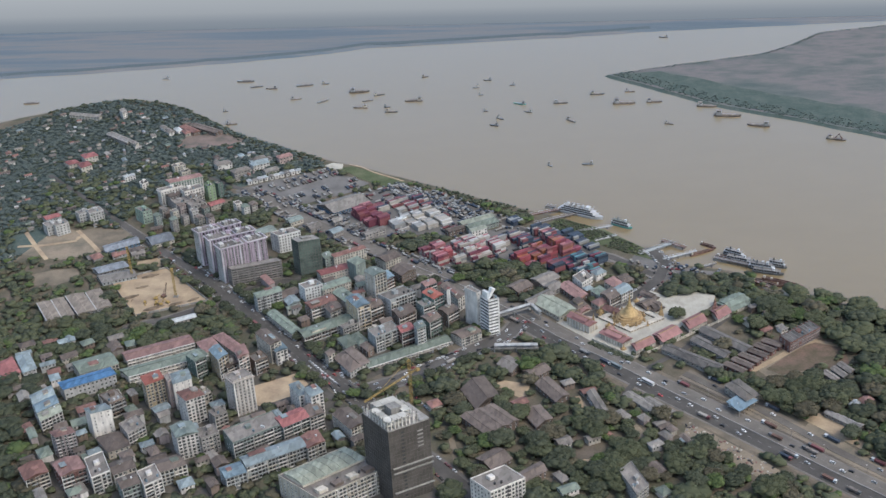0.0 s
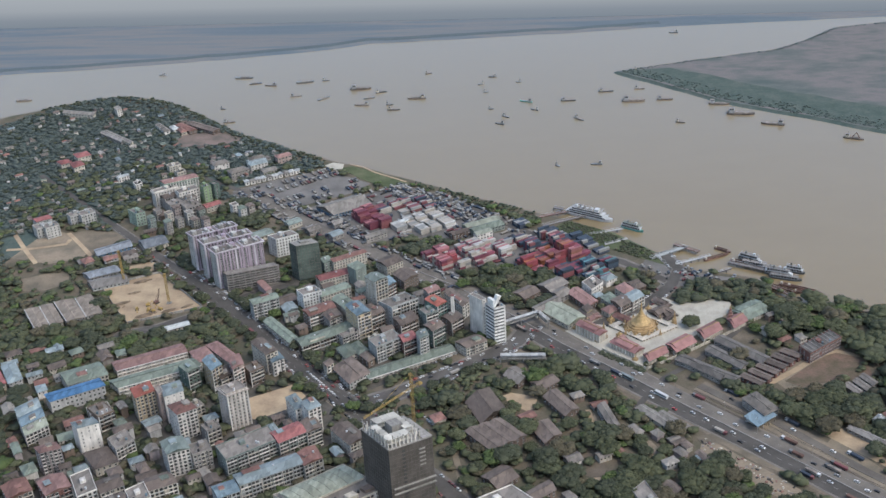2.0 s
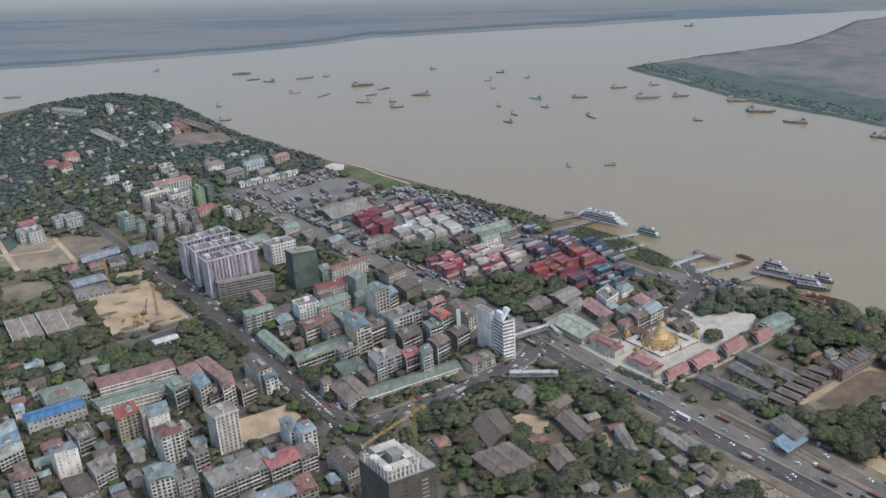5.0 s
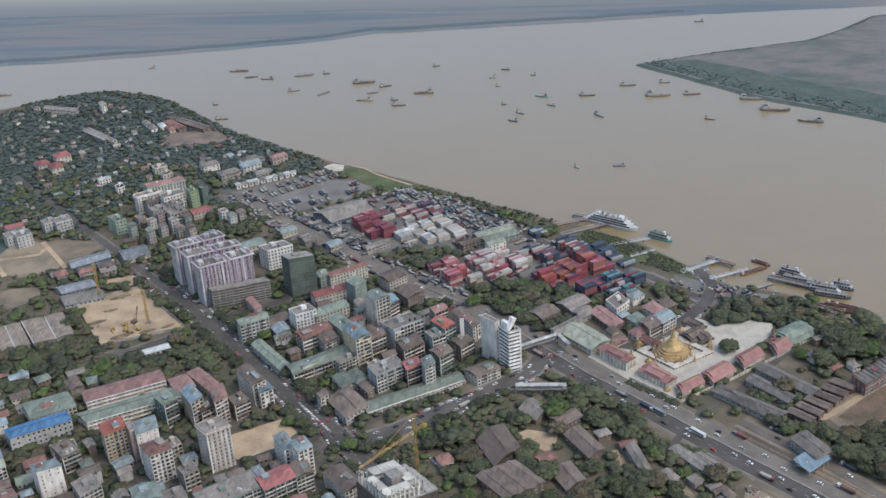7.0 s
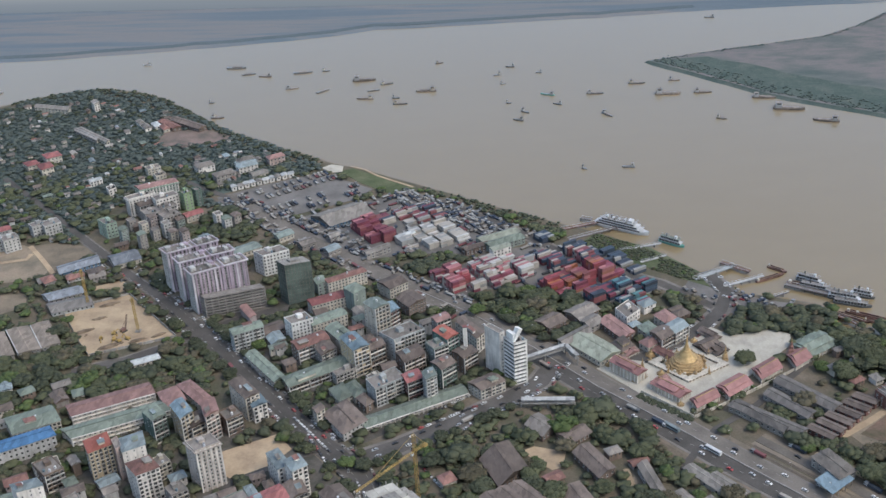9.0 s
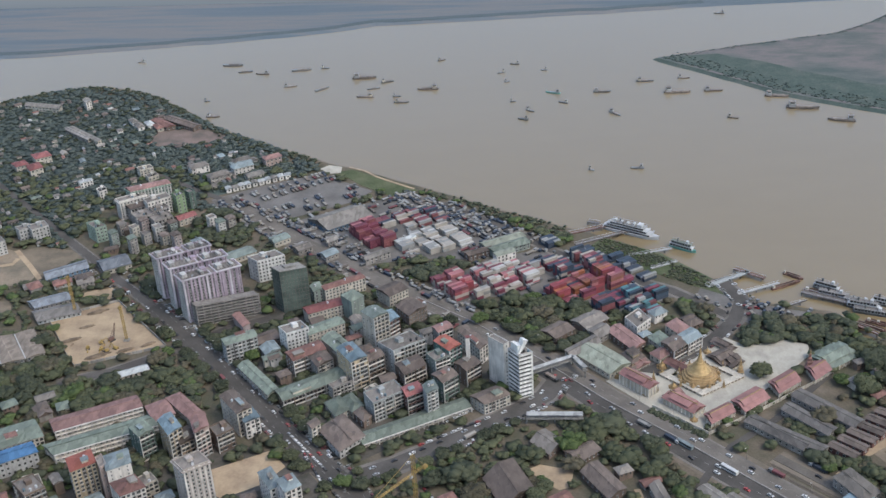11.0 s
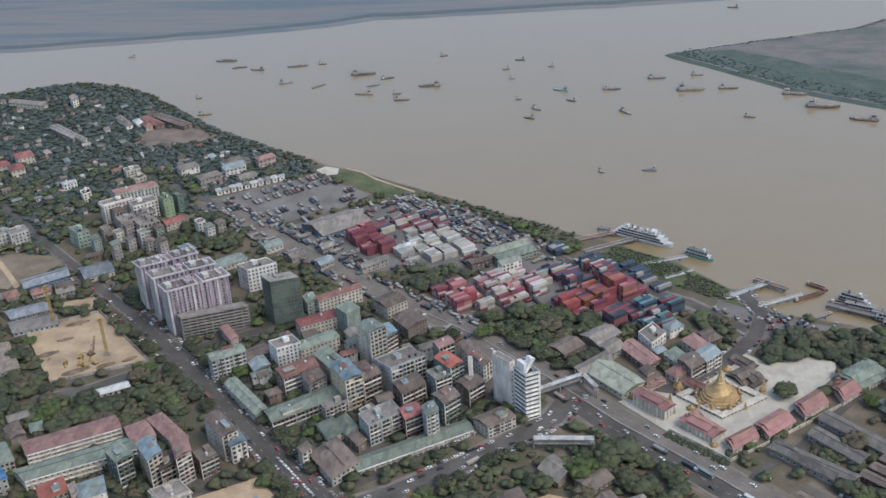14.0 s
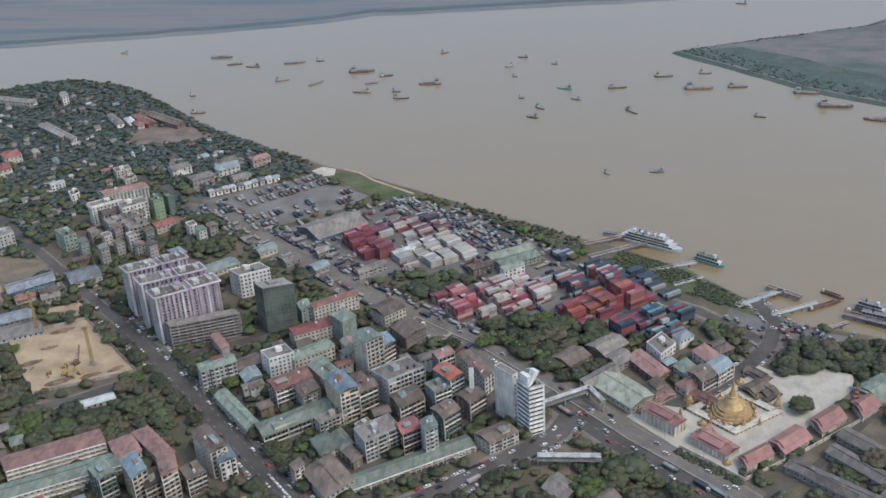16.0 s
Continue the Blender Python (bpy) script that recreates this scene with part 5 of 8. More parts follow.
building("warehouse", "shed", "blue", "paleroof", -121.6, 1148.7, 8.8, 43.6, 36.8, 29.5, 137.1)
building("warehouse", "shed", "greengrey", "greenroof", 24.7, 1104.2, 7.7, 32.6, 32.9, 11.6, 133.7)
building("warehouse", "shed", "greengrey", "palegroof", 16.6, 1113.4, 7.7, 36.6, 31.0, 9.3, 132.9)
building("house", "grid", "white", "palegroof", 26.8, 1091.0, 9.6, 17.0, 31.9, 6.8, 122.3)
building("warehouse", "shed", "brownw", "brownroof", 3.2, 1100.0, 6.7, 22.5, 31.0, 6.8, 132.5)
building("warehouse", "shed", "grey", "paleroof", -80.7, 1093.2, 6.8, 23.4, 38.3, 7.2, 118.4)
building("warehouse", "shed", "grey", "paleroof", -117.0, 1123.4, 6.8, 9.7, 41.7, 7.8, 122.5)
building("warehouse", "shed", "cream", "tealroof", -208.4, 1083.9, 6.9, 41.8, 38.6, 12.9, 139.4)
building("house", "dome", "grey", "palebroof", -227.6, 1119.5, 7.9, 8.5, 39.5, 11.9, 138.6)
building("warehouse", "shed", "cream", "steelblue", -296.5, 1077.7, 8.0, 23.1, 32.3, 19.5, 125.8)
building("warehouse", "shed", "white", "whiteroof", -58.1, 1123.8, 5.8, 17.4, 37.0, 4.6, 131.2)
building("warehouse", "shed", "brick", "brownroof", 257.5, 848.4, 5.5, 6.0, 46.2, 18.1, 138.5)
building("warehouse", "shed", "brick", "brownroof", 264.4, 855.8, 5.5, 6.0, 46.2, 17.6, 139.6)
building("warehouse", "shed", "brick", "brownroof", 271.4, 863.5, 5.5, 6.1, 46.2, 17.2, 140.9)
building("warehouse", "shed", "brick", "brownroof", 278.4, 871.2, 5.5, 6.2, 46.2, 16.8, 142.2)
building("warehouse", "shed", "brick", "brownroof", 285.5, 879.1, 5.5, 6.3, 46.2, 16.3, 143.7)
building("warehouse", "shed", "brick", "brownroof", 292.8, 887.0, 5.5, 6.4, 46.2, 16.0, 145.4)
building("warehouse", "shed", "grey", "greyroof", 328.1, 837.8, 4.6, 5.9, 45.5, 13.9, 121.7)
building("warehouse", "shed", "grey", "greyroof", 335.8, 843.2, 4.6, 5.9, 45.4, 14.1, 121.4)
building("warehouse", "shed", "grey", "greyroof", 342.1, 849.6, 4.6, 6.0, 45.4, 14.2, 120.9)
building("apartment_tower", "grid", "white", "palebroof", -93.0, 792.4, 18.9, 8.5, 40.2, 19.0, 124.9)
building("apartment_tower", "grid", "white", "palebroof", -81.5, 784.5, 23.9, 10.5, 39.3, 13.1, 126.1)
building("apartment_block", "balc", "cream", "brownroof", -48.1, 759.6, 11.4, 14.9, 40.4, 25.9, 131.6)
building("house", "hip", "cream", "redroof", -352.6, 833.2, 8.9, 15.2, 47.0, 28.7, 126.1)
building("house", "hip", "paleg", "palebroof", -339.4, 843.4, 8.9, 11.1, 38.5, 29.3, 123.4)
building("apartment_block", "grid", "cream", "brownroof", -52.5, 1028.9, 9.6, 17.7, 43.5, 16.5, 136.4)
building("apartment_block", "grid", "brown", "brownroof", -34.0, 1000.1, 10.6, 17.7, 49.3, 17.9, 131.1)
building("apartment_block", "grid", "cream", "greyroof", -47.4, 902.1, 8.6, 9.5, 44.9, 10.5, 135.0)
building("apartment_block", "grid", "cream", "brownroof", 28.5, 893.5, 8.5, 20.1, 35.8, 13.8, 137.4)
building("apartment_block", "grid", "paleblue", "tealroof", -8.6, 888.0, 20.9, 9.0, 40.6, 10.2, 112.1)
building("apartment_block", "grid", "grey", "brownroof", -90.0, 930.1, 12.5, 13.4, 45.5, 13.5, 124.6)
building("apartment_block", "balc", "cream", "greyroof", -175.0, 802.0, 11.6, 9.3, 42.4, 10.0, 133.3)
building("apartment_block", "balc", "grey", "greyroof", -156.6, 772.1, 13.4, 10.9, 40.5, 10.2, 133.6)
building("house", "flat", "concrete", "greyroof", -76.1, 909.3, 8.6, 20.0, 40.5, 6.7, 129.2)
building("warehouse", "shed", "cream", "paleroof", 180.6, 795.4, 5.5, 7.7, 36.3, 29.6, 132.1)
building("warehouse", "shed", "grey", "paleroof", 193.6, 790.6, 5.5, 6.8, 41.6, 26.0, 132.7)
building("warehouse", "shed", "brownw", "greyroof", 96.7, 991.8, 7.6, 21.7, 42.8, 15.9, 134.7)
building("warehouse", "shed", "brownw", "brownroof", 74.5, 979.0, 7.6, 18.4, 43.9, 15.2, 138.0)
building("warehouse", "shed", "grey", "greyroof", 105.4, 979.1, 7.5, 14.2, 45.7, 12.9, 127.7)
building("warehouse", "shed", "grey", "palebroof", -114.4, 1098.7, 6.8, 12.2, 43.4, 9.8, 130.5)
building("warehouse", "shed", "grey", "greyroof", -139.4, 1109.6, 6.9, 13.0, 40.8, 10.1, 130.9)
building("warehouse", "shed", "cream", "tealroof", -162.9, 1123.9, 6.9, 14.9, 41.2, 10.5, 131.2)
building("house", "shed", "cream", "paleroof", -392.8, 1339.7, 6.1, 5.4, 74.5, 56.7, 140.4)
building("house", "shed", "grey", "slatroof", -405.5, 1345.2, 6.1, 5.4, 75.0, 44.4, 141.1)
building("warehouse", "shed", "brownw", "brownroof", -302.5, 1373.2, 6.1, 10.1, 52.6, 47.7, 146.6)
building("warehouse", "shed", "brownw", "redbroof", -331.4, 1375.3, 6.1, 9.1, 35.3, 30.2, 137.9)
building("house", "hip", "white", "greyroof", -362.3, 1376.3, 6.1, 6.8, 35.6, 14.1, 126.5)
building("house", "hip", "white", "whiteroof", -352.7, 1381.5, 6.1, 6.8, 35.6, 12.7, 128.1)
building("house", "hip", "cream", "redbroof", -340.8, 1373.0, 6.1, 6.8, 35.4, 13.9, 125.9)
building("house", "hip", "white", "paleroof", -372.8, 1390.5, 6.1, 6.0, 42.9, 11.6, 131.0)
building("warehouse", "shed", "cream", "paleroof", -467.7, 1428.7, 7.2, 9.0, 89.8, 44.3, 166.1)
building("house", "grid", "white", "paleroof", -438.4, 1434.7, 9.3, 7.0, 57.3, 11.8, 127.3)
building("house", "flat", "cream", "greyroof", -323.8, 1262.6, 8.1, 13.2, 30.8, 9.0, 127.8)
building("house", "flat", "white", "whiteroof", -375.3, 1240.4, 6.1, 11.9, 33.5, 5.9, 130.0)
building("house", "flat", "white", "greyroof", -347.9, 1216.2, 8.1, 8.3, 50.8, 9.3, 125.0)
building("house", "flat", "cream", "greyroof", -311.1, 1248.5, 7.1, 10.5, 39.3, 8.7, 127.8)
building("warehouse", "shed", "white", "palebroof", -237.0, 1277.0, 7.0, 19.4, 24.0, 7.6, 128.0)
building("warehouse", "shed", "cream", "paleroof", -215.9, 1253.4, 6.0, 15.8, 34.0, 9.0, 130.0)
building("house", "shed", "white", "whiteroof", -230.9, 1229.2, 5.0, 4.4, 28.2, 5.2, 121.3)
building("house", "shed", "white", "paleroof", -225.7, 1232.4, 5.0, 4.9, 25.4, 4.9, 116.0)
building("house", "shed", "white", "lightroof", -220.0, 1235.6, 5.0, 4.5, 28.2, 5.2, 120.7)
building("house", "shed", "white", "whiteroof", -214.4, 1238.8, 5.0, 4.1, 31.7, 5.4, 125.0)
building("house", "shed", "white", "paleroof", -209.1, 1242.0, 5.0, 4.5, 28.2, 5.1, 120.1)
building("house", "shed", "white", "lightroof", -203.7, 1244.1, 5.0, 5.4, 37.4, 5.0, 114.9)
building("house", "shed", "white", "whiteroof", -197.9, 1247.3, 5.0, 5.0, 41.1, 5.3, 119.6)
building("house", "shed", "white", "paleroof", -192.0, 1250.5, 5.0, 4.7, 45.2, 5.5, 124.0)
building("house", "shed", "white", "lightroof", -186.8, 1253.8, 5.0, 5.1, 41.0, 5.2, 119.0)
building("house", "shed", "white", "whiteroof", -181.4, 1257.1, 5.0, 5.4, 37.4, 5.0, 113.7)
building("apartment_block", "balc", "brick", "pinkroof", -252.1, 697.1, 13.6, 18.3, 34.5, 18.5, 128.9)
building("apartment_block", "balc", "white", "greyroof", -227.7, 693.2, 15.5, 14.2, 39.0, 26.3, 120.3)
building("apartment_block", "balc", "cream", "brownroof", -214.2, 700.8, 12.6, 16.7, 35.7, 15.1, 123.3)
building("apartment_block", "balc", "white", "greyroof", -186.7, 685.9, 14.5, 14.2, 41.4, 19.5, 122.1)
building("apartment_block", "balc", "cream", "brownroof", -180.7, 704.5, 12.5, 19.7, 29.8, 15.1, 131.3)
building("house", "hip", "brown", "brownroof", -233.2, 738.6, 8.7, 17.3, 34.6, 17.8, 130.5)
building("apartment_block", "balc", "greengrey", "brownroof", -202.5, 683.8, 13.5, 13.4, 34.1, 13.3, 124.8)
building("apartment_block", "balc", "brown", "redbroof", -277.9, 693.4, 12.7, 17.0, 37.2, 17.3, 127.4)
building("warehouse", "shed", "grey", "slatroof", 332.4, 774.9, 4.6, 6.7, 48.6, 28.9, 136.1)
building("house", "flat", "white", "whiteroof", 334.7, 800.2, 4.6, 8.2, 47.3, 5.5, 126.3)
building("house", "hip", "cream", "pinkroof", 344.0, 807.8, 4.6, 10.9, 34.0, 7.9, 108.7)
building("apartment_block", "grid", "darkgreen", "greyroof", -255.3, 1195.2, 17.0, 5.7, 44.9, 7.8, 138.5)
building("apartment_block", "grid", "grey", "greyroof", -320.2, 1138.3, 11.0, 6.7, 44.0, 7.7, 133.7)
building("apartment_block", "grid", "greengrey", "greenroof", -303.8, 1122.9, 14.0, 6.5, 43.5, 7.5, 133.6)
building("apartment_block", "grid", "grey", "greyroof", -304.0, 1144.7, 11.0, 6.7, 43.8, 7.7, 133.1)
building("apartment_block", "grid", "grey", "greenroof", -283.2, 1111.3, 15.0, 6.4, 42.8, 7.3, 133.3)
building("apartment_block", "grid", "cream", "greyroof", -289.8, 1136.4, 12.0, 6.6, 43.3, 7.6, 132.9)
building("apartment_block", "grid", "pinkg", "brownroof", -285.5, 1148.4, 13.0, 6.7, 43.6, 7.7, 132.3)
building("apartment_block", "grid", "grey", "greyroof", -275.1, 1122.8, 13.0, 6.6, 42.8, 7.3, 132.8)
building("apartment_block", "grid", "paleg", "greyroof", -267.0, 1130.0, 15.9, 6.6, 43.0, 7.4, 132.2)
building("apartment_block", "grid", "cream", "brownroof", -258.7, 1121.9, 11.9, 6.6, 42.4, 7.3, 132.3)
building("apartment_block", "grid", "grey", "greyroof", -278.2, 1156.9, 13.0, 6.8, 43.6, 7.8, 131.8)
building("apartment_block", "grid", "greengrey", "brownroof", -259.8, 1147.3, 11.0, 6.8, 42.9, 7.5, 131.6)
building("apartment_block", "grid", "pinkg", "brownroof", -246.3, 1115.7, 15.9, 6.6, 42.2, 7.2, 131.9)
building("apartment_block", "grid", "white", "greyroof", -226.5, 1154.7, 11.9, 6.9, 42.4, 7.5, 130.3)
building("apartment_block", "grid", "paleg", "greenroof", -215.7, 1144.4, 12.9, 6.8, 42.1, 7.4, 130.3)
building("apartment_block", "grid", "grey", "brownroof", -209.7, 1154.4, 10.9, 6.9, 42.1, 7.5, 129.8)
building("warehouse", "lowshed", "concrete", "tanroof", -310.5, 948.2, 6.9, 13.6, 33.9, 38.0, 124.3)

# windows too small to tell apart: one part for each building
for e, lot_ in JOIN.items():
    vs, fs, mi = [], [], []
    for me, m in lot_:
        n = len(vs)
        vs.extend([(m @ q.co)[:] for q in me.vertices])
        for p in me.polygons:
            fs.append([a + n for a in p.vertices])
            mi.append(p.material_index)
    me = bpy.data.meshes.new("glazing")
    me.from_pydata(vs, [], fs)
    me.materials.append(MATS["frame"])
    me.materials.append(MATS["glass"])
    me.polygons.foreach_set("material_index", mi)
    o = new("glazing", me)
    o.parent = e
    o["kind"] = "stuff"


# ---- what is built on already ----
def near_road(x, y, extra=0.5):
    for pts, w in ROADS:
        for (x0, y0), (x1, y1) in zip(pts, pts[1:]):
            dx, dy = x1 - x0, y1 - y0
            t = max(0.0, min(1.0, ((x - x0) * dx + (y - y0) * dy) / (dx * dx + dy * dy)))
            if math.hypot(x - x0 - t * dx, y - y0 - t * dy) < w + extra:
                return True
    return False


OPEN = [PIT, LOT, PLAZA, YARD1, YARD2, SANDLOT, TIP, LAWN, LANDING, LANDING_EAST, ROADSIDE] + BARES
BOXES = [(min(p[0] for p in f), max(p[0] for p in f), min(p[1] for p in f), max(p[1] for p in f), f) for f in FOOT + OPEN]


def taken(x, y, extra=1.0):
    for x0, x1, y0, y1, f in BOXES:
        if x0 <= x <= x1 and y0 <= y <= y1 and inside(x, y, f):
            return True
    return near_road(x, y, extra)


# ---- small houses ----
def small_house(x, y, w, d, h, turn, wall, roof, rnd):
    e = thing("house", x, y, "small %s house with a %s roof among trees" % (WORD[wall], WORD[roof]), "house", "small houses", turn=turn)
    P = Plot(w, 0, d, 90)
    bm = bmesh.new()
    P.slab(bm, 0, w, 0, d, -.3, h)
    for k in range(max(1, int(w / 3))):
        P.slab(bm, k * 3 + .8, k * 3 + 2.0, -.08, .02, h - 2.2, h - .8, 1)
    part("wall", bm, ["wall_" + wall, "glass"], e)
    bm = bmesh.new()
    P.roof(bm, h, min(w, d) * rnd.uniform(.18, .3), .7, rnd.random() < .5)
    part("roof", bm, roof, e)


HOUSES = []


def hamlet(count, small, large, height, outline):
    """A stretch of small houses: how many, their widths, the usual height and the outline."""
    HOUSES.append((count, small, large, height, outline))


hamlet(46, 3.6, 8, 3.4, [(-585, 1387), (-531, 1462), (-476, 1480), (-382, 1445), (-289, 1366), (-209, 1319), (-162, 1277), (-241, 1217), (-297, 1211), (-337, 1212), (-350, 1122), (-441, 1036)])
hamlet(40, 6, 12, 6, [(-178, 1166), (-141, 1174), (-85, 1088), (-21, 1039), (-52, 1058), (-109, 1110)])
hamlet(42, 6, 12, 6, [(109, 986), (138, 1015), (165, 1011), (180, 985), (143, 953)])
hamlet(20, 6, 12, 6, [(-369, 862), (-353, 900), (-260, 900), (-249, 847), (-285, 797), (-330, 766)])
hamlet(54, 6, 12, 9, [(-302, 766), (-232, 822), (-155, 799), (-85, 815), (-39, 750), (-130, 694), (-268, 679)])
hamlet(14, 7, 12, 5, [(17, 801), (69, 857), (115, 866), (158, 803), (213, 727), (190, 694), (105, 693), (30, 744)])
hamlet(66, 6, 11, 10, [(-165, 951), (-95, 1020), (4, 960), (16, 921), (-51, 877)])
hamlet(6, 5, 10, 5, [(251, 937), (285, 969), (332, 954), (318, 895), (270, 887)])
hamlet(22, 6, 12, 6, [(-380, 1049), (-311, 1089), (-313, 1179), (-262, 1155), (-284, 1100), (-295, 1039)])
hamlet(14, 5, 9, 4, [(171, 805), (192, 806), (222, 768), (222, 745), (190, 756)])
for hi, (n, s0, s1, hh, poly) in enumerate(HOUSES):
    rnd = random.Random(500 + hi)
    xs, ys = [p[0] for p in poly], [p[1] for p in poly]
    made = tries = 0
    while made < n and tries < n * 25:
        tries += 1
        x, y = rnd.uniform(min(xs), max(xs)), rnd.uniform(min(ys), max(ys))
        if not inside(x, y, poly) or taken(x, y, 3):
            continue
        w, d = rnd.uniform(s0, s1) * 1.2, rnd.uniform(s0, s1) * .8
        turn = rnd.choice([33, 33, 126]) + rnd.uniform(-5, 5)
        a = radians(turn)
        u, v = (math.cos(a), math.sin(a)), (-math.sin(a), math.cos(a))
        f = [(x + u[0] * p + v[0] * q, y + u[1] * p + v[1] * q) for p, q in ((-1.5, -1.5), (w + 1.5, -1.5), (w + 1.5, d + 1.5), (-1.5, d + 1.5))]
        if any(taken(px_, py_, 1) for px_, py_ in f):
            continue
        BOXES.append((min(p[0] for p in f), max(p[0] for p in f), min(p[1] for p in f), max(p[1] for p in f), f))
        small_house(x, y, w, d, hh * rnd.uniform(.6, 1.2), turn, rnd.choice(["white", "cream", "brown", "grey", "pinkg", "paleg"]),
                    rnd.choice(["brownroof", "brownroof", "brownroof", "greyroof", "greyroof", "redbroof", "paleroof", "greenroof", "palebroof"]), rnd)
        made += 1

# the crowd of little houses at the far end, too many to count
TIP_TOWN = [(-582, 1377), (-528, 1452), (-473, 1469), (-380, 1435), (-286, 1356), (-209, 1314), (-241, 1217), (-299, 1219), (-337, 1212), (-351, 1128), (-446, 1048)]
rnd = random.Random(640)
tiny = {}
made = 0
while made < 170:
    xs, ys = [p[0] for p in TIP_TOWN], [p[1] for p in TIP_TOWN]
    x, y = rnd.uniform(min(xs), max(xs)), rnd.uniform(min(ys), max(ys))
    # they stand in loose rows and clusters
    if not inside(x, y, TIP_TOWN) or noise.noise((x * .03, y * .03, 4.0)) < rnd.uniform(-.3, .35) or taken(x, y, 1):
        made += .05
        continue
    w, d, h = rnd.uniform(2.6, 6.5), rnd.uniform(2.2, 3.6), rnd.uniform(1.6, 3.4)
    turn = radians(rnd.choice([35, 35, 128]) + rnd.uniform(-7, 7))
    c_, s_ = math.cos(turn), math.sin(turn)
    at = lambda a, b, z: (x + a * c_ - b * s_, y + a * s_ + b * c_, z)
    wl = tiny.setdefault("wall_" + rnd.choice(["cream", "paleg", "grey", "pinkg", "grey", "white"]), bmesh.new())
    rf = tiny.setdefault(rnd.choice(["greyroof", "paleroof", "greyroof", "slatroof", "brownroof", "redbroof", "greenroof", "steelblue", "lightroof"]), bmesh.new())
    hexa(wl, [at(0, 0, -.2), at(w, 0, -.2), at(w, d, -.2), at(0, d, -.2), at(0, 0, h), at(w, 0, h), at(w, d, h), at(0, d, h)])
    hexa(rf, [at(-.3, -.3, h), at(w + .3, -.3, h), at(w + .3, d + .3, h), at(-.3, d + .3, h), at(0, d * .45, h + .8), at(w, d * .45, h + .8), at(w, d * .55, h + .8), at(0, d * .55, h + .8)])
    f = [at(-1, -1, 0)[:2], at(w + 1, -1, 0)[:2], at(w + 1, d + 1, 0)[:2], at(-1, d + 1, 0)[:2]]
    BOXES.append((min(p[0] for p in f), max(p[0] for p in f), min(p[1] for p in f), max(p[1] for p in f), f))
    made += 1
town = tagged(new("far_houses"), "small pale houses with grey and rusty roofs among trees", "houses", kind="stuff")
for k in tiny:
    part("walls" if k.startswith("wall") else "roofs", tiny[k], k, town)["kind"] = "stuff"


# ---- trees ----
def lump(rng, sub=1):
    """A crumpled closed lump of about radius one."""
    bm = bmesh.new()
    bmesh.ops.create_icosphere(bm, subdivisions=sub, radius=1.0)
    v = np.array([q.co[:] for q in bm.verts])
    f = np.array([[q.index for q in p.verts] for p in bm.faces])
    bm.free()
    return v * (1 + rng.uniform(-0.30, 0.32, (len(v), 1))) * rng.uniform(.8, 1.2, (1, 3)), f


def crown_arrays(seed, lobes, leaves, sub=1):
    """A crown of crumpled lobes with loose leaf clumps round them; about one unit wide each way, resting at height zero."""
    rng = np.random.RandomState(seed)
    vs, fs, n = [], [], 0
    for k in range(lobes):
        a, r = rng.uniform(0, 6.28), rng.uniform(0, 1) ** 0.6 * (0.62 if lobes < 10 else .74)
        c = np.array([r * math.cos(a), r * math.sin(a), 0.52 + rng.uniform(-0.16, 0.30) * (1 - 0.5 * r)])
        s = rng.uniform(0.37, 0.54) if lobes < 10 else rng.uniform(0.19, 0.38)
        v, f = lump(rng, sub)
        if k == 0 and lobes > 3:
            # the full heart of the crown, under the lobes
            c, s = np.array([0, 0, 0.46]), 0.78
        vs.append(v * s * np.array([1.1, 1.1, 0.8 if s < .7 else .5]) + c)
        fs.append(f + n)
        n += len(v)
        for j in range(leaves):
            d = rng.normal(size=3)
            d[2] = abs(d[2]) * 0.8 - 0.15
            d /= np.linalg.norm(d)
            p = c + d * s * rng.uniform(0.92, 1.28)
            q = rng.normal(size=(2, 3))
            q /= np.linalg.norm(q, axis=1, keepdims=True)
            w = rng.uniform(0.05, 0.10)
            vs.append(np.array([p - q[0] * w, p + q[1] * w * 0.8, p + q[0] * w, p - q[1] * w * 0.7 + d * w * 0.4]))
            fs.append(np.array([[n, n + 1, n + 2], [n, n + 2, n + 3]]))
            n += 4
    return np.concatenate(vs), np.concatenate(fs)


def mesh_from(name, v, f, material):
    me = bpy.data.meshes.new(name)
    me.from_pydata(v.tolist(), [], f.tolist())
    me.polygons.foreach_set("use_smooth", [True] * len(me.polygons))
    me.materials.append(MATS[material])
    return me


FINE = [crown_arrays(10 + k, 34, 24) for k in range(5)]
COARSE = [crown_arrays(40 + k, 8, 12) for k in range(6)]
MID = [crown_arrays(140 + k, 26, 10) for k in range(6)]


def trunk_mesh(seed):
    rng = random.Random(seed)
    bm = bmesh.new()
    cyl(bm, 0, 0, -0.3, 2.6, 0.34, 0.22, 7)
    for k in range(4):
        a = k * 1.6 + rng.uniform(-.4, .4)
        beam(bm, (0, 0, 2.2), (math.cos(a) * 1.7, math.sin(a) * 1.7, 4.2 + rng.uniform(-.4, .6)), 0.2)
    me = bpy.data.meshes.new("trunk")
    bm.to_mesh(me)
    bm.free()
    me.materials.append(MATS["bark"])
    return me


TRUNKS = [trunk_mesh(k) for k in range(3)]
CROWNS = {(lf, k): mesh_from("crown", v, f, lf) for lf in ("leaf", "leaf_bright", "leaf_dark", "leaf_dry") for k, (v, f) in enumerate(FINE)}
TREE_LABEL = dict(leaf="broad green shade tree with a rounded crown", leaf_bright="bright green tree with fresh leaves", leaf_dark="dark green dense mango tree", leaf_dry="dusty dry half-bare tree")
TREES = [0]


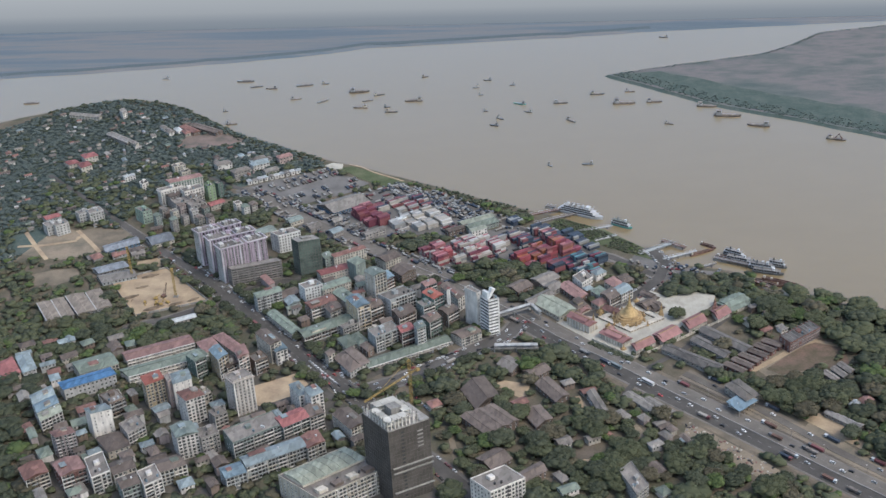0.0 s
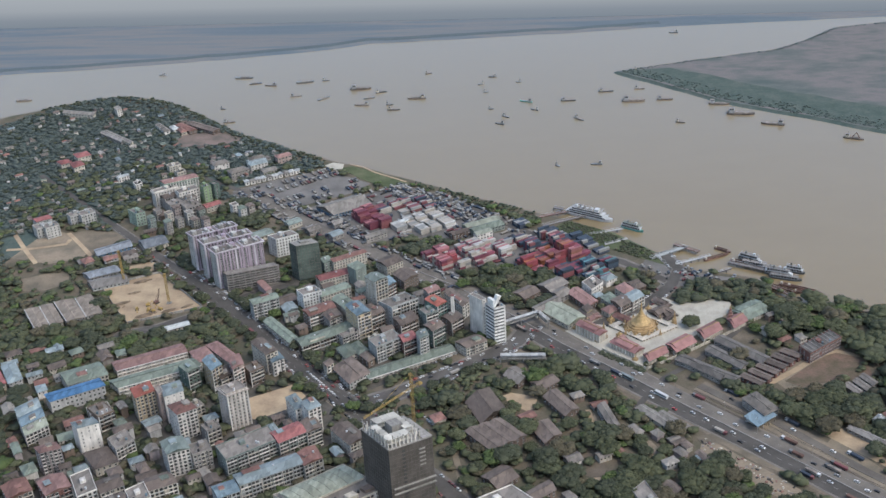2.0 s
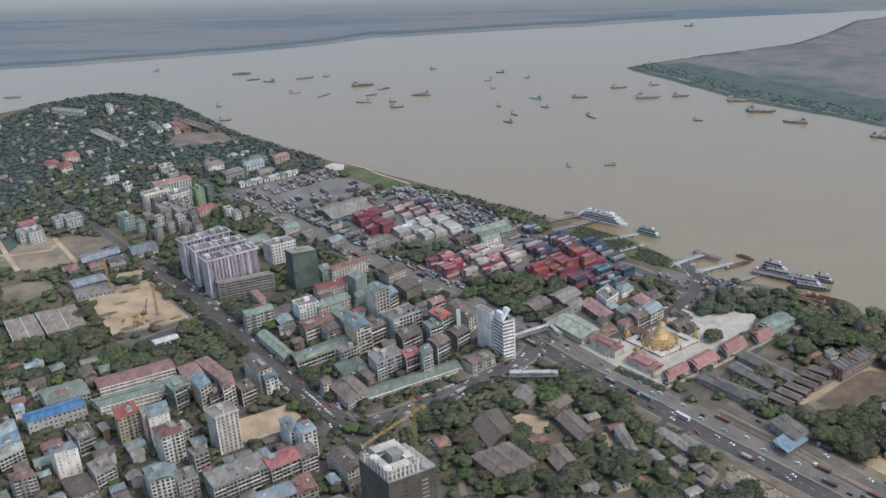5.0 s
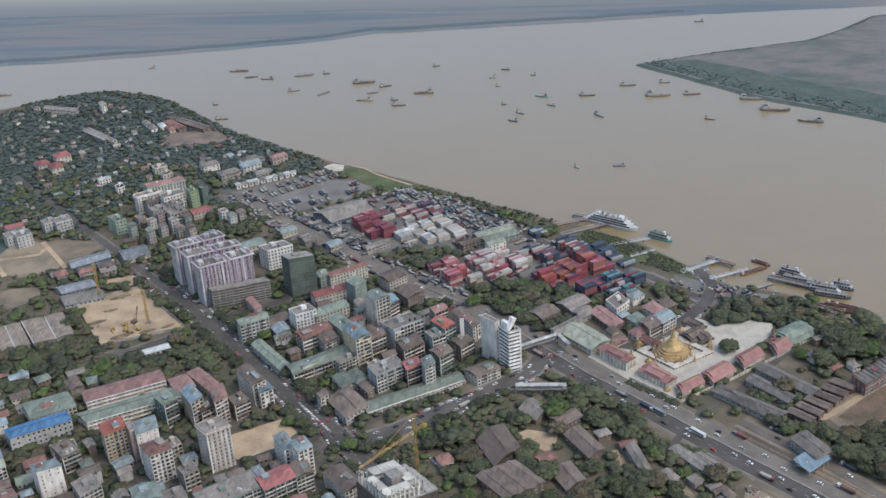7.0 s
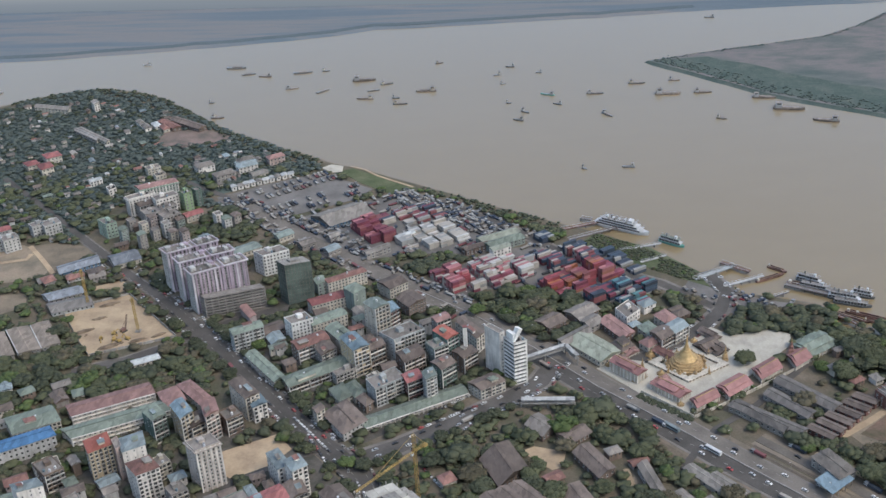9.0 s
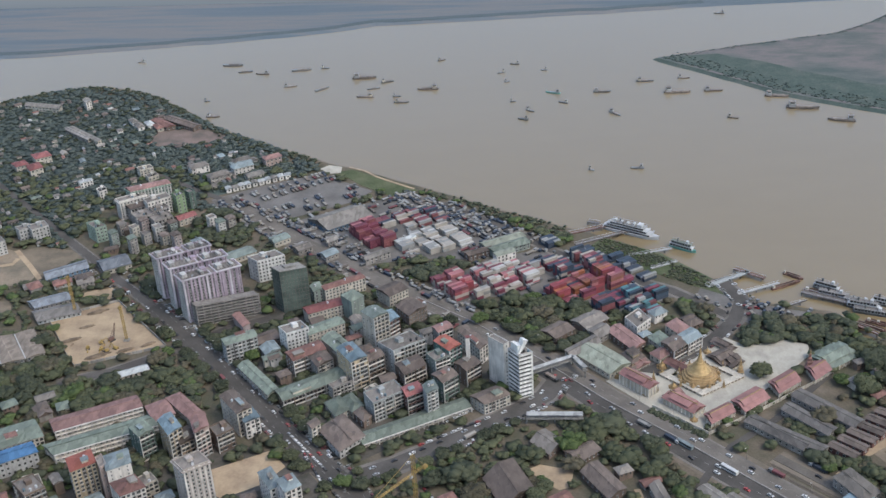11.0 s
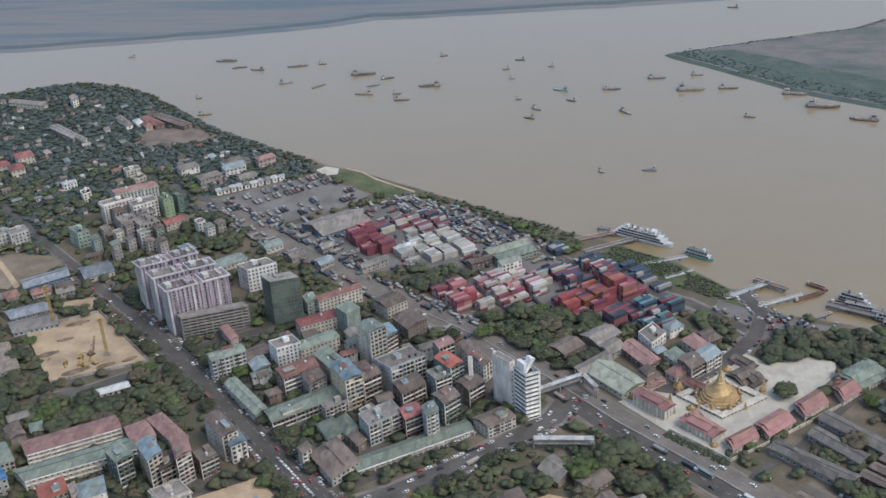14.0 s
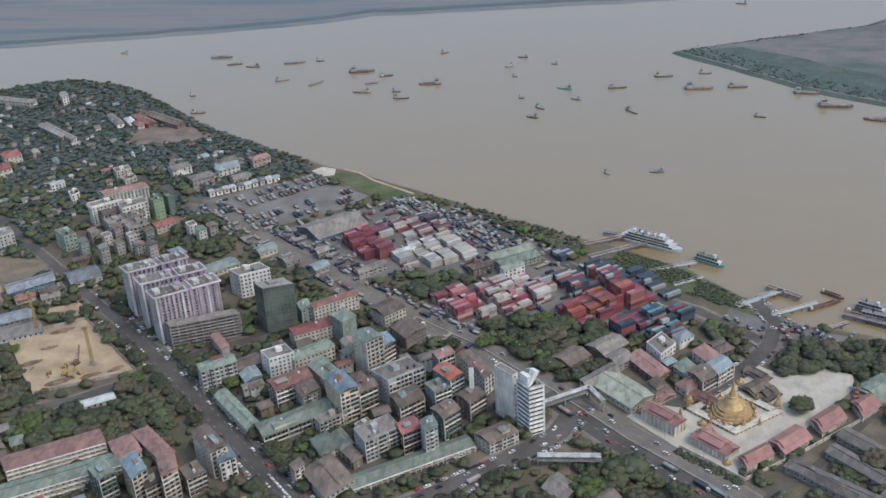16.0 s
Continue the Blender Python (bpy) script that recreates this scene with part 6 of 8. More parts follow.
def tree(x, y, r, kind, rnd):
    """One tree: trunk with limbs, and its crown."""
    e = thing("tree", x, y, TREE_LABEL[kind], "tree", "trees", turn=rnd.uniform(0, 360))
    t = new("trunk", rnd.choice(TRUNKS))
    t.parent = e
    t.scale = (r / 4.5, r / 4.5, r / 4.0)
    c = new("crown", CROWNS[kind, rnd.randrange(5)])
    c.parent = e
    c.location, c.scale = (0, 0, r * 0.35), (r * 1.32, r * 1.32, r * rnd.uniform(0.8, 1.05))
    TREES[0] += 1


ZONES = []


def grove(density, small, large, leaf, outline):
    """A stretch of ground where trees stand close: how dense, their sizes, the leaf and the outline."""
    ZONES.append((density, small, large, leaf, outline))


grove(0.95, 4.2, 7, "leaf", [(7, 1015), (22, 1033), (73, 1046), (97, 1037), (108, 1019), (87, 999), (61, 972), (50, 982), (29, 993)])
grove(0.9, 3.4, 5.5, "leaf_dark", [(-77, 1064), (-26, 1096), (7, 1117), (12, 1084), (-23, 1054), (-55, 1045)])
grove(1, 3.4, 5.6, "leaf_dark", [(207, 993), (227, 1015), (246, 1008), (245, 983), (234, 968), (209, 978)])
grove(0.95, 3.5, 7, "leaf_dark", [(169, 1017), (196, 1037), (200, 1004), (180, 987), (168, 995)])
grove(1.0, 4.2, 9, "leaf", [(280, 969), (318, 989), (393, 959), (421, 935), (400, 857), (342, 890), (331, 917), (303, 931), (262, 908), (245, 921)])
grove(0.95, 4.2, 9, "leaf", [(277, 852), (311, 853), (343, 857), (380, 882), (402, 849), (369, 728), (319, 766), (295, 784), (267, 825)])
grove(0.72, 3.6, 8.5, "leaf", [(-3, 822), (59, 863), (115, 889), (163, 831), (199, 793), (250, 738), (283, 702), (279, 684), (27, 677), (19, 748), (13, 799)])
grove(0.95, 3.6, 7.5, "leaf", [(-353, 939), (-304, 955), (-277, 943), (-207, 956), (-180, 917), (-201, 901), (-269, 885), (-325, 871)])
grove(1, 3.6, 7.2, "leaf", [(-329, 999), (-314, 1004), (-281, 956), (-279, 943), (-315, 947)])
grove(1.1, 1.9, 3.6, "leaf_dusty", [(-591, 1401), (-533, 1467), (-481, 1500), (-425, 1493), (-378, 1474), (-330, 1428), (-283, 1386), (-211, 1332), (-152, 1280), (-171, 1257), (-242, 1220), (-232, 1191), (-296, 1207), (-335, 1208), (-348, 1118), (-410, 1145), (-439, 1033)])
grove(0.95, 3.6, 8, "leaf_dark", [(-425, 896), (-337, 860), (-303, 818), (-323, 810), (-306, 763), (-269, 715), (-256, 670), (-323, 668)])
grove(0.6, 2, 3.2, "leaf_dark", [(-142, 1277), (-109, 1267), (-40, 1225), (61, 1161), (88, 1139), (79, 1126), (50, 1150), (-45, 1208), (-106, 1251)])
grove(0.7, 2.5, 4.5, "leaf_dark", [(-259, 1081), (-229, 1036), (-198, 1003), (-170, 994), (-176, 980), (-206, 986), (-262, 1065)])
grove(0.6, 2.5, 4, "leaf", [(-129, 1064), (-127, 1095), (-82, 1064), (-110, 1055)])
grove(0.7, 2.5, 4, "leaf", [(-399, 935), (-408, 999), (-302, 936), (-275, 950), (-177, 935), (-158, 898), (-259, 897), (-337, 860), (-368, 860)])
grove(0.45, 2.5, 4.5, "leaf", [(-127, 902), (-94, 910), (-84, 880), (-107, 887)])
grove(0.6, 2.5, 4.5, "leaf", [(-49, 834), (-29, 860), (18, 889), (20, 882), (-27, 846), (-48, 827)])
grove(0.5, 2.5, 4.5, "leaf", [(-297, 804), (-275, 811), (-255, 824), (-190, 770), (-183, 748), (-273, 746)])
grove(0.5, 2.5, 4, "leaf", [(110, 1035), (138, 1017), (150, 999), (118, 995), (96, 1012)])
grove(0.6, 3, 5, "leaf_dark", [(48, 970), (60, 1009), (110, 995), (114, 974), (75, 957)])
grove(0.8, 3.4, 7, "leaf", [(201, 898), (230, 917), (265, 864), (281, 824), (264, 825), (227, 848)])
grove(0.9, 2.8, 4.6, "leaf_dark", [(255, 1020), (290, 1017), (283, 983), (252, 971), (243, 999)])
grove(0.35, 2.0, 4, "leaf_dark", [(-186, 981), (-100, 1055), (2, 982), (33, 918), (-51, 847), (-125, 873)])
grove(0.24, 2.4, 4.8, "leaf", [(-317, 860), (-57, 880), (-25, 813), (-30, 687), (-248, 670)])
grove(0.5, 2.5, 4, "leaf", [(-323, 1141), (-312, 1176), (-209, 1140), (-188, 1096), (-264, 1107), (-278, 1086)])
grove(0.45, 2.5, 4, "leaf", [(-360, 1066), (-302, 1075), (-279, 1036), (-295, 1027), (-333, 1036), (-364, 1036)])
grove(1.1, .8, 1.5, "leaf_dark", [(107, 1120), (123, 1126), (162, 1103), (160, 1093), (134, 1094), (110, 1110)])
grove(1.1, .8, 1.5, "leaf", [(155, 1078), (174, 1082), (195, 1068), (197, 1060), (177, 1063)])
grove(1.1, .8, 1.6, "leaf_dark", [(197, 1054), (212, 1061), (223, 1043), (218, 1036), (202, 1043)])
grove(.75, .7, 1.3, "leaf", [(101, 1122), (113, 1138), (156, 1113), (163, 1100), (150, 1090), (136, 1094)])
grove(.75, .7, 1.3, "leaf_dark", [(164, 1100), (178, 1088), (197, 1068), (202, 1049), (185, 1060), (163, 1076)])
grove(0.9, 3, 5.5, "leaf_dark", [(-249, 1152), (-221, 1210), (-187, 1180), (-193, 1136), (-221, 1126)])
grove(.40, 2.4, 4.6, "leaf", [(-299, 639), (335, 641), (417, 792), (383, 945), (249, 1027), (76, 1146), (-151, 1273), (-448, 1294), (-490, 1017)])
TEMPLE_SIDE = [(203, 897), (248, 932), (276, 958), (292, 947), (262, 918), (214, 886)]
RIVERWALK = [(-152, 1300), (-135, 1268), (-50, 1224), (-42, 1236), (-100, 1275)]
WHARF = [(78, 1118), (92, 1150), (150, 1150), (240, 1060), (222, 1040), (188, 1046), (160, 1056), (100, 1086)]
TINY = [crown_arrays(90 + k, 2, 4) for k in range(6)]
LIGHT = [crown_arrays(70 + k, 5, 3) for k in range(6)]
SMALL = [crown_arrays(170 + k, 4, 1) for k in range(6)]
for zi, (dens, r0, r1, kind, poly) in enumerate(ZONES):
    rnd = random.Random(100 + zi)
    rng = np.random.RandomState(100 + zi)
    xs, ys = [p[0] for p in poly], [p[1] for p in poly]
    vs, fs, tv, tf, n, tn = {}, {}, [], [], {}, 0
    step = (r0 + r1) * 0.78
    y = min(ys)
    while y < max(ys):
        x = min(xs)
        while x < max(xs):
            px_, py_ = x + rnd.uniform(-.5, .5) * step, y + rnd.uniform(-.5, .5) * step
            x += step
            keep = dens + 0.35 * noise.noise((px_ * 0.02, py_ * 0.02, zi))
            if rnd.random() > keep or not inside(px_, py_, poly) or taken(px_, py_) or (r1 > 1.7 and (inside(px_, py_, WHARF) or inside(px_, py_, RIVERWALK) or inside(px_, py_, TEMPLE_SIDE))):
                continue
            r = r0 * .75 + (r1 - r0 * .75) * rnd.random() ** 1.2
            k = kind
            q = rnd.random()
            if py_ > 1150:
                q = .05 + q * .95 if q > .07 else .95
            if q < (.13 if px_ > 0 and py_ < 960 else .10):
                k = "leaf_dry"
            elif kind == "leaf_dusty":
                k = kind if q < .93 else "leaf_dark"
            elif q < .20:
                k = "leaf_bright"
            elif q < (.45 if kind != "leaf_dark" else .93):
                k = "leaf_dark"
            if TREES[0] < 165 and -60 < px_ < 330 and 700 < py_ < 965 and r > 2.9:
                tree(px_, py_, r, k, rnd)
                continue
            v, f = (SMALL if kind == "leaf_dusty" or r1 < 1.7 else LIGHT if zi == len(ZONES) - 1 or py_ > 1130 else MID if r1 > 6.9 else COARSE)[rng.randint(6)]
            a = rng.uniform(0, 6.28)
            ca, sa = math.cos(a), math.sin(a)
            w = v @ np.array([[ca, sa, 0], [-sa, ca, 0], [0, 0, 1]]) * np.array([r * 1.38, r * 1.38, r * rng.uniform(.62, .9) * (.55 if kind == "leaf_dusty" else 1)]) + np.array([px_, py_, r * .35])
            vs.setdefault(k, []).append(w)
            fs.setdefault(k, []).append(f + n.get(k, 0))
            n[k] = n.get(k, 0) + len(w)
            h = r * .9
            tv.append(np.array([[px_ - .2, py_ - .2, -.3], [px_ + .2, py_ - .2, -.3], [px_, py_ + .25, -.3], [px_, py_, h]]))
            tf.append(np.array([[0, 1, 3], [1, 2, 3], [2, 0, 3]]) + tn)
            tn += 4
        y += step
    if not vs:
        continue
    wood = tagged(new("woods"), "mixed green trees standing close together", "trees", kind="stuff")
    for k in vs:
        o = new("crowns", mesh_from("crowns", np.concatenate(vs[k]), np.concatenate(fs[k]), k))
        o.parent = wood
        o["kind"] = "stuff"
    o = new("trunks", mesh_from("trunks", np.concatenate(tv), np.concatenate(tf), "bark"))
    o.parent = wood
    o["kind"] = "stuff"

for k, (x, y) in enumerate([(145, 765), (151, 725), (-55, 820), (-1, 830), (266, 933), (281, 926), (-208, 962), (-144, 958), (18, 1009), (208, 752), (55, 1038)]):
    tree(x, y, 4.2 + (k % 3) * .5, "leaf_bright", random.Random(k))
tree(213.7, 941.8, 6.0, "leaf", random.Random(5))

# street trees beside the avenue and the port road
rnd = random.Random(8)
for pts, off in ((AVENUE, 11.5), (AVENUE, -11.5), (STRAND[6:], -12.0), (STRAND[6:], 12.5), (CROSS, 11.0)):
    for (x0, y0), (x1, y1) in zip(pts, pts[1:]):
        l = math.hypot(x1 - x0, y1 - y0)
        for k in range(int(l / 8)):
            t = (k + rnd.random()) * 8 / l
            x, y = x0 + (x1 - x0) * t + (y1 - y0) / l * off, y0 + (y1 - y0) * t - (x1 - x0) / l * off
            if rnd.random() < (.3 if pts[0] == STRAND[6] else .7) and 700 < y < 1060 and not any(p0 <= x <= p1 and q0 <= y <= q1 and inside(x, y, f) for p0, p1, q0, q1, f in BOXES):
                tree(x, y, rnd.uniform(2.8, 5.0), rnd.choice(["leaf", "leaf_dark", "leaf_dark"]), rnd)

# shrubs in front of the temple wall
bv, bf, bn = [], [], 0
rng = np.random.RandomState(12)
tw = [(138.9, 903.8), (172.9, 875.3), (203.4, 896.9), (247.8, 932.3), (272.9, 955.1)][:2]
for k in range(150):
    t, o = rng.uniform(), rng.uniform(1.2, 5.6)
    dx, dy = tw[1][0] - tw[0][0], tw[1][1] - tw[0][1]
    l = math.hypot(dx, dy)
    v, f = LIGHT[rng.randint(6)]
    s = rng.uniform(1.0, 1.9)
    bv.append(v * s + np.array([tw[0][0] + dx * t + dy / l * -o * -1, tw[0][1] + dy * t - dx / l * -o * -1, -.2]))
    bf.append(f + bn)
    bn += len(v)
tagged(new("shrubs", mesh_from("shrubs", np.concatenate(bv), np.concatenate(bf), "leaf_dark")), "dark green clipped shrubs along the temple wall", "shrubs", kind="stuff")

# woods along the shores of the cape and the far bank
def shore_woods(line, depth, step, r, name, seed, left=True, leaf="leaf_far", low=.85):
    rng = np.random.RandomState(seed)
    vs, fs, n = [], [], 0
    for (x0, y0), (x1, y1) in zip(line, line[1:]):
        l = math.hypot(x1 - x0, y1 - y0)
        nx, ny = (-(y1 - y0) / l, (x1 - x0) / l) if left else ((y1 - y0) / l, -(x1 - x0) / l)
        for k in range(int(l / step * max(1, depth / step) * 0.7)):
            t, d = rng.uniform(), rng.uniform() ** 1.4 * depth + 2
            if rng.uniform() < .25 * d / depth:
                continue
            v, f = TINY[rng.randint(6)]
            s = r * rng.uniform(.6, 1.2)
            w = v * np.array([s * 1.6, s * 1.6, s * low]) + np.array([x0 + (x1 - x0) * t + nx * d, y0 + (y1 - y0) * t + ny * d, .2])
            vs.append(w)
            fs.append(f + n)
            n += len(w)
    o = new(name, mesh_from(name, np.concatenate(vs), np.concatenate(fs), leaf))
    tagged(o, "low belt of dull green trees on the shore", "trees", kind="stuff")


# cape shore leaves, with distance haze mixed into the green
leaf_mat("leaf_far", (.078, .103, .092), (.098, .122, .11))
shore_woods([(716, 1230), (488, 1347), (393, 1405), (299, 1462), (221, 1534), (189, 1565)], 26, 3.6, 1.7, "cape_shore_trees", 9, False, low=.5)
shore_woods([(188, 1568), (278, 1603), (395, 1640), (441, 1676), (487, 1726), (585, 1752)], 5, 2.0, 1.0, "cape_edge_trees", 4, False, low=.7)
shore_woods(NEAR_SHORE[16:19], 7, 2.6, 2.0, "bank_trees", 6, True, "leaf_dark")
shore_woods(NEAR_SHORE[20:29], 9, 2.6, 2.2, "bank_trees", 7, True, "leaf_dark")


# ---- shipping containers ----
CCOL = dict(red=(.225, .058, .068), orange=(.30, .115, .062), crimson=(.20, .062, .088), blue=(.052, .076, .108), navy=(.042, .054, .075), teal=(.09, .19, .21),
            maroon=(.16, .062, .065), rose=(.30, .13, .135), rust=(.22, .10, .07), white=(.39, .38, .36), pale=(.32, .295, .26), grey=(.28, .28, .27))
CMESH = {}
for k, c in CCOL.items():
    mat("steel_" + k, c, 0.6, 0.11, 0.15, 1.6, rand=0.28)
    for size, length in ((40, 12.1), (20, 6.0)):
        bm = bmesh.new()
        n = int(length / 1.1)
        line = [(0, -.06)]
        for i in range(n):
            x = .3 + i * (length - .6) / n
            w = (length - .6) / n
            line += [(x, -.06), (x + w * .12, 0), (x + w * .5, 0), (x + w * .62, -.06)]
        line += [(length, -.06), (length, 2.44), (0, 2.44)]
        lo = [bm.verts.new((x, y, .02)) for x, y in line]
        hi = [bm.verts.new((x, y, 2.56)) for x, y in line]
        for i in range(len(line)):
            bm.faces.new((lo[i - 1], lo[i], hi[i], hi[i - 1]))
        bm.faces.new(hi)
        bm.faces.new(lo[::-1])
        me = bpy.data.meshes.new("shipping_container")
        bm.to_mesh(me)
        bm.free()
        me.materials.append(MATS["steel_" + k])
        CMESH[k, size] = me
CZONES = []


def stacks(colours, low, high, outline):
    """A block of stacked containers: colours, fewest and most layers, the outline."""
    CZONES.append((colours, low, high, outline))


stacks("red red rose orange crimson rust maroon crimson navy", 2, 5, [(64, 1046), (75, 1067), (123, 1083), (130, 1065), (104, 1047), (94, 1032), (87, 1029)])
stacks("blue navy blue teal maroon navy crimson grey", 2, 4, [(103, 1023), (106, 1042), (135, 1061), (155, 1037), (151, 1019), (128, 1015)])
stacks("white pale pale grey rose crimson", 1, 4, [(1, 1076), (9, 1083), (54, 1092), (58, 1063), (24, 1042), (5, 1045)])
stacks("maroon crimson pale red rose", 1, 4, [(-24, 1065), (-12, 1079), (2, 1075), (6, 1042), (-11, 1035)])
stacks("maroon crimson navy pale rose blue", 1, 4, [(50, 1099), (91, 1107), (111, 1088), (75, 1071), (54, 1077)])
stacks("navy blue navy grey", 1, 2, [(60, 1132), (68, 1138), (128, 1100), (168, 1070), (162, 1060), (121, 1086)])
stacks("maroon crimson maroon crimson rose", 2, 4, [(-108, 1153), (-91, 1165), (-58, 1135), (-63, 1119), (-102, 1136)])
stacks("white pale pale grey grey", 1, 2, [(-59, 1143), (-19, 1161), (2, 1125), (-31, 1110), (-55, 1117)])
stacks("maroon pale grey crimson navy", 1, 2, [(-92, 1173), (-39, 1190), (-22, 1171), (-60, 1152)])
UC, VC = Vector((math.cos(radians(35.6)), math.sin(radians(35.6)), 0)), Vector((math.cos(radians(128)), math.sin(radians(128)), 0))
made = 0
cv_, cf_, cn_ = {}, {}, {}
for ci, (cols, lo, hi, poly) in enumerate(CZONES):
    cols = cols.split()
    rnd = random.Random(900 + ci)
    xs, ys = [p[0] for p in poly], [p[1] for p in poly]
    cx, cy = sum(xs) / len(xs), sum(ys) / len(ys)
    for i in range(-8, 9):
        hcol = rnd.randint(lo, hi)
        for j in range(-26, 27):
            o = Vector((cx, cy, 0)) + UC * (i * 13.0 + (3 if i % 2 else 0)) + VC * (j * 2.7 + (j // 7) * 5.0)
            m = o + UC * 6 + VC * 1.2
            if not inside(m.x, m.y, poly):
                continue
            if j % 2 == 0:
                hcol = max(lo, min(hi, hcol + rnd.choice([-2, -1, 0, 1, 1])))
            col = rnd.choice(cols)
            short = rnd.random() < .85
            for s in range(hcol):
                for half in ((0, 6.15) if short else (0,)):
                    k = col if rnd.random() < .5 else rnd.choice(cols)
                    me = CMESH[k, 20 if short else 40]
                    mt = Matrix.Translation(o + UC * half + Vector((0, 0, .24 + s * 2.6))) @ pose(0, 0, 0, 0, 0, 35.6 + rnd.uniform(-.6, .6))
                    top = s >= hcol - 2
                    if made < 320 and top and (ci < 2 or rnd.random() < .4):
                        made += 1
                        ob = new("shipping_container", me)
                        ob.matrix_basis = mt
                        tagged(ob, "%s corrugated steel shipping container in a stack" % {"pale": "pale beige"}.get(k, k), "container", "container stacks")
                    else:
                        v = np.array([[*(mt @ q.co)] for q in me.vertices])
                        cv_.setdefault(k, []).append(v)
                        n = cn_.get(k, 0)
                        cf_.setdefault(k, []).extend([[a + n for a in p.vertices] for p in me.polygons])
                        cn_[k] = n + len(v)
rest = tagged(new("container_stacks"), "stacked steel shipping containers of many colours", "containers", kind="stuff")
for k in cv_:
    me = bpy.data.meshes.new("containers")
    me.from_pydata(np.concatenate(cv_[k]).tolist(), [], cf_[k])
    me.materials.append(MATS["steel_" + k])
    o = new("containers", me)
    o.parent = rest
    o["kind"] = "stuff"

# ---- temple ----
def lathe(bm, prof, n=28, cx=0, cy=0):
    rings = []
    for r, z in prof:
        rings.append([bm.verts.new((cx + r * math.cos(k * 2 * math.pi / n), cy + r * math.sin(k * 2 * math.pi / n), z)) for k in range(n)])
    for a, b in zip(rings, rings[1:]):
        for k in range(n):
            bm.faces.new((a[k], a[(k + 1) % n], b[(k + 1) % n], b[k]))
    bm.faces.new(rings[0][::-1])
    bm.faces.new(rings[-1])


def stupa(x, y, s, label):
    e = thing("stupa", x, y, label, "pagoda", z=.45)
    w, s = s * 1.03, s * .82
    bm = bmesh.new()
    for i, (r, z) in enumerate(((14.0, 0), (12.8, 2.2), (11.2, 4.2), (9.4, 6.0))):
        pts = []
        for k in range(16):
            a = (k + .5) * 2 * math.pi / 16
            rr = r * (1.0 if k % 4 in (1, 2) else .93)
            pts.append((rr * math.cos(a) * w, rr * math.sin(a) * w))
        lo = [bm.verts.new((p[0], p[1], z * s)) for p in pts]
        hi = [bm.verts.new((p[0] * .96, p[1] * .96, (z + 2.4) * s)) for p in pts]
        for k in range(16):
            bm.faces.new((lo[k], lo[(k + 1) % 16], hi[(k + 1) % 16], hi[k]))
        bm.faces.new(hi)
    part("terrace", bm, "goldpaint", e, "stepped gilded base")
    bm = bmesh.new()
    lathe(bm, [(r * w, z * s) for r, z in ((7.8, 8.2), (7.3, 9.0), (6.0, 9.4), (5.7, 10.4), (4.9, 10.8), (4.6, 12.0), (4.1, 13.4), (3.5, 14.8), (2.9, 16.0), (3.1, 16.4), (2.4, 17.0))])
    part("bell", bm, "gold", e, "polished gilded bell", True)
    bm = bmesh.new()
    prof, z, r = [(2.2, 17.0)], 17.0, 2.2
    for k in range(7):
        prof += [(r, z + .3), (r * .98, z + .9), (r * .84, z + 1.1)]
        z += 1.1
        r *= .84
    prof += [(r * 1.25, z + .8), (r * 1.0, z + 1.8), (r * .55, z + 3.4), (.35, z + 5.6)]
    lathe(bm, [(a * w, b * s) for a, b in prof], 20)
    sp = part("spire", bm, "gold", e, "ringed gilded spire", True)
    bm = bmesh.new()
    cyl(bm, 0, 0, (z + 5.4) * s, (z + 8.4) * s, .3 * s, .05 * s, 6)
    part("finial", bm, "gold", sp)
    for k in range(8):
        a = (k + .5) * math.pi / 4
        bm = bmesh.new()
        lathe(bm, [(rr * w, zz * s) for rr, zz in ((1.5, 0), (1.5, 2.6), (1.1, 3.2), (.8, 4.6), (.35, 5.8), (.08, 7.6))], 10, 13.6 * w * math.cos(a), 13.6 * w * math.sin(a))
        part("shrine", bm, "goldpaint", e, "small gilded corner shrine")
    if w > .6:
        for k in range(24):
            a = (k + .5) * math.pi / 12
            bm = bmesh.new()
            q = Matrix.Rotation(a, 4, "Z")
            for y0, y1, z1 in ((-.95, -.6, 2.9), (.6, .95, 2.9), (-.95, .95, 3.5)):
                z0 = 2.9 if z1 > 3 else 0
                hexa(bm, [q @ Vector(p) for p in ((13.6, y0, z0), (14.6, y0, z0), (14.6, y1, z0), (13.6, y1, z0), (13.6, y0, z1), (14.6, y0, z1), (14.6, y1, z1), (13.6, y1, z1))])
            part("niche", bm, "wall_cream" if k % 2 else "goldpaint", e, "small arched niche at the foot")
    return e


stupa(172.3, 937.6, 1.0, "large gilded temple stupa with a ringed spire on steps")
stupa(140.7, 923.9, .26, "small gilded stupa beside a temple hall")
stupa(148.2, 950.7, .26, "small gilded stupa beside a temple hall")


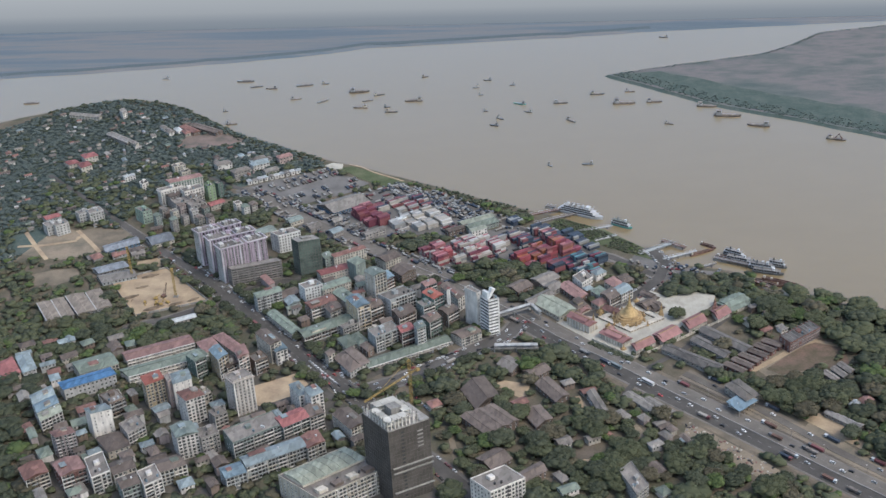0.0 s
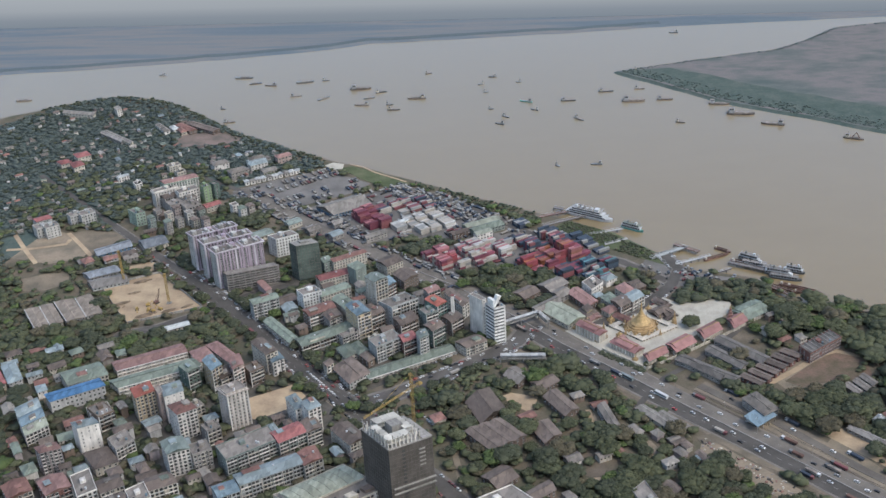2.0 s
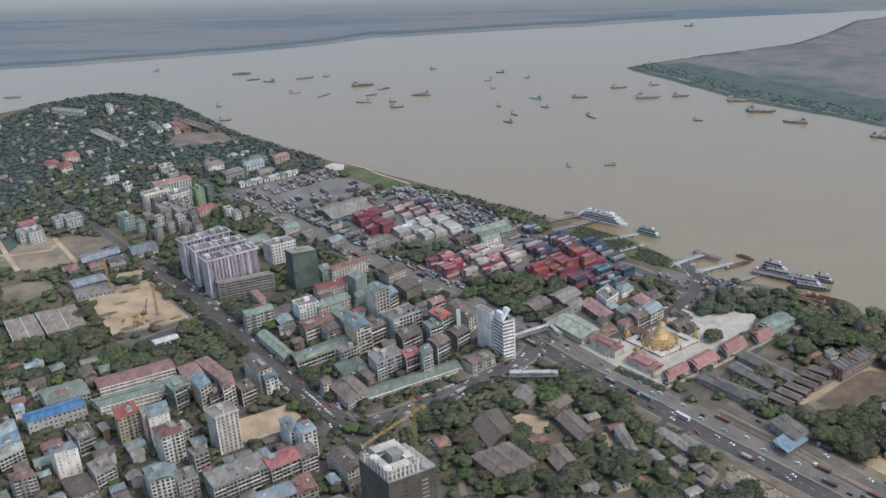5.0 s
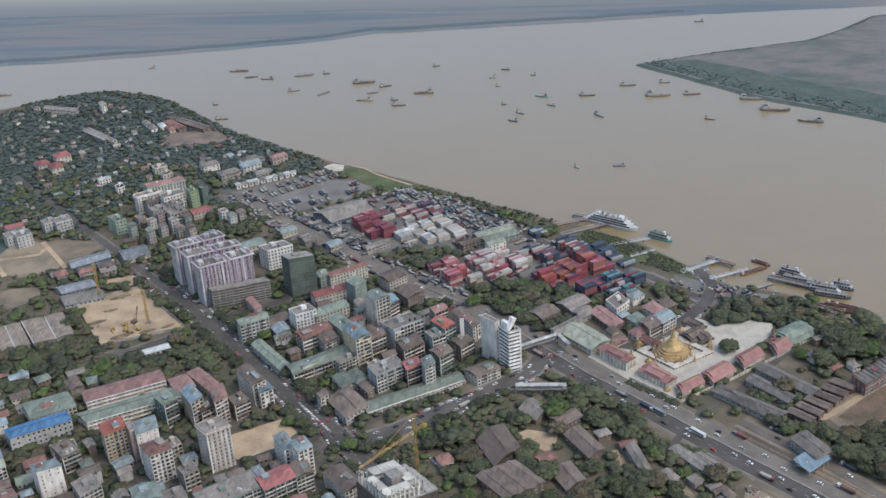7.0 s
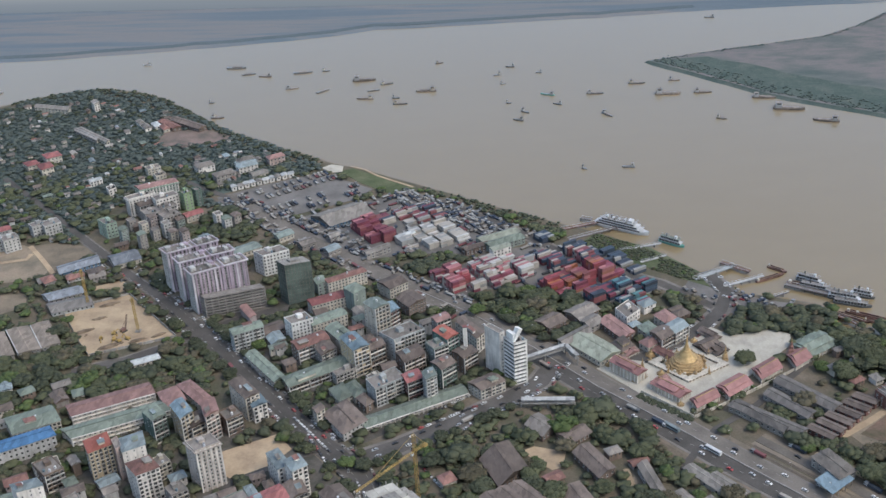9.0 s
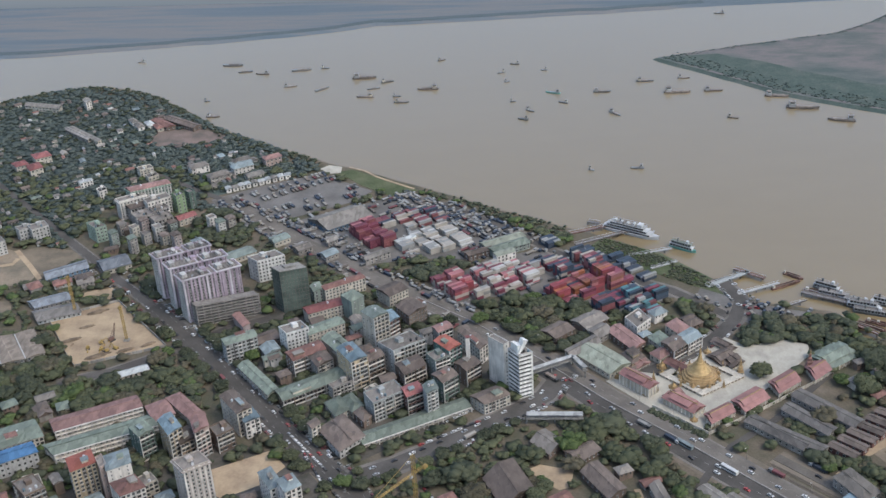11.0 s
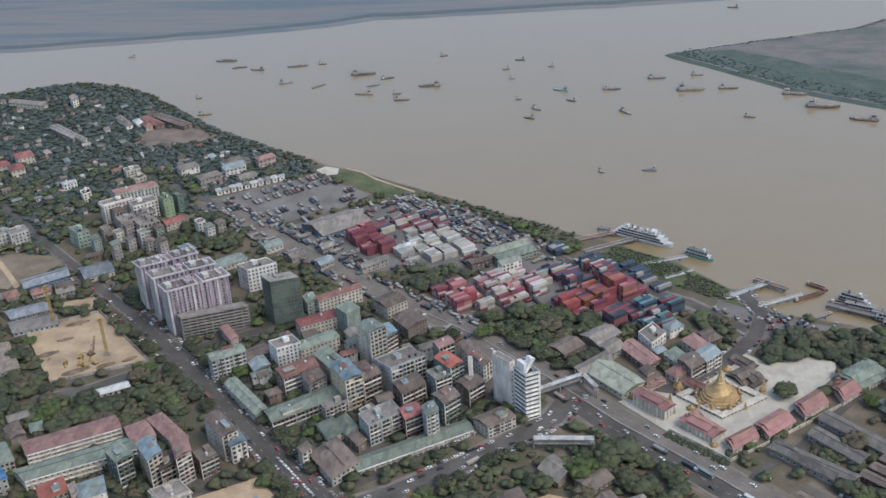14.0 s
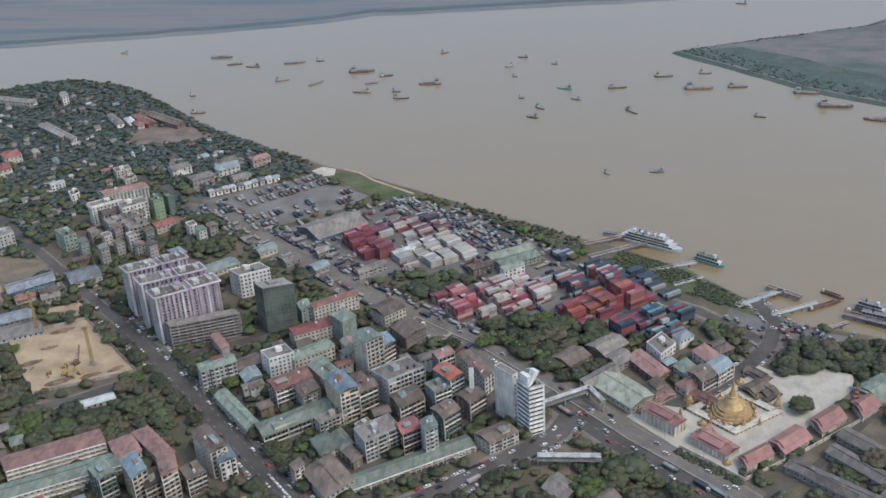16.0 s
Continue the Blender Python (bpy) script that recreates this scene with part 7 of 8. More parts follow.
def terrace_wall(x, y, h, lu, au, lv, av):
    e = thing("terrace_wall", x, y, "square cream gallery wall round the golden stupa", "wall", z=.45)
    P = Plot(lu, au, lv, av)
    for k, (a, b, c, d) in enumerate(((0, lu, 0, 4.4), (0, lu, lv - 4.4, lv), (0, 4.4, 4.4, lv - 4.4), (lu - 4.4, lu, 4.4, lv - 4.4))):
        bm = bmesh.new()
        P.slab(bm, a, b, c, d, 0, 1.5)
        P.slab(bm, a - .3, b + .3, c - .3, d + .3, 1.5, 1.8)
        part("gallery", bm, "wall_cream", e)
        bm = bmesh.new()
        n = int(max(b - a, d - c) / 3)
        for i in range(n):
            t = (i + .5) / n
            if k < 2:
                P.slab(bm, a + (b - a) * t - .9, a + (b - a) * t + .9, c - .05, c + .2, .3, 1.2)
            else:
                P.slab(bm, a - .05, a + .2, c + (d - c) * t - .9, c + (d - c) * t + .9, .3, 1.2)
        o = part("opening", bm, "wall_brown", e)
        o["kind"] = "stuff"
    return e


terrace_wall(172.5, 915.8, 2.3, 37.7, 36.4, 35.7, 138.0)


def pavilion(roof, x, y, h, lu, au, lv, av):
    word = WORD[roof]
    roof = "templeroof" if roof == "redroof" else roof
    e = thing("pavilion", x, y, "temple hall with a tiered %s roof and cream walls" % word, "temple hall", "temple halls")
    lv *= 1.25
    P = Plot(lu, au, lv, av)
    bm = bmesh.new()
    P.slab(bm, .6, lu - .6, .6, lv - .6, 0, h - 3)
    part("wall", bm, "wall_cream", e)
    n = max(2, int(lu / 3))
    m = max(2, int(lv / 3))
    for k in range(n + 1):
        bm = bmesh.new()
        P.slab(bm, k * lu / n - .25, k * lu / n + .25, .05, .55, 0, h - 3)
        part("column", bm, "wall_white", e)
    for k in range(1, m + 1):
        bm = bmesh.new()
        P.slab(bm, .05, .55, k * lv / m - .25, k * lv / m + .25, 0, h - 3)
        part("column", bm, "wall_white", e)
    bm = bmesh.new()
    P.roof(bm, h - 3.2, 2.4, .6)
    top = part("roof", bm, roof, e)
    Q = Plot(lu * .86, au, lv * .62, av)
    bm = bmesh.new()
    Q.roof(bm, 0, 1.6, .2)
    o = part("upper_roof", bm, roof, top)
    o.location = P.at(lu * .07, lv * .19, h - 1.4)
    bm = bmesh.new()
    if lu >= lv:
        P.slab(bm, lu * .05, lu * .95, lv / 2 - .3, lv / 2 + .3, h + .2, h + .7)
    else:
        P.slab(bm, lu / 2 - .3, lu / 2 + .3, lv * .05, lv * .95, h + .2, h + .7)
    part("ridge", bm, "goldpaint" if roof == "templeroof" else roof, top)


pavilion("redroof", 175.2, 881.7, 7.4, 20.8, 38.7, 8.4, 111.3)
pavilion("redroof", 198.0, 894.9, 7.4, 23.3, 41.8, 11.4, 121.7)
pavilion("redroof", 222.5, 915.6, 7.4, 21.7, 41.8, 11.0, 112.1)
pavilion("redroof", 248.7, 931.5, 7.4, 17.2, 43.7, 12.2, 107.2)
pavilion("greenroof", 260.5, 943.4, 7.4, 28.8, 38.3, 16.7, 124.3)
pavilion("redroof", 164.1, 891.4, 8.4, 11.5, 42.8, 19.9, 137.9)
pavilion("pinkroof", 151.5, 907.0, 7.5, 11.1, 38.4, 5.6, 136.8)
pavilion("redroof", 137.0, 913.5, 11.5, 9.5, 46.0, 20.5, 137.3)
pavilion("brownroof", 188.8, 948.6, 6.5, 15.5, 37.7, 12.1, 128.8)
pavilion("redbroof", 165.8, 937.3, 6.5, 6.5, 40.7, 17.6, 137.6)
pavilion("brownroof", 195.8, 947.4, 5.6, 12.1, 41.6, 10.0, 127.7)
pavilion("pinkroof", 130.7, 945.2, 5.6, 12.3, 41.0, 9.9, 132.9)
pavilion("brownroof", 196.6, 967.8, 5.6, 6.6, 42.8, 13.5, 135.5)


def spire_gate(x, y, s, material, label):
    e = thing("temple_gate", x, y, label, "gate", z=.3)
    for k in range(5):
        w = (5.0 - k * .9) * s
        bm = bmesh.new()
        z = k * 2.6 * s
        box(bm, -w / 2, w / 2, -w / 2, w / 2, z, z + 1.9 * s)
        part("storey", bm, "wall_cream" if k == 0 else material, e)
        bm = bmesh.new()
        q = w * .62
        hexa(bm, [(-q, -q, z + 1.9 * s), (q, -q, z + 1.9 * s), (q, q, z + 1.9 * s), (-q, q, z + 1.9 * s),
                  (-w * .35, -w * .35, z + 2.7 * s), (w * .35, -w * .35, z + 2.7 * s), (w * .35, w * .35, z + 2.7 * s), (-w * .35, w * .35, z + 2.7 * s)])
        part("roof", bm, material, e)
    bm = bmesh.new()
    cyl(bm, 0, 0, 13 * s, 17 * s, .5 * s, .08, 6)
    part("finial", bm, "gold", e)


for k, (qx, qy, qs) in enumerate([(154.3, 926.7, 0.22), (129.0, 957.2, 0.20), (164.2, 968.8, 0.24), (147.8, 942.7, 0.20), (181.0, 969.2, 0.20), (196.7, 973.5, 0.20), (135.9, 918.4, 0.20), (164.8, 890.1, 0.18), (177.5, 897.6, 0.16), (117.8, 937.8, 0.20)]):
    stupa(qx, qy, qs, "small gilded shrine on the temple courtyard")
for qx, qy in ((187.7, 927.0), (159.2, 927.7), (189.5, 950.1), (161.1, 950.9)):
    spire_gate(qx, qy, .40, "goldpaint", "small gilded stair shrine set in the gallery wall")
spire_gate(247.3, 948.7, 1.0, "redbroof", "tiered red-brown temple gate with a pointed top")
spire_gate(141.0, 929.0, .72, "goldpaint", "stepped gilded tower over the temple entrance hall")
spire_gate(200.7, 944.4, .75, "goldpaint", "small stepped gilded shrine tower on the courtyard")


def wall_line(name, pts, h, label, material="wall_cream"):
    e = thing(name, pts[0][0], pts[0][1], label, "wall")
    for (x0, y0), (x1, y1) in zip(pts, pts[1:]):
        l = math.hypot(x1 - x0, y1 - y0)
        n = max(1, int(l / 8))
        for k in range(n):
            a = Vector((x0 + (x1 - x0) * k / n - pts[0][0], y0 + (y1 - y0) * k / n - pts[0][1], 0))
            b = Vector((x0 + (x1 - x0) * (k + .94) / n - pts[0][0], y0 + (y1 - y0) * (k + .94) / n - pts[0][1], 0))
            bm = bmesh.new()
            beam(bm, a + Vector((0, 0, h / 2)), b + Vector((0, 0, h / 2)), .35)
            for v in bm.verts:
                v.co.z = -.2 if v.co.z < h / 2 else h
            part("wall_panel", bm, material, e)


wall_line("temple_wall", [(138.9, 903.8), (172.9, 875.3), (203.4, 896.9), (247.8, 932.3), (272.9, 955.1)], 2.6, "white-topped cream boundary wall of the temple")
wall_line("site_wall", PIT + PIT[:1], 2.2, "weathered grey hoarding round a building site", "wall_concrete")


# ---- vessels ----
def hull(bm, l, w, h, bow=.28, stern=.1, z0=-1.0, sheer=.8, mi=0):
    """A boat's hull along x, pointed at the bow, raised at both ends."""
    st = [(-l / 2, w * .36, sheer * .6), (-l / 2 + l * stern, w * .5, .1), (0, w * .5, 0), (l / 2 - l * bow, w * .46, .15), (l / 2 - l * bow * .4, w * .27, sheer * .5), (l / 2, .05, sheer)]
    rows = []
    for x, b, s in st:
        rows.append([bm.verts.new(p) for p in ((x, -b, h + s), (x * .97, -b * .75, z0), (x * .97, b * .75, z0), (x, b, h + s))])
    for a, b in zip(rows, rows[1:]):
        for k in range(4):
            bm.faces.new((a[k], a[(k + 1) % 4], b[(k + 1) % 4], b[k])).material_index = mi
    bm.faces.new(rows[0])
    bm.faces.new(rows[-1][::-1])
    bmesh.ops.recalc_face_normals(bm, faces=bm.faces[:])


VLAB = dict(cargo="dark river cargo boat with a white wheelhouse, at anchor", barge="long low dark barge lying at anchor", boat="small dark wooden river boat",
            tug="dark stubby tugboat with a tall wheelhouse", green="green and white river coaster at anchor", ship="pale cargo ship far down the river", dredger="brown dredger with a tall lattice frame")


def vessel(kind, x, y, l, turn):
    rnd = random.Random(int(x * 3 + y))
    e = thing("boat" if kind in ("boat", "tug") else "barge" if kind == "barge" else "cargo_boat", x, y, VLAB[kind], "boat", "river boats", z=-2.2, turn=turn + (180 if rnd.random() < .5 else 0))
    w = max(2.6, l * (.22 if kind != "tug" else .32))
    fb = max(.9, l * .055)
    bm = bmesh.new()
    hull(bm, l, w, fb, sheer=l * .03)
    part("hull", bm, {"green": "boatgreen", "ship": "boatgrey", "dredger": "boatbrown"}.get(kind, "boathull" if rnd.random() < .6 else "boatbrown"), e)
    if kind in ("cargo", "green", "ship", "barge", "dredger"):
        bm = bmesh.new()
        box(bm, -l * .2, l * .3, -w * .36, w * .36, fb + .02, fb + max(.5, l * .025))
        part("hatch", bm, "boatbrown" if kind != "green" else "palebroof", e)
    if kind != "barge":
        c = -l * .32
        s = max(1.8, l * .09)
        bm = bmesh.new()
        box(bm, c - l * .1, c + l * .1, -w * .36, w * .36, fb, fb + s)
        box(bm, c - l * .06, c + l * .07, -w * .28, w * .28, fb + s, fb + s * 1.8)
        wh = part("wheelhouse", bm, "boatgrey" if rnd.random() < .7 else "wall_cream", e)
        bm = bmesh.new()
        box(bm, c - l * .065, c + l * .075, -w * .29, w * .29, fb + s * 1.25, fb + s * 1.6)
        part("window_band", bm, "glass", wh)
        bm = bmesh.new()
        box(bm, c - l * .11, c + l * .1, -w * .4, w * .4, fb + s * 1.8, fb + s * 1.9)
        cyl(bm, c + l * .02, 0, fb + s * 1.9, fb + s * 3.2, .12, .06, 5)
        part("roof", bm, "greyroof", wh)
    if kind == "dredger":
        bm = bmesh.new()
        for q in (-1, 1):
            beam(bm, (l * .3, q * w * .3, fb), (l * .12, 0, fb + l * .3), .5)
            beam(bm, (-l * .1, q * w * .3, fb), (l * .12, 0, fb + l * .3), .5)
        part("frame", bm, "rust", e)


vessel("ship", -427, 1590, 9.9, -3)
vessel("barge", -310, 1573, 24.1, -3)
vessel("barge", -290, 1551, 16.7, 15)
vessel("boat", -268, 1543, 15.8, -3)
vessel("boat", -227, 1502, 14.8, 8)
vessel("barge", -224, 1553, 22.9, 8)
vessel("boat", -197, 1558, 9.4, -3)
vessel("barge", -189, 1492, 17.7, 43)
vessel("cargo", -146, 1524, 27.0, 4)
vessel("cargo", -118, 1511, 14.5, 15)
vessel("barge", -131, 1491, 14.2, 20)
vessel("cargo", -137, 1467, 19.1, -2)
vessel("boat", -102, 1467, 8.8, -2)
vessel("cargo", -95, 1450, 16.0, -2)
vessel("cargo", -70, 1487, 23.2, 4)
vessel("boat", -63, 1577, 8.9, 19)
vessel("boat", 22, 1560, 10.6, -3)
vessel("boat", 8, 1533, 8.5, 20)
vessel("boat", 16, 1505, 5.9, -2)
vessel("boat", 56, 1539, 6.7, -3)
vessel("boat", 25, 1447, 5.9, -2)
vessel("tug", 44, 1421, 10.8, -40)
vessel("tug", 37, 1399, 11.6, -22)
vessel("green", 67, 1470, 16.5, -19)
vessel("boat", 78, 1442, 10.4, -22)
vessel("cargo", 119, 1471, 18.4, -2)
vessel("cargo", 131, 1410, 16.0, -49)
vessel("cargo", 166, 1500, 18.6, -2)
vessel("boat", 208, 1507, 12.9, -3)
vessel("cargo", 198, 1466, 27.9, -2)
vessel("cargo", 236, 1469, 19.4, -2)
vessel("cargo", 299, 1451, 24.9, -9)
vessel("cargo", 320, 1418, 32.4, -8)
vessel("cargo", 352, 1385, 26.6, -12)
vessel("boat", 248, 1395, 11.2, -22)
vessel("dredger", 433, 1340, 22.2, -23)
vessel("tug", -294, 1418, 14.7, -2)
vessel("boat", -312, 1462, 6.4, -2)
vessel("barge", -588, 1504, 20.4, 8)
vessel("boat", 105, 1276, 6.3, -40)
vessel("tug", 147, 1279, 12.6, -1)
vessel("boat", 269, 1725, 12.7, -4)


def along(x0, y0, x1, y1):
    return (x0 + x1) / 2, (y0 + y1) / 2, math.hypot(x1 - x0, y1 - y0), math.degrees(math.atan2(y1 - y0, x1 - x0))


def ferry(x0, y0, x1, y1, decks, label="white double-deck river ferry moored at the jetty", hullmat="boathull", roof="slatroof", name="ferry"):
    """A passenger vessel with open decks and railings."""
    x, y, l, turn = along(x0, y0, x1, y1)
    e = thing(name, x, y, label, "ferry", "moored ferries" if name == "ferry" else "", z=-2.2, turn=turn)
    w, sh = l * .2 if name == "ferry" else l * .2, (2.5 if name == "ferry" else 2.15)
    fb = 1.6 if name == "ferry" else 2.4
    bm = bmesh.new()
    hull(bm, l, w, fb, bow=.22, sheer=1.0 if name == "ferry" else 1.6)
    part("hull", bm, hullmat, e)
    for k in range(decks):
        a, b = -l * (.46 - k * .05), l * (.36 - k * .06)
        z = fb + .2 + k * sh
        bm = bmesh.new()
        box(bm, a, b, -w * (.38 - .03 * k), w * (.38 - .03 * k), z, z + sh - .5)
        cab = part("cabin", bm, "boatwhite", e)
        bm = bmesh.new()
        n = int((b - a) / 2.2)
        for i in range(n):
            c = a + (i + .5) * (b - a) / n
            box(bm, c - .98, c + .98, -w * (.40 - .03 * k), w * (.40 - .03 * k), z + .3, z + sh - .6)
        o = part("glazing", bm, "glass", cab)
        o["kind"] = "stuff"
        bm = bmesh.new()
        box(bm, a - .4, b + .8, -w * (.43 - .03 * k), w * (.43 - .03 * k), z + sh - .5, z + sh - .3)
        dk = part("deck", bm, "boatwhite" if k < decks - 1 else roof, e)
        bm = bmesh.new()
        for q in (-1, 1):
            beam(bm, (a - .8, q * w * .43, z + sh + .5), (b + 1, q * w * .43, z + sh + .5), .12)
            for i in range(int((b - a) / 3) + 1):
                beam(bm, (a + i * 3, q * w * .43, z - .1), (a + i * 3, q * w * .43, z + sh + .5), .1)
        part("railing", bm, "boatwhite", dk)
    z = fb + .2 + decks * sh
    bm = bmesh.new()
    box(bm, l * .12, l * .2, -w * .25, w * .25, z - .3, z + 1.9)
    part("bridge", bm, "boatwhite", e)
    if name != "ferry":
        for i in range(9):
            bm = bmesh.new()
            box(bm, -l * .3 + i * l * .055, -l * .3 + i * l * .055 + l * .03, -w * (.3 if i % 2 else .12), w * .2, z - .3, z + (.6 if i % 3 else 1.3))
            part("awning", bm, "slatroof" if i % 2 else "boatwhite", e)
    bm = bmesh.new()
    cyl(bm, -l * .2, 0, z - .3, z + 2.6, .7, .6, 10)
    part("funnel", bm, "boathull", e)
    return e


ferry(113.7, 1163.9, 158.4, 1139.3, 3, "large white river cruise ship with stacked decks at the pier", "boatwhite", "lightroof", "cruise_ship")
ferry(166.5, 1129.9, 186.6, 1117.2, 2, "green-roofed double-deck passenger ferry moored off the bank", "boatgreen", "greenroof")
ferry(270.3, 1064.3, 289.5, 1053.0, 2)
ferry(272.0, 1054.9, 295.4, 1044.6, 1)
ferry(288.3, 1042.8, 310.5, 1033.7, 1)
ferry(289.4, 1036.5, 314.6, 1027.5, 2)
ferry(292.6, 1029.3, 319.8, 1020.3, 1)
ferry(308.1, 1040.0, 324.5, 1032.8, 2)


def long_barge(x0, y0, x1, y1):
    x, y, l, turn = along(x0, y0, x1, y1)
    e = thing("barge", x, y, "long rusty red cargo barge moored at the bank", "barge", "rusty barges", z=-2.2, turn=turn)
    w = max(3.5, l * .13)
    bm = bmesh.new()
    hull(bm, l, w, 1.2, .18, .1, sheer=.7)
    part("hull", bm, "rust", e)
    bm = bmesh.new()
    for q in (-1, 1):
        box(bm, -l * .38, l * .3, q * w * .34 - .2, q * w * .34 + .2, 1.2, 2.2)
    part("coaming", bm, "rust", e)
    bm = bmesh.new()
    box(bm, -l * .38, l * .3, -w * .33, w * .33, 1.22, 1.4)
    part("hold", bm, "boatbrown", e)
    bm = bmesh.new()
    box(bm, -l * .46, -l * .4, -w * .25, w * .25, 1.2, 3.2)
    part("cabin", bm, "wall_cream", e)


long_barge(284.3, 1011.7, 302.8, 1000.6)
long_barge(289.9, 1013.4, 313.1, 998.0)
long_barge(299.0, 1015.2, 326.8, 1001.5)
long_barge(304.9, 1011.7, 332.5, 998.0)
long_barge(272.4, 1001.4, 286.8, 996.4)
long_barge(309.5, 1001.4, 327.9, 996.4)
long_barge(238.1, 1058.8, 262.1, 1072.1)
long_barge(250.7, 1083.8, 264.4, 1073.9)
long_barge(262.1, 1058.7, 295.4, 1044.6)


def jetty(x0, y0, x1, y1, w, material):
    x, y, l, turn = along(x0, y0, x1, y1)
    e = thing("jetty", x, y, "narrow walkway on piles from bank to pontoon", "jetty", "jetties", turn=turn)
    bm = bmesh.new()
    box(bm, -l / 2, l / 2, -w / 2, w / 2, .3, .8)
    part("deck", bm, material, e)
    for q in (-1, 1):
        bm = bmesh.new()
        beam(bm, (-l / 2, q * (w / 2 - .1), 1.9), (l / 2, q * (w / 2 - .1), 1.9), .15)
        for k in range(int(l / 4) + 1):
            beam(bm, (-l / 2 + k * 4, q * (w / 2 - .1), .8), (-l / 2 + k * 4, q * (w / 2 - .1), 1.9), .12)
        part("railing", bm, "boatwhite", e)
    for k in range(int(l / 8) + 1):
        for q in (-1, 1):
            bm = bmesh.new()
            cyl(bm, -l / 2 + k * 8 * .99, q * w * .35, -4.5, .3, .3, None, 7)
            part("pile", bm, "rail", e)


jetty(82.0, 1145.9, 115.4, 1160.2, 4, "rust")
jetty(100.4, 1168.4, 109.9, 1164.7, 4, "rail")
jetty(89.1, 1127.6, 133.2, 1151.1, 4, "rail")
jetty(131.7, 1107.3, 167.3, 1120.6, 2.4, "wall_paleg")
jetty(148.6, 1088.1, 169.9, 1099.2, 2.4, "wall_paleg")
jetty(189.7, 1060.5, 224.2, 1082.7, 4.5, "wall_paleblue")
jetty(213.7, 1087.4, 234.8, 1072.0, 4, "rust")
jetty(211.8, 1048.9, 244.6, 1065.2, 2.6, "wall_paleg")
jetty(259.9, 1052.1, 289.8, 1037.2, 5, "rail")
jetty(241.8, 1029.2, 260.5, 1039.9, 2, "rail")
jetty(279.8, 1015.9, 303.4, 993.2, 3, "rust")


# ---- footbridges, crane, site plant ----
def footbridge(pts, w, z, roofed, label):
    e = thing("footbridge", pts[0][0], pts[0][1], label, "footbridge")
    o = Vector((pts[0][0], pts[0][1], 0))
    for (x0, y0), (x1, y1) in zip(pts, pts[1:]):
        a, b = Vector((x0, y0, 0)) - o, Vector((x1, y1, 0)) - o
        d = (b - a).normalized()
        s = Vector((-d.y, d.x, 0)) * w / 2
        up = Vector((0, 0, 1))
        for nm, z0, z1, mt in (("deck", z - .9, z - .3, "wall_concrete"), ("roof", z + 2.3, z + 2.6, "lightroof" if roofed else "")):
            if not mt:
                continue
            bm = bmesh.new()
            hexa(bm, [a - s + up * z0, b - s + up * z0, b + s + up * z0, a + s + up * z0, a - s + up * z1, b - s + up * z1, b + s + up * z1, a + s + up * z1])
            part(nm, bm, mt, e)
        for q in (-1, 1):
            bm = bmesh.new()
            beam(bm, a + s * q * .95 + up * (z + .8), b + s * q * .95 + up * (z + .8), .15)
            for k in range(int((b - a).length / 3) + 1):
                p = a + d * 3 * k + s * q * .95
                beam(bm, p + up * (z - .3), p + up * (z + (2.3 if roofed else .8)), .14)
            part("railing", bm, "wall_grey", e)
        n = max(1, int((b - a).length / 14))
        for k in range(n + 1):
            bm = bmesh.new()
            p = a + (b - a) * (k / n)
            cyl(bm, p.x, p.y, -.2, z - .9, .45, None, 8)
            part("pier", bm, "wall_concrete", e)


footbridge([(57.4, 934.4), (86.6, 952.0), (95.3, 937.4)], 3.4, 6.4, True, "covered pale footbridge over the main road")
footbridge([(56.4, 885.1), (93.0, 885.8)], 4.2, 5.6, True, "straight pale footbridge with a flat roof")


def lattice(bm, p, q, w, n):
    p, q = Vector(p), Vector(q)
    d = (q - p) / n
    s = Vector((1, 0, 0)) if abs(d.z) > abs(d.x) + abs(d.y) else Vector((0, 0, 1))
    u = d.cross(s).normalized() * w / 2
    s = u.cross(d).normalized() * w / 2
    c = [s + u, s - u, -s - u, -s + u]
    for k in c:
        beam(bm, p + k, q + k, w * .16)
    for i in range(n):
        for j in range(4):
            beam(bm, p + d * i + c[j], p + d * (i + 1) + c[(j + 1) % 4], w * .12)


def tower_crane(x, y, top, arm, jib, turn):
    e = thing("tower_crane", x, y, "yellow lattice tower crane at the unfinished tower", "crane", turn=turn)
    b = bmesh.new()
    lattice(b, (0, 0, 0), (0, 0, top), 1.5, 26)
    part("mast", b, "crane", e)
    b = bmesh.new()
    lattice(b, (1, 0, arm), (jib, 0, arm), .9, 22)
    part("jib", b, "crane", e)
    b = bmesh.new()
    lattice(b, (-1, 0, arm), (-9, 0, arm), 1.1, 5)
    box(b, -10, -7, -.9, .9, arm - 1.8, arm - .3)
    part("counter_jib", b, "crane", e)
    b = bmesh.new()
    beam(b, (0, 0, top), (jib * .7, 0, arm + .5), .16)
    beam(b, (0, 0, top), (-8, 0, arm + .5), .16)
    part("tie_bars", b, "crane", e)
    b = bmesh.new()
    box(b, .9, 2.4, -1.4, .2, arm - 2.6, arm - .6)
    part("cab", b, "boatwhite", e)


tower_crane(1.8, 747.0, 83, 71, 46, 232)


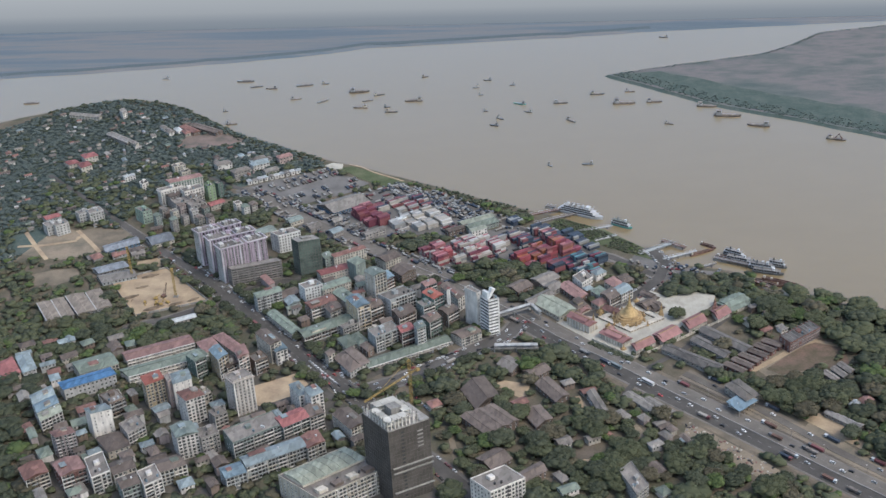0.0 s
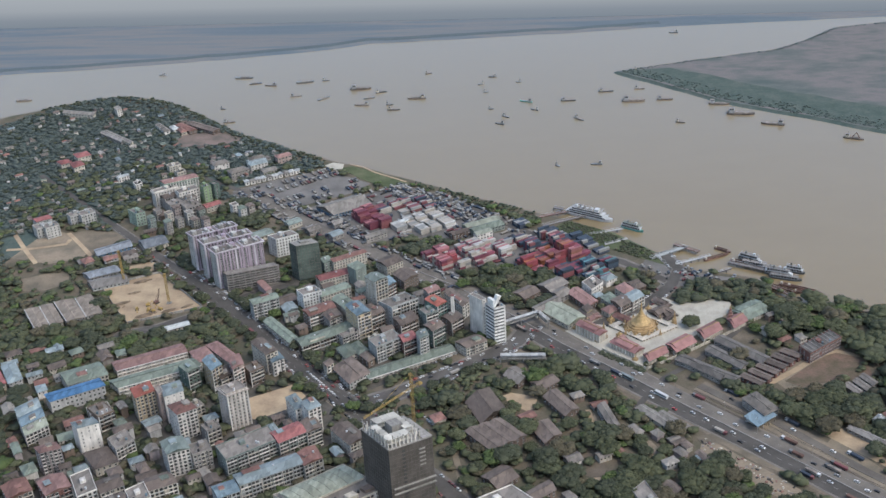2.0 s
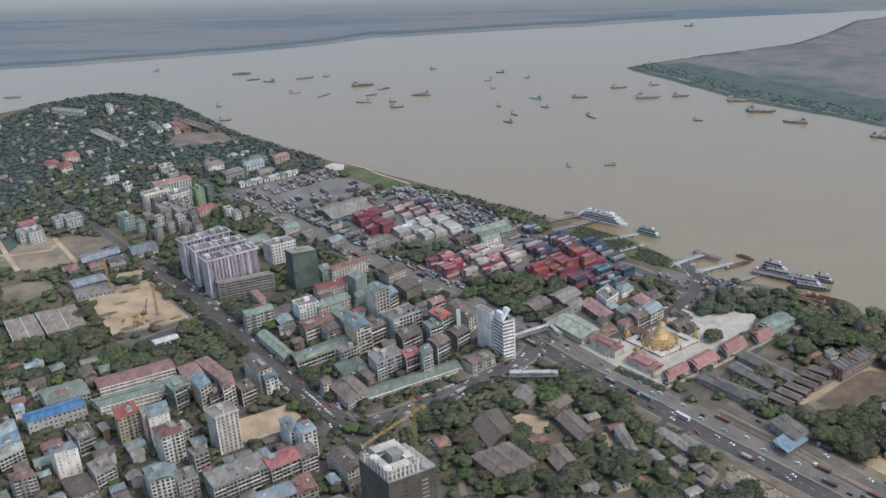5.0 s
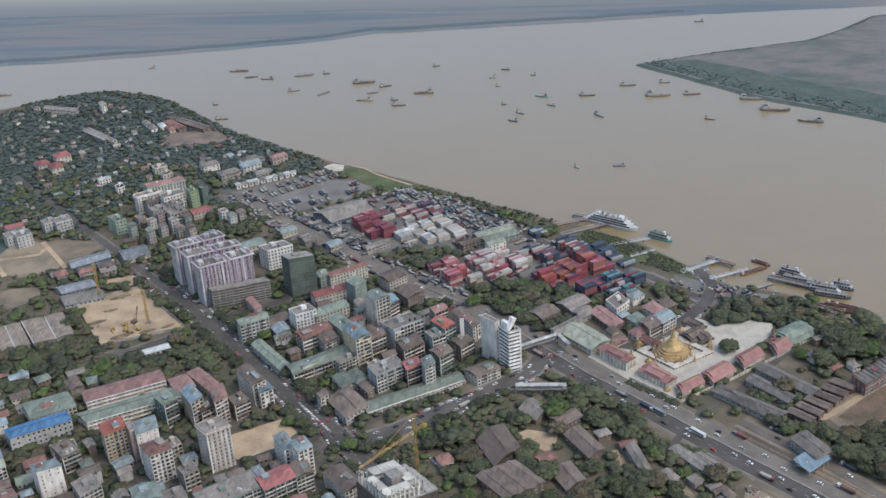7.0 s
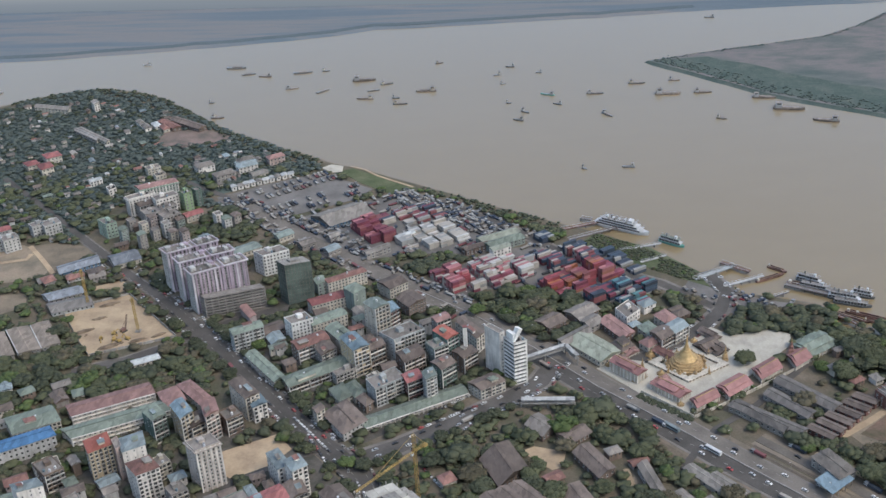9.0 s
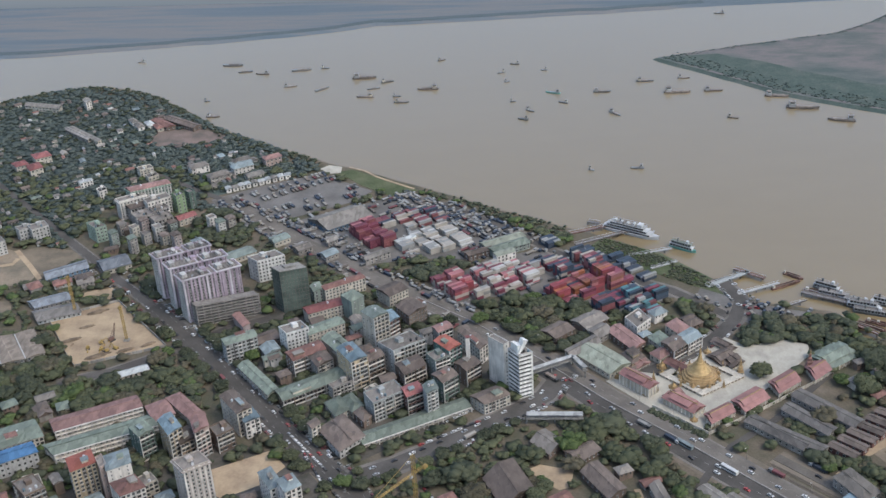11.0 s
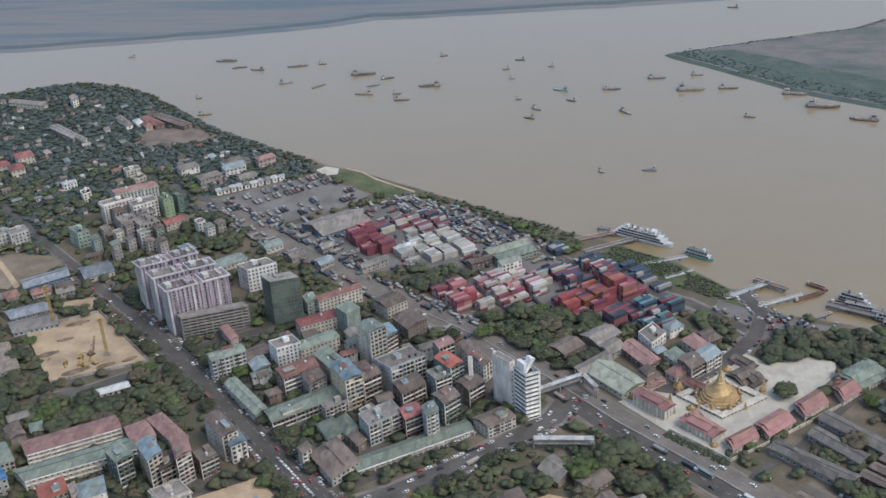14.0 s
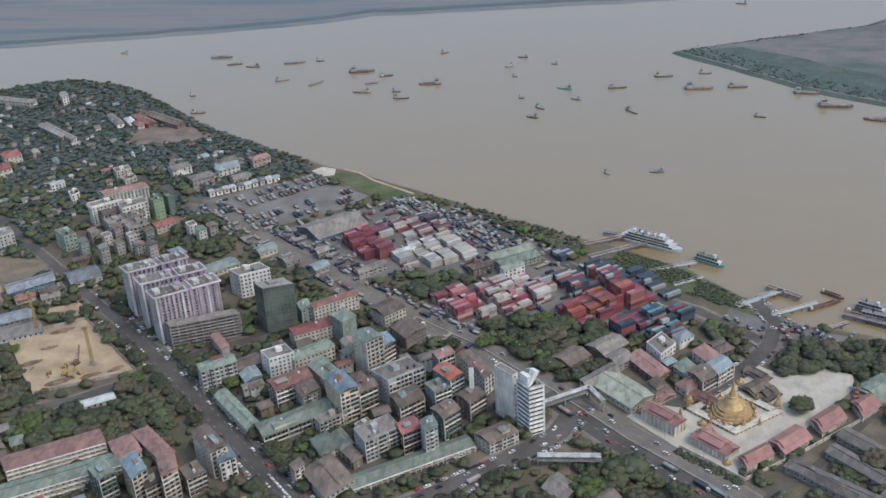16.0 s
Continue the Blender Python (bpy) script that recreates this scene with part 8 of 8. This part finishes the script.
def rig(x, y, h, turn):
    e = thing("piling_rig", x, y, "tall tracked piling rig on bare sand", "piling rig", turn=turn)
    for q in (-1, 1):
        b = bmesh.new()
        box(b, -2.4, 2.4, q * 1.4 - .4, q * 1.4 + .4, .1, 1.1)
        part("track", b, "dark", e)
    b = bmesh.new()
    box(b, -2.6, 1.6, -1.3, 1.3, 1.1, 3.0)
    part("body", b, "rust", e)
    b = bmesh.new()
    lattice(b, (1.8, 0, 1), (5.6, 0, h), .8, 12)
    beam(b, (-1.5, 0, 3), (2.4, 0, h * .6), .2)
    part("mast", b, "rust", e)


rig(-257.8, 981.0, 13, 60)


def site_mast(x, y, h, label):
    """A bare lattice mast on a ballasted foot, with its climbing frame and a short idle arm."""
    e = thing("crane_mast", x, y, label, "crane")
    b = bmesh.new()
    box(b, -2.2, 2.2, -2.2, 2.2, 0, .7)
    box(b, -1.5, 1.5, -1.5, 1.5, .7, 1.3)
    part("foot", b, "wall_concrete", e, "concrete ballast foot")
    b = bmesh.new()
    lattice(b, (0, 0, 1.3), (0, 0, h), 1.5, 13)
    part("mast", b, "crane", e)
    b = bmesh.new()
    box(b, -1.1, 1.1, -1.1, 1.1, h - 2.2, h - 1.8)
    box(b, -1.1, 1.1, -1.1, 1.1, h - .2, h + .2)
    part("climbing_frame", b, "crane", e)
    b = bmesh.new()
    lattice(b, (0, -.6, h), (0, -5, h + 1.2), .8, 4)
    part("arm", b, "crane", e)


site_mast(-246.2, 981.6, 30, "tall yellow lattice mast standing in the sand pit")
site_mast(-299.4, 1018.3, 34, "tall yellow lattice mast at the edge of the building site")


def digger(x, y, turn):
    e = thing("excavator", x, y, "dark tracked excavator working on sand", "excavator", turn=turn)
    for q in (-1, 1):
        b = bmesh.new()
        box(b, -2, 2, q * 1.1 - .3, q * 1.1 + .3, .1, .9)
        part("track", b, "dark", e)
    b = bmesh.new()
    box(b, -2, 1, -1.2, 1.2, .9, 2.2)
    box(b, -.3, 1, .1, 1.2, 2.2, 3.0)
    part("cab", b, "crane", e)
    b = bmesh.new()
    beam(b, (.8, 0, 1.8), (3.6, 0, 4.4), .45)
    beam(b, (3.6, 0, 4.4), (5.6, 0, 1.2), .35)
    box(b, 5.0, 6.0, -.5, .5, .4, 1.3)
    part("arm", b, "crane", e)


for k, (x, y) in enumerate(((-264.3, 977.2), (-261.3, 968.7), (-251.1, 970.0), (-256.9, 966.3), (-272.4, 969.7))):
    digger(x, y, 20 + k * 67)


def soil_heap(x, y, r, h, turn):
    """A long heap of dug-out soil with a crumpled surface."""
    b = bmesh.new()
    bmesh.ops.create_icosphere(b, subdivisions=3, radius=1.0)
    for v in b.verts:
        q = 1 + .35 * noise.noise(v.co * 2.2 + Vector((x, y, 0)))
        v.co = Vector((v.co.x * r * q, v.co.y * r * .32 * q, max(-.1, v.co.z) * h * q))
    o = part("soil_heap", b, "earthheap", None, "", True)
    o.location, o.rotation_euler = (x, y, .15), (0, 0, radians(turn))
    tagged(o, "long heap of dark dug-out soil on the sand", "soil heap", "soil heaps")


for x, y, r, h, turn in ((-290, 981, 8, .9, 30), (-284, 1000, 6, .7, 25), (-283, 1021, 8, 1.1, 28), (-262, 960, 9, 1.2, 30), (-243, 968, 7, 1.1, 32), (-228, 976, 6, 1.2, 40), (-286.5, 975, 2, .8, 80)):
    soil_heap(x, y, r, h, turn)


def chimney(x, y):
    e = thing("stair_tower", x, y, "slim white stair tower with a red mark", "tower")
    b = bmesh.new()
    box(b, -1.3, 1.3, -1.3, 1.3, 0, 32)
    part("shaft", b, "wall_white", e)
    b = bmesh.new()
    box(b, -1.5, 1.5, -1.5, 1.5, 32, 32.6)
    part("cap", b, "redroof", e)


chimney(14.8, 939.0)

# ---- vehicles ----
CARS = dict(white=(.62, .62, .61), silver=(.36, .37, .38), black=(.03, .03, .035), red=(.32, .05, .05), blue=(.07, .12, .25))
for k, c in CARS.items():
    mat("car_" + k, c, .35, .06, .3, 2, rand=.2, bump=0, spec=.5)


def car_meshes():
    b = bmesh.new()
    st = [(-2.15, .5, .85), (-2.1, .35, .95), (1.2, .35, .95), (2.0, .35, .78), (2.2, .45, .62)]
    rows = [[b.verts.new(p) for p in ((x, -.86, zb), (x, .86, zb), (x, .82, zt), (x, -.82, zt))] for x, zb, zt in st]
    for a, c in zip(rows, rows[1:]):
        for k in range(4):
            b.faces.new((a[k], a[(k + 1) % 4], c[(k + 1) % 4], c[k]))
    b.faces.new(rows[0][::-1])
    b.faces.new(rows[-1])
    hexa(b, [(-1.25, -.66, 1.38), (.35, -.66, 1.38), (.35, .66, 1.38), (-1.25, .66, 1.38), (-1.2, -.62, 1.46), (.3, -.62, 1.46), (.3, .62, 1.46), (-1.2, .62, 1.46)])
    body = bpy.data.meshes.new("body")
    b.to_mesh(body)
    b.free()
    b = bmesh.new()
    hexa(b, [(-1.8, -.8, .93), (1.1, -.8, .93), (1.1, .8, .93), (-1.8, .8, .93), (-1.25, -.66, 1.39), (.35, -.66, 1.39), (.35, .66, 1.39), (-1.25, .66, 1.39)])
    glass = bpy.data.meshes.new("windows")
    b.to_mesh(glass)
    b.free()
    glass.materials.append(MATS["glass"])
    b = bmesh.new()
    for q in (-.78, .78):
        cyl(b, 0, 0, q - .11, q + .11, .33, None, 10)
    cyl(b, 0, 0, -.7, .7, .07, None, 5)
    bmesh.ops.rotate(b, matrix=Matrix.Rotation(math.pi / 2, 3, "X"), verts=b.verts)
    wheel = bpy.data.meshes.new("wheel")
    b.to_mesh(wheel)
    b.free()
    wheel.materials.append(MATS["dark"])
    return body, glass, wheel


BODY, GLASS, WHEEL = car_meshes()
PROTO = {}
for k in CARS:
    me = BODY.copy()
    me.materials.append(MATS["car_" + k])
    PROTO[k] = me
ZROAD = .4


def car(x, y, turn, rnd, z=ZROAD):
    k = rnd.choice(["white", "white", "white", "silver", "black", "white", "silver", "black", "white", "silver", "red"])
    e = thing("car", x, y, "small %s saloon car on the street" % k, "car", "cars", z=z, turn=turn)
    for nm, me in (("body", PROTO[k]), ("glasshouse", GLASS)):
        o = new(nm, me)
        o.parent = e
    for a in (-1.3, 1.35):
        o = new("axle", WHEEL)
        o.parent = e
        o.location = (a, 0, .33)


def big_vehicle(name, x, y, turn, l, bodymat, label, cat, z=ZROAD, truck=True):
    e = thing(name, x, y, label, cat, "trucks" if truck else "buses", z=z, turn=turn)
    b = bmesh.new()
    if truck:
        box(b, -l / 2, l / 2 - 2.6, -1.2, 1.2, 1.1, 2.7)
    else:
        box(b, -l / 2, l / 2, -1.25, 1.25, .5, 3.0)
        box(b, -l / 2 + .2, l / 2 - .2, -1.15, 1.15, 3.0, 3.2)
    part("body" if not truck else "load", b, bodymat, e)
    b = bmesh.new()
    if truck:
        box(b, l / 2 - 2.3, l / 2, -1.15, 1.15, .7, 2.6)
        part("cab", b, "boatwhite" if int(x * 3) % 3 == 0 else "boathull" if int(x * 3) % 3 == 1 else "steel_maroon", e)
        b = bmesh.new()
        box(b, l / 2 - 1.2, l / 2 + .03, -1.17, 1.17, 1.6, 2.3)
        part("glazing", b, "glass", e)
        b = bmesh.new()
        box(b, -l / 2, l / 2, -.5, .5, .6, 1.1)
        part("chassis", b, "dark", e)
    else:
        box(b, -l / 2 + .4, l / 2 + .03, -1.28, 1.28, 1.6, 2.5)
        part("glazing", b, "glass", e)
    for a in (-l / 2 + 1.6, -l / 2 + 2.8, l / 2 - 1.6):
        b = bmesh.new()
        cyl(b, 0, 0, -1.2, 1.2, .48, None, 10)
        bmesh.ops.rotate(b, matrix=Matrix.Rotation(math.pi / 2, 3, "X"), verts=b.verts)
        o = part("axle", b, "dark", e)
        o.location = (a, 0, .5)


def drive(pts, off, gap, rnd, share_truck=.0, start=0, end=1e9, back=False, z=.01):
    """Traffic along a line, at an offset to one side."""
    s, nxt = 0.0, start + rnd.uniform(0, gap)
    for (x0, y0), (x1, y1) in zip(pts, pts[1:]):
        l = math.hypot(x1 - x0, y1 - y0)
        dx, dy = (x1 - x0) / l, (y1 - y0) / l
        while nxt < min(s + l, end):
            t = nxt - s
            x, y = x0 + dx * t + dy * off, y0 + dy * t - dx * off
            turn = math.degrees(math.atan2(dy, dx)) + (180 if back else 0) + rnd.uniform(-1.5, 1.5)
            if rnd.random() < share_truck:
                m = rnd.choice(["steel_maroon", "rust", "boatbrown", "rust", "rust", "steel_grey", "steel_navy", "boatbrown", "steel_pale"])
                big_vehicle("truck", x, y, turn, rnd.uniform(9, 13), m, "loaded %s lorry on the port road" % m.split("_")[-1].replace("boatwhite", "white").replace("rust", "rusty brown").replace("boatbrown", "dull brown").replace("pale", "pale beige"), "truck", z)
                nxt += 9
            else:
                car(x, y, turn, rnd, z)
            nxt += rnd.uniform(.45, 1.6) * gap
        s += l


rnd = random.Random(77)
drive(STRAND, 4.8, 30, rnd, .2, 60, 560, z=.31)
drive(STRAND, 8.5, 30, rnd, .2, 60, 415, z=.31)
drive(STRAND, -10.0, 22, rnd, .3, 60, 415, True, .30)
drive(STRAND, -4.6, 25, rnd, .3, 90, 640, True, .30)
drive(STRAND2, 1.2, 40, rnd, .2, 40, 230, True, .33)
drive(AVENUE, 4.6, 20, rnd, .04, 0, 420, z=.34)
drive(AVENUE, -4.6, 22, rnd, .04, 0, 420, True, .34)
drive(CROSS, 3.6, 16, rnd, .03, z=.38)
drive(CROSS, -3.4, 14, rnd, 0, 0, 1e9, True, .38)
drive(STRAND2, 7.5, 30, rnd, .9, 60, 230, False, .09)
drive(STRAND, 14.5, 30, rnd, .9, 100, 235, False, .09)
for pts, off in (([(-11.3, 872.0), (27.4, 905.8)], 0), ([(-14.1, 858.4), (30.4, 889.9)], 0), ([(-69.1, 834.6), (-100.0, 870.9)], 0), ([(-85.9, 850.7), (-68.9, 822.0)], 0), ([(-3.9, 816.9), (17.7, 787.7)], 0), ([(209.7, 1033.5), (233.5, 1024.5)], 0), ([(-209.8, 827.6), (-176.8, 792.4)], 0)):
    drive(pts, off, 5.2, rnd)
# two long buses in the near lane
q0, q1 = Vector((*STRAND[4], 0)), Vector((*STRAND[3], 0))
ang = math.degrees(math.atan2((q0 - q1).y, (q0 - q1).x))
for k, t in enumerate((.15, .75)):
    p = q0.lerp(q1, t)
    big_vehicle("bus", p.x - 2.2, p.y - 2.4, ang, 12, "car_white" if k else "palebroof", "long white and blue city bus", "bus", .30, False)

# parked lorries and yard machines too many to count
cols = ["steel_maroon", "steel_navy", "steel_pale", "steel_grey", "boathull", "boatbrown", "dark"]
acc = {c: bmesh.new() for c in cols}
rnd = random.Random(31)


def parked(x, y, turn, l):
    m = Matrix.Translation((x, y, .25)) @ pose(0, 0, 0, 0, 0, turn)
    c = rnd.choice(cols[1:]) if rnd.random() < .93 else cols[0]
    for a0, a1, z0, z1, col in ((-l / 2, l / 2 - 2.4, .9, rnd.uniform(1.3, 2.3), c), (l / 2 - 2.1, l / 2, .6, 2.8, rnd.choice(["steel_pale", "steel_navy", "steel_grey", "boathull"])), (-l / 2, l / 2 - .2, .3, .85, "dark")):
        w = 1.2 if col != "dark" else 1.0
        hexa(acc[col], [m @ Vector(p) for p in ((a0, -w, z0), (a1, -w, z0), (a1, w, z0), (a0, w, z0), (a0, -w, z1), (a1, -w, z1), (a1, w, z1), (a0, w, z1))])


lx, ly = [p[0] for p in LOT], [p[1] for p in LOT]
for i in range(-14, 15):
    for j in range(-60, 60):
        if i % 3 == 0:
            continue
        p = Vector((sum(lx) / len(lx), sum(ly) / len(ly), 0)) + UC * (j * 3.6) + VC * (i * 14)
        if inside(p.x, p.y, LOT) and rnd.random() < (.66 if noise.noise((p.x * .05, p.y * .05, 1.0)) > -.1 else .2) and not any(x0 < p.x < x1 and y0 < p.y < y1 and inside(p.x, p.y, f) for x0, x1, y0, y1, f in BOXES[:len(FOOT)]):
            parked(p.x, p.y, 128 + rnd.uniform(-3, 3), rnd.uniform(6.0, 9.0))
for poly, n in ((YARD2, 260), (YARD1, 40)):
    lx, ly = [p[0] for p in poly], [p[1] for p in poly]
    for k in range(n * 4):
        x, y = rnd.uniform(min(lx), max(lx)), rnd.uniform(min(ly), max(ly))
        if inside(x, y, poly) and not any(inside(x, y, z[3]) for z in CZONES) and rnd.random() < .5:
            parked(x, y, rnd.choice([35, 128]) + rnd.uniform(-8, 8), rnd.uniform(6, 12))
for line, off in [(STRAND[7:], q) for q in (-4.8, -10.5, -14.5, 10.5, 14.0)] + [(RIVERROAD[:3], q) for q in (-5.5, 5.5, 9.0)]:
    for (x0, y0), (x1, y1) in zip(line, line[1:]):
        l = math.hypot(x1 - x0, y1 - y0)
        dx, dy = (x1 - x0) / l, (y1 - y0) / l
        for k in range(int(l / 9)):
            if rnd.random() < .8:
                t = (k + rnd.uniform(.2, .8)) * 9
                x, y = x0 + dx * t + dy * off, y0 + dy * t - dx * off
                if not any(a0 < x < a1 and b0 < y < b1 and inside(x, y, f) for a0, a1, b0, b1, f in BOXES[:len(FOOT)]):
                    parked(x, y, math.degrees(math.atan2(dy, dx)) + rnd.choice([0, 0, 0, 90]) + rnd.uniform(-5, 5), rnd.uniform(6, 10))
kerb = {c: bmesh.new() for c in ("boatwhite", "steel_grey", "dark", "steel_maroon", "glass")}
for pts, offs in ((AVENUE[:9], (-8.3, 8.3, 10.4, -10.4)), (CROSS, (8.0, 10.0)), (AVENUE_S, (-6.5, 6.5)), (JETTY, (-6.2, 6.4))):
    for off in offs:
        for (x0, y0), (x1, y1) in zip(pts, pts[1:]):
            l = math.hypot(x1 - x0, y1 - y0)
            dx, dy = (x1 - x0) / l, (y1 - y0) / l
            for k in range(int(l / 5.2)):
                if rnd.random() > .58:
                    continue
                t = (k + rnd.uniform(.3, .7)) * 5.2
                m = Matrix.Translation((x0 + dx * t + dy * off, y0 + dy * t - dx * off, .3)) @ pose(0, 0, 0, 0, 0, math.degrees(math.atan2(dy, dx)) + rnd.choice([0, 0, 65]))
                c = rnd.choice(["boatwhite", "boatwhite", "steel_grey", "dark", "steel_grey", "steel_maroon"])
                for col, pp in ((c, ((-2.1, -.85, 0), (2.1, -.85, 0), (2.1, .85, 0), (-2.1, .85, 0), (-2.1, -.8, .7), (2.0, -.8, .55), (2.0, .8, .55), (-2.1, .8, .7))),
                                ("glass", ((-1.7, -.78, .66), (1.0, -.78, .66), (1.0, .78, .66), (-1.7, .78, .66), (-1.2, -.64, 1.16), (.3, -.64, 1.16), (.3, .64, 1.16), (-1.2, .64, 1.16))),
                                (c, ((-1.2, -.64, 1.16), (.3, -.64, 1.16), (.3, .64, 1.16), (-1.2, .64, 1.16), (-1.15, -.6, 1.24), (.25, -.6, 1.24), (.25, .6, 1.24), (-1.15, .6, 1.24)))):
                    hexa(kerb[col], [m @ Vector(p) for p in pp])
cars_ = tagged(new("parked_cars"), "white and grey cars parked closely along the kerbs", "cars", kind="stuff")
for c in kerb:
    part("cars", kerb[c], c, cars_)["kind"] = "stuff"
lx, ly = [p[0] for p in LANDING], [p[1] for p in LANDING]
lx, ly = lx + [262], ly + [1015]
for k in range(90):
    x, y = rnd.uniform(min(lx), max(lx)), rnd.uniform(min(ly), max(ly))
    if (inside(x, y, LANDING) or inside(x, y, LANDING_EAST)) and not near_road(x, y, -2.5):
        parked(x, y, rnd.choice([35, 128]) + rnd.uniform(-12, 12), rnd.uniform(4, 5.5))
# rubble and odds and ends on the dusty strip beside the main road
rubble = {c: bmesh.new() for c in ("wall_cream", "wall_grey", "dark", "redbroof")}
lx, ly = [p[0] for p in ROADSIDE], [p[1] for p in ROADSIDE]
for k in range(420):
    x, y = rnd.uniform(min(lx), max(lx)), rnd.uniform(min(ly), max(ly))
    if inside(x, y, ROADSIDE):
        w, d, h, a = rnd.uniform(.3, 1.5), rnd.uniform(.3, .9), rnd.uniform(.2, .9), rnd.uniform(0, 3.1)
        m = Matrix.Translation((x, y, .1)) @ Matrix.Rotation(a, 4, "Z")
        hexa(rubble[rnd.choice(list(rubble))], [m @ Vector(q) for q in ((-w, -d, 0), (w, -d, 0), (w, d, 0), (-w, d, 0), (-w * .7, -d * .8, h), (w * .8, -d * .6, h * .8), (w * .6, d * .8, h), (-w * .8, d * .7, h * .7))])
heap = tagged(new("rubble"), "scattered rubble and crates on pale dusty ground", "rubble", kind="stuff")
for c in rubble:
    part("pieces", rubble[c], c, heap)["kind"] = "stuff"
lor = tagged(new("parked_lorries"), "parked lorries and trailers in rows on the lot", "trucks", kind="stuff")
for c in cols:
    o = part("lorries", acc[c], c, lor)
    o["kind"] = "stuff"

# ---- road markings, median, lamps ----
def dashes(pts, off, z, dash, gap, w, label):
    b = bmesh.new()
    s = 0
    for (x0, y0), (x1, y1) in zip(pts, pts[1:]):
        l = math.hypot(x1 - x0, y1 - y0)
        dx, dy = (x1 - x0) / l, (y1 - y0) / l
        t = 0
        while t < l - dash:
            a = (x0 + dx * t + dy * off, y0 + dy * t - dx * off)
            e2 = (a[0] + dx * dash, a[1] + dy * dash)
            hexa(b, [(a[0] + dy * w, a[1] - dx * w, z - .1), (e2[0] + dy * w, e2[1] - dx * w, z - .1), (e2[0] - dy * w, e2[1] + dx * w, z - .1), (a[0] - dy * w, a[1] + dx * w, z - .1),
                     (a[0] + dy * w, a[1] - dx * w, z), (e2[0] + dy * w, e2[1] - dx * w, z), (e2[0] - dy * w, e2[1] + dx * w, z), (a[0] - dy * w, a[1] + dx * w, z)])
            t += dash + gap
    tagged(part("lane_marking", b, "paint"), label, "road marking", kind="stuff")


dashes(STRAND[:7], -7.0, .315, 3, 6, .14, "worn white lane dashes on asphalt")
dashes(STRAND[:7], 6.5, .325, 3, 6, .14, "worn white lane dashes on asphalt")
dashes(STRAND[6:], 3.6, .315, 3, 6, .14, "worn white lane dashes on asphalt")
dashes(STRAND[6:], -3.6, .315, 3, 6, .14, "worn white lane dashes on asphalt")
dashes(AVENUE, 3.6, .355, 3, 6, .14, "worn white lane dashes on asphalt")
dashes(AVENUE, -3.6, .355, 3, 6, .14, "worn white lane dashes on asphalt")
ribbon("median", STRAND[:9], .8, .85, "wall_concrete", "low pale concrete median on the port road", "median")
ribbon("railway_bed", [(380, 699), (341, 754), (295, 802), (250, 844)], 15, .15, "sand", "sandy strip beside the port road", "track bed")


def lamp(x, y, turn):
    e = thing("street_lamp", x, y, "tall grey street lamp with a curved arm", "street lamp", "street lamps", turn=turn)
    b = bmesh.new()
    cyl(b, 0, 0, .1, 9, .12, .07, 6)
    beam(b, (0, 0, 9), (1.8, 0, 9.6), .1)
    part("pole", b, "wall_grey", e)
    b = bmesh.new()
    box(b, 1.5, 2.3, -.15, .15, 9.5, 9.7)
    part("head", b, "wall_white", e)


for pts, off in ((STRAND, 13.4), (AVENUE, 9.2)):
    s = 0
    for (x0, y0), (x1, y1) in list(zip(pts, pts[1:]))[:8]:
        l = math.hypot(x1 - x0, y1 - y0)
        for k in range(int(l / 28)):
            t = (k + .5) * 28 / l
            lamp(x0 + (x1 - x0) * t + (y1 - y0) / l * off, y0 + (y1 - y0) * t - (x1 - x0) / l * off, math.degrees(math.atan2(y1 - y0, x1 - x0)) + 90)
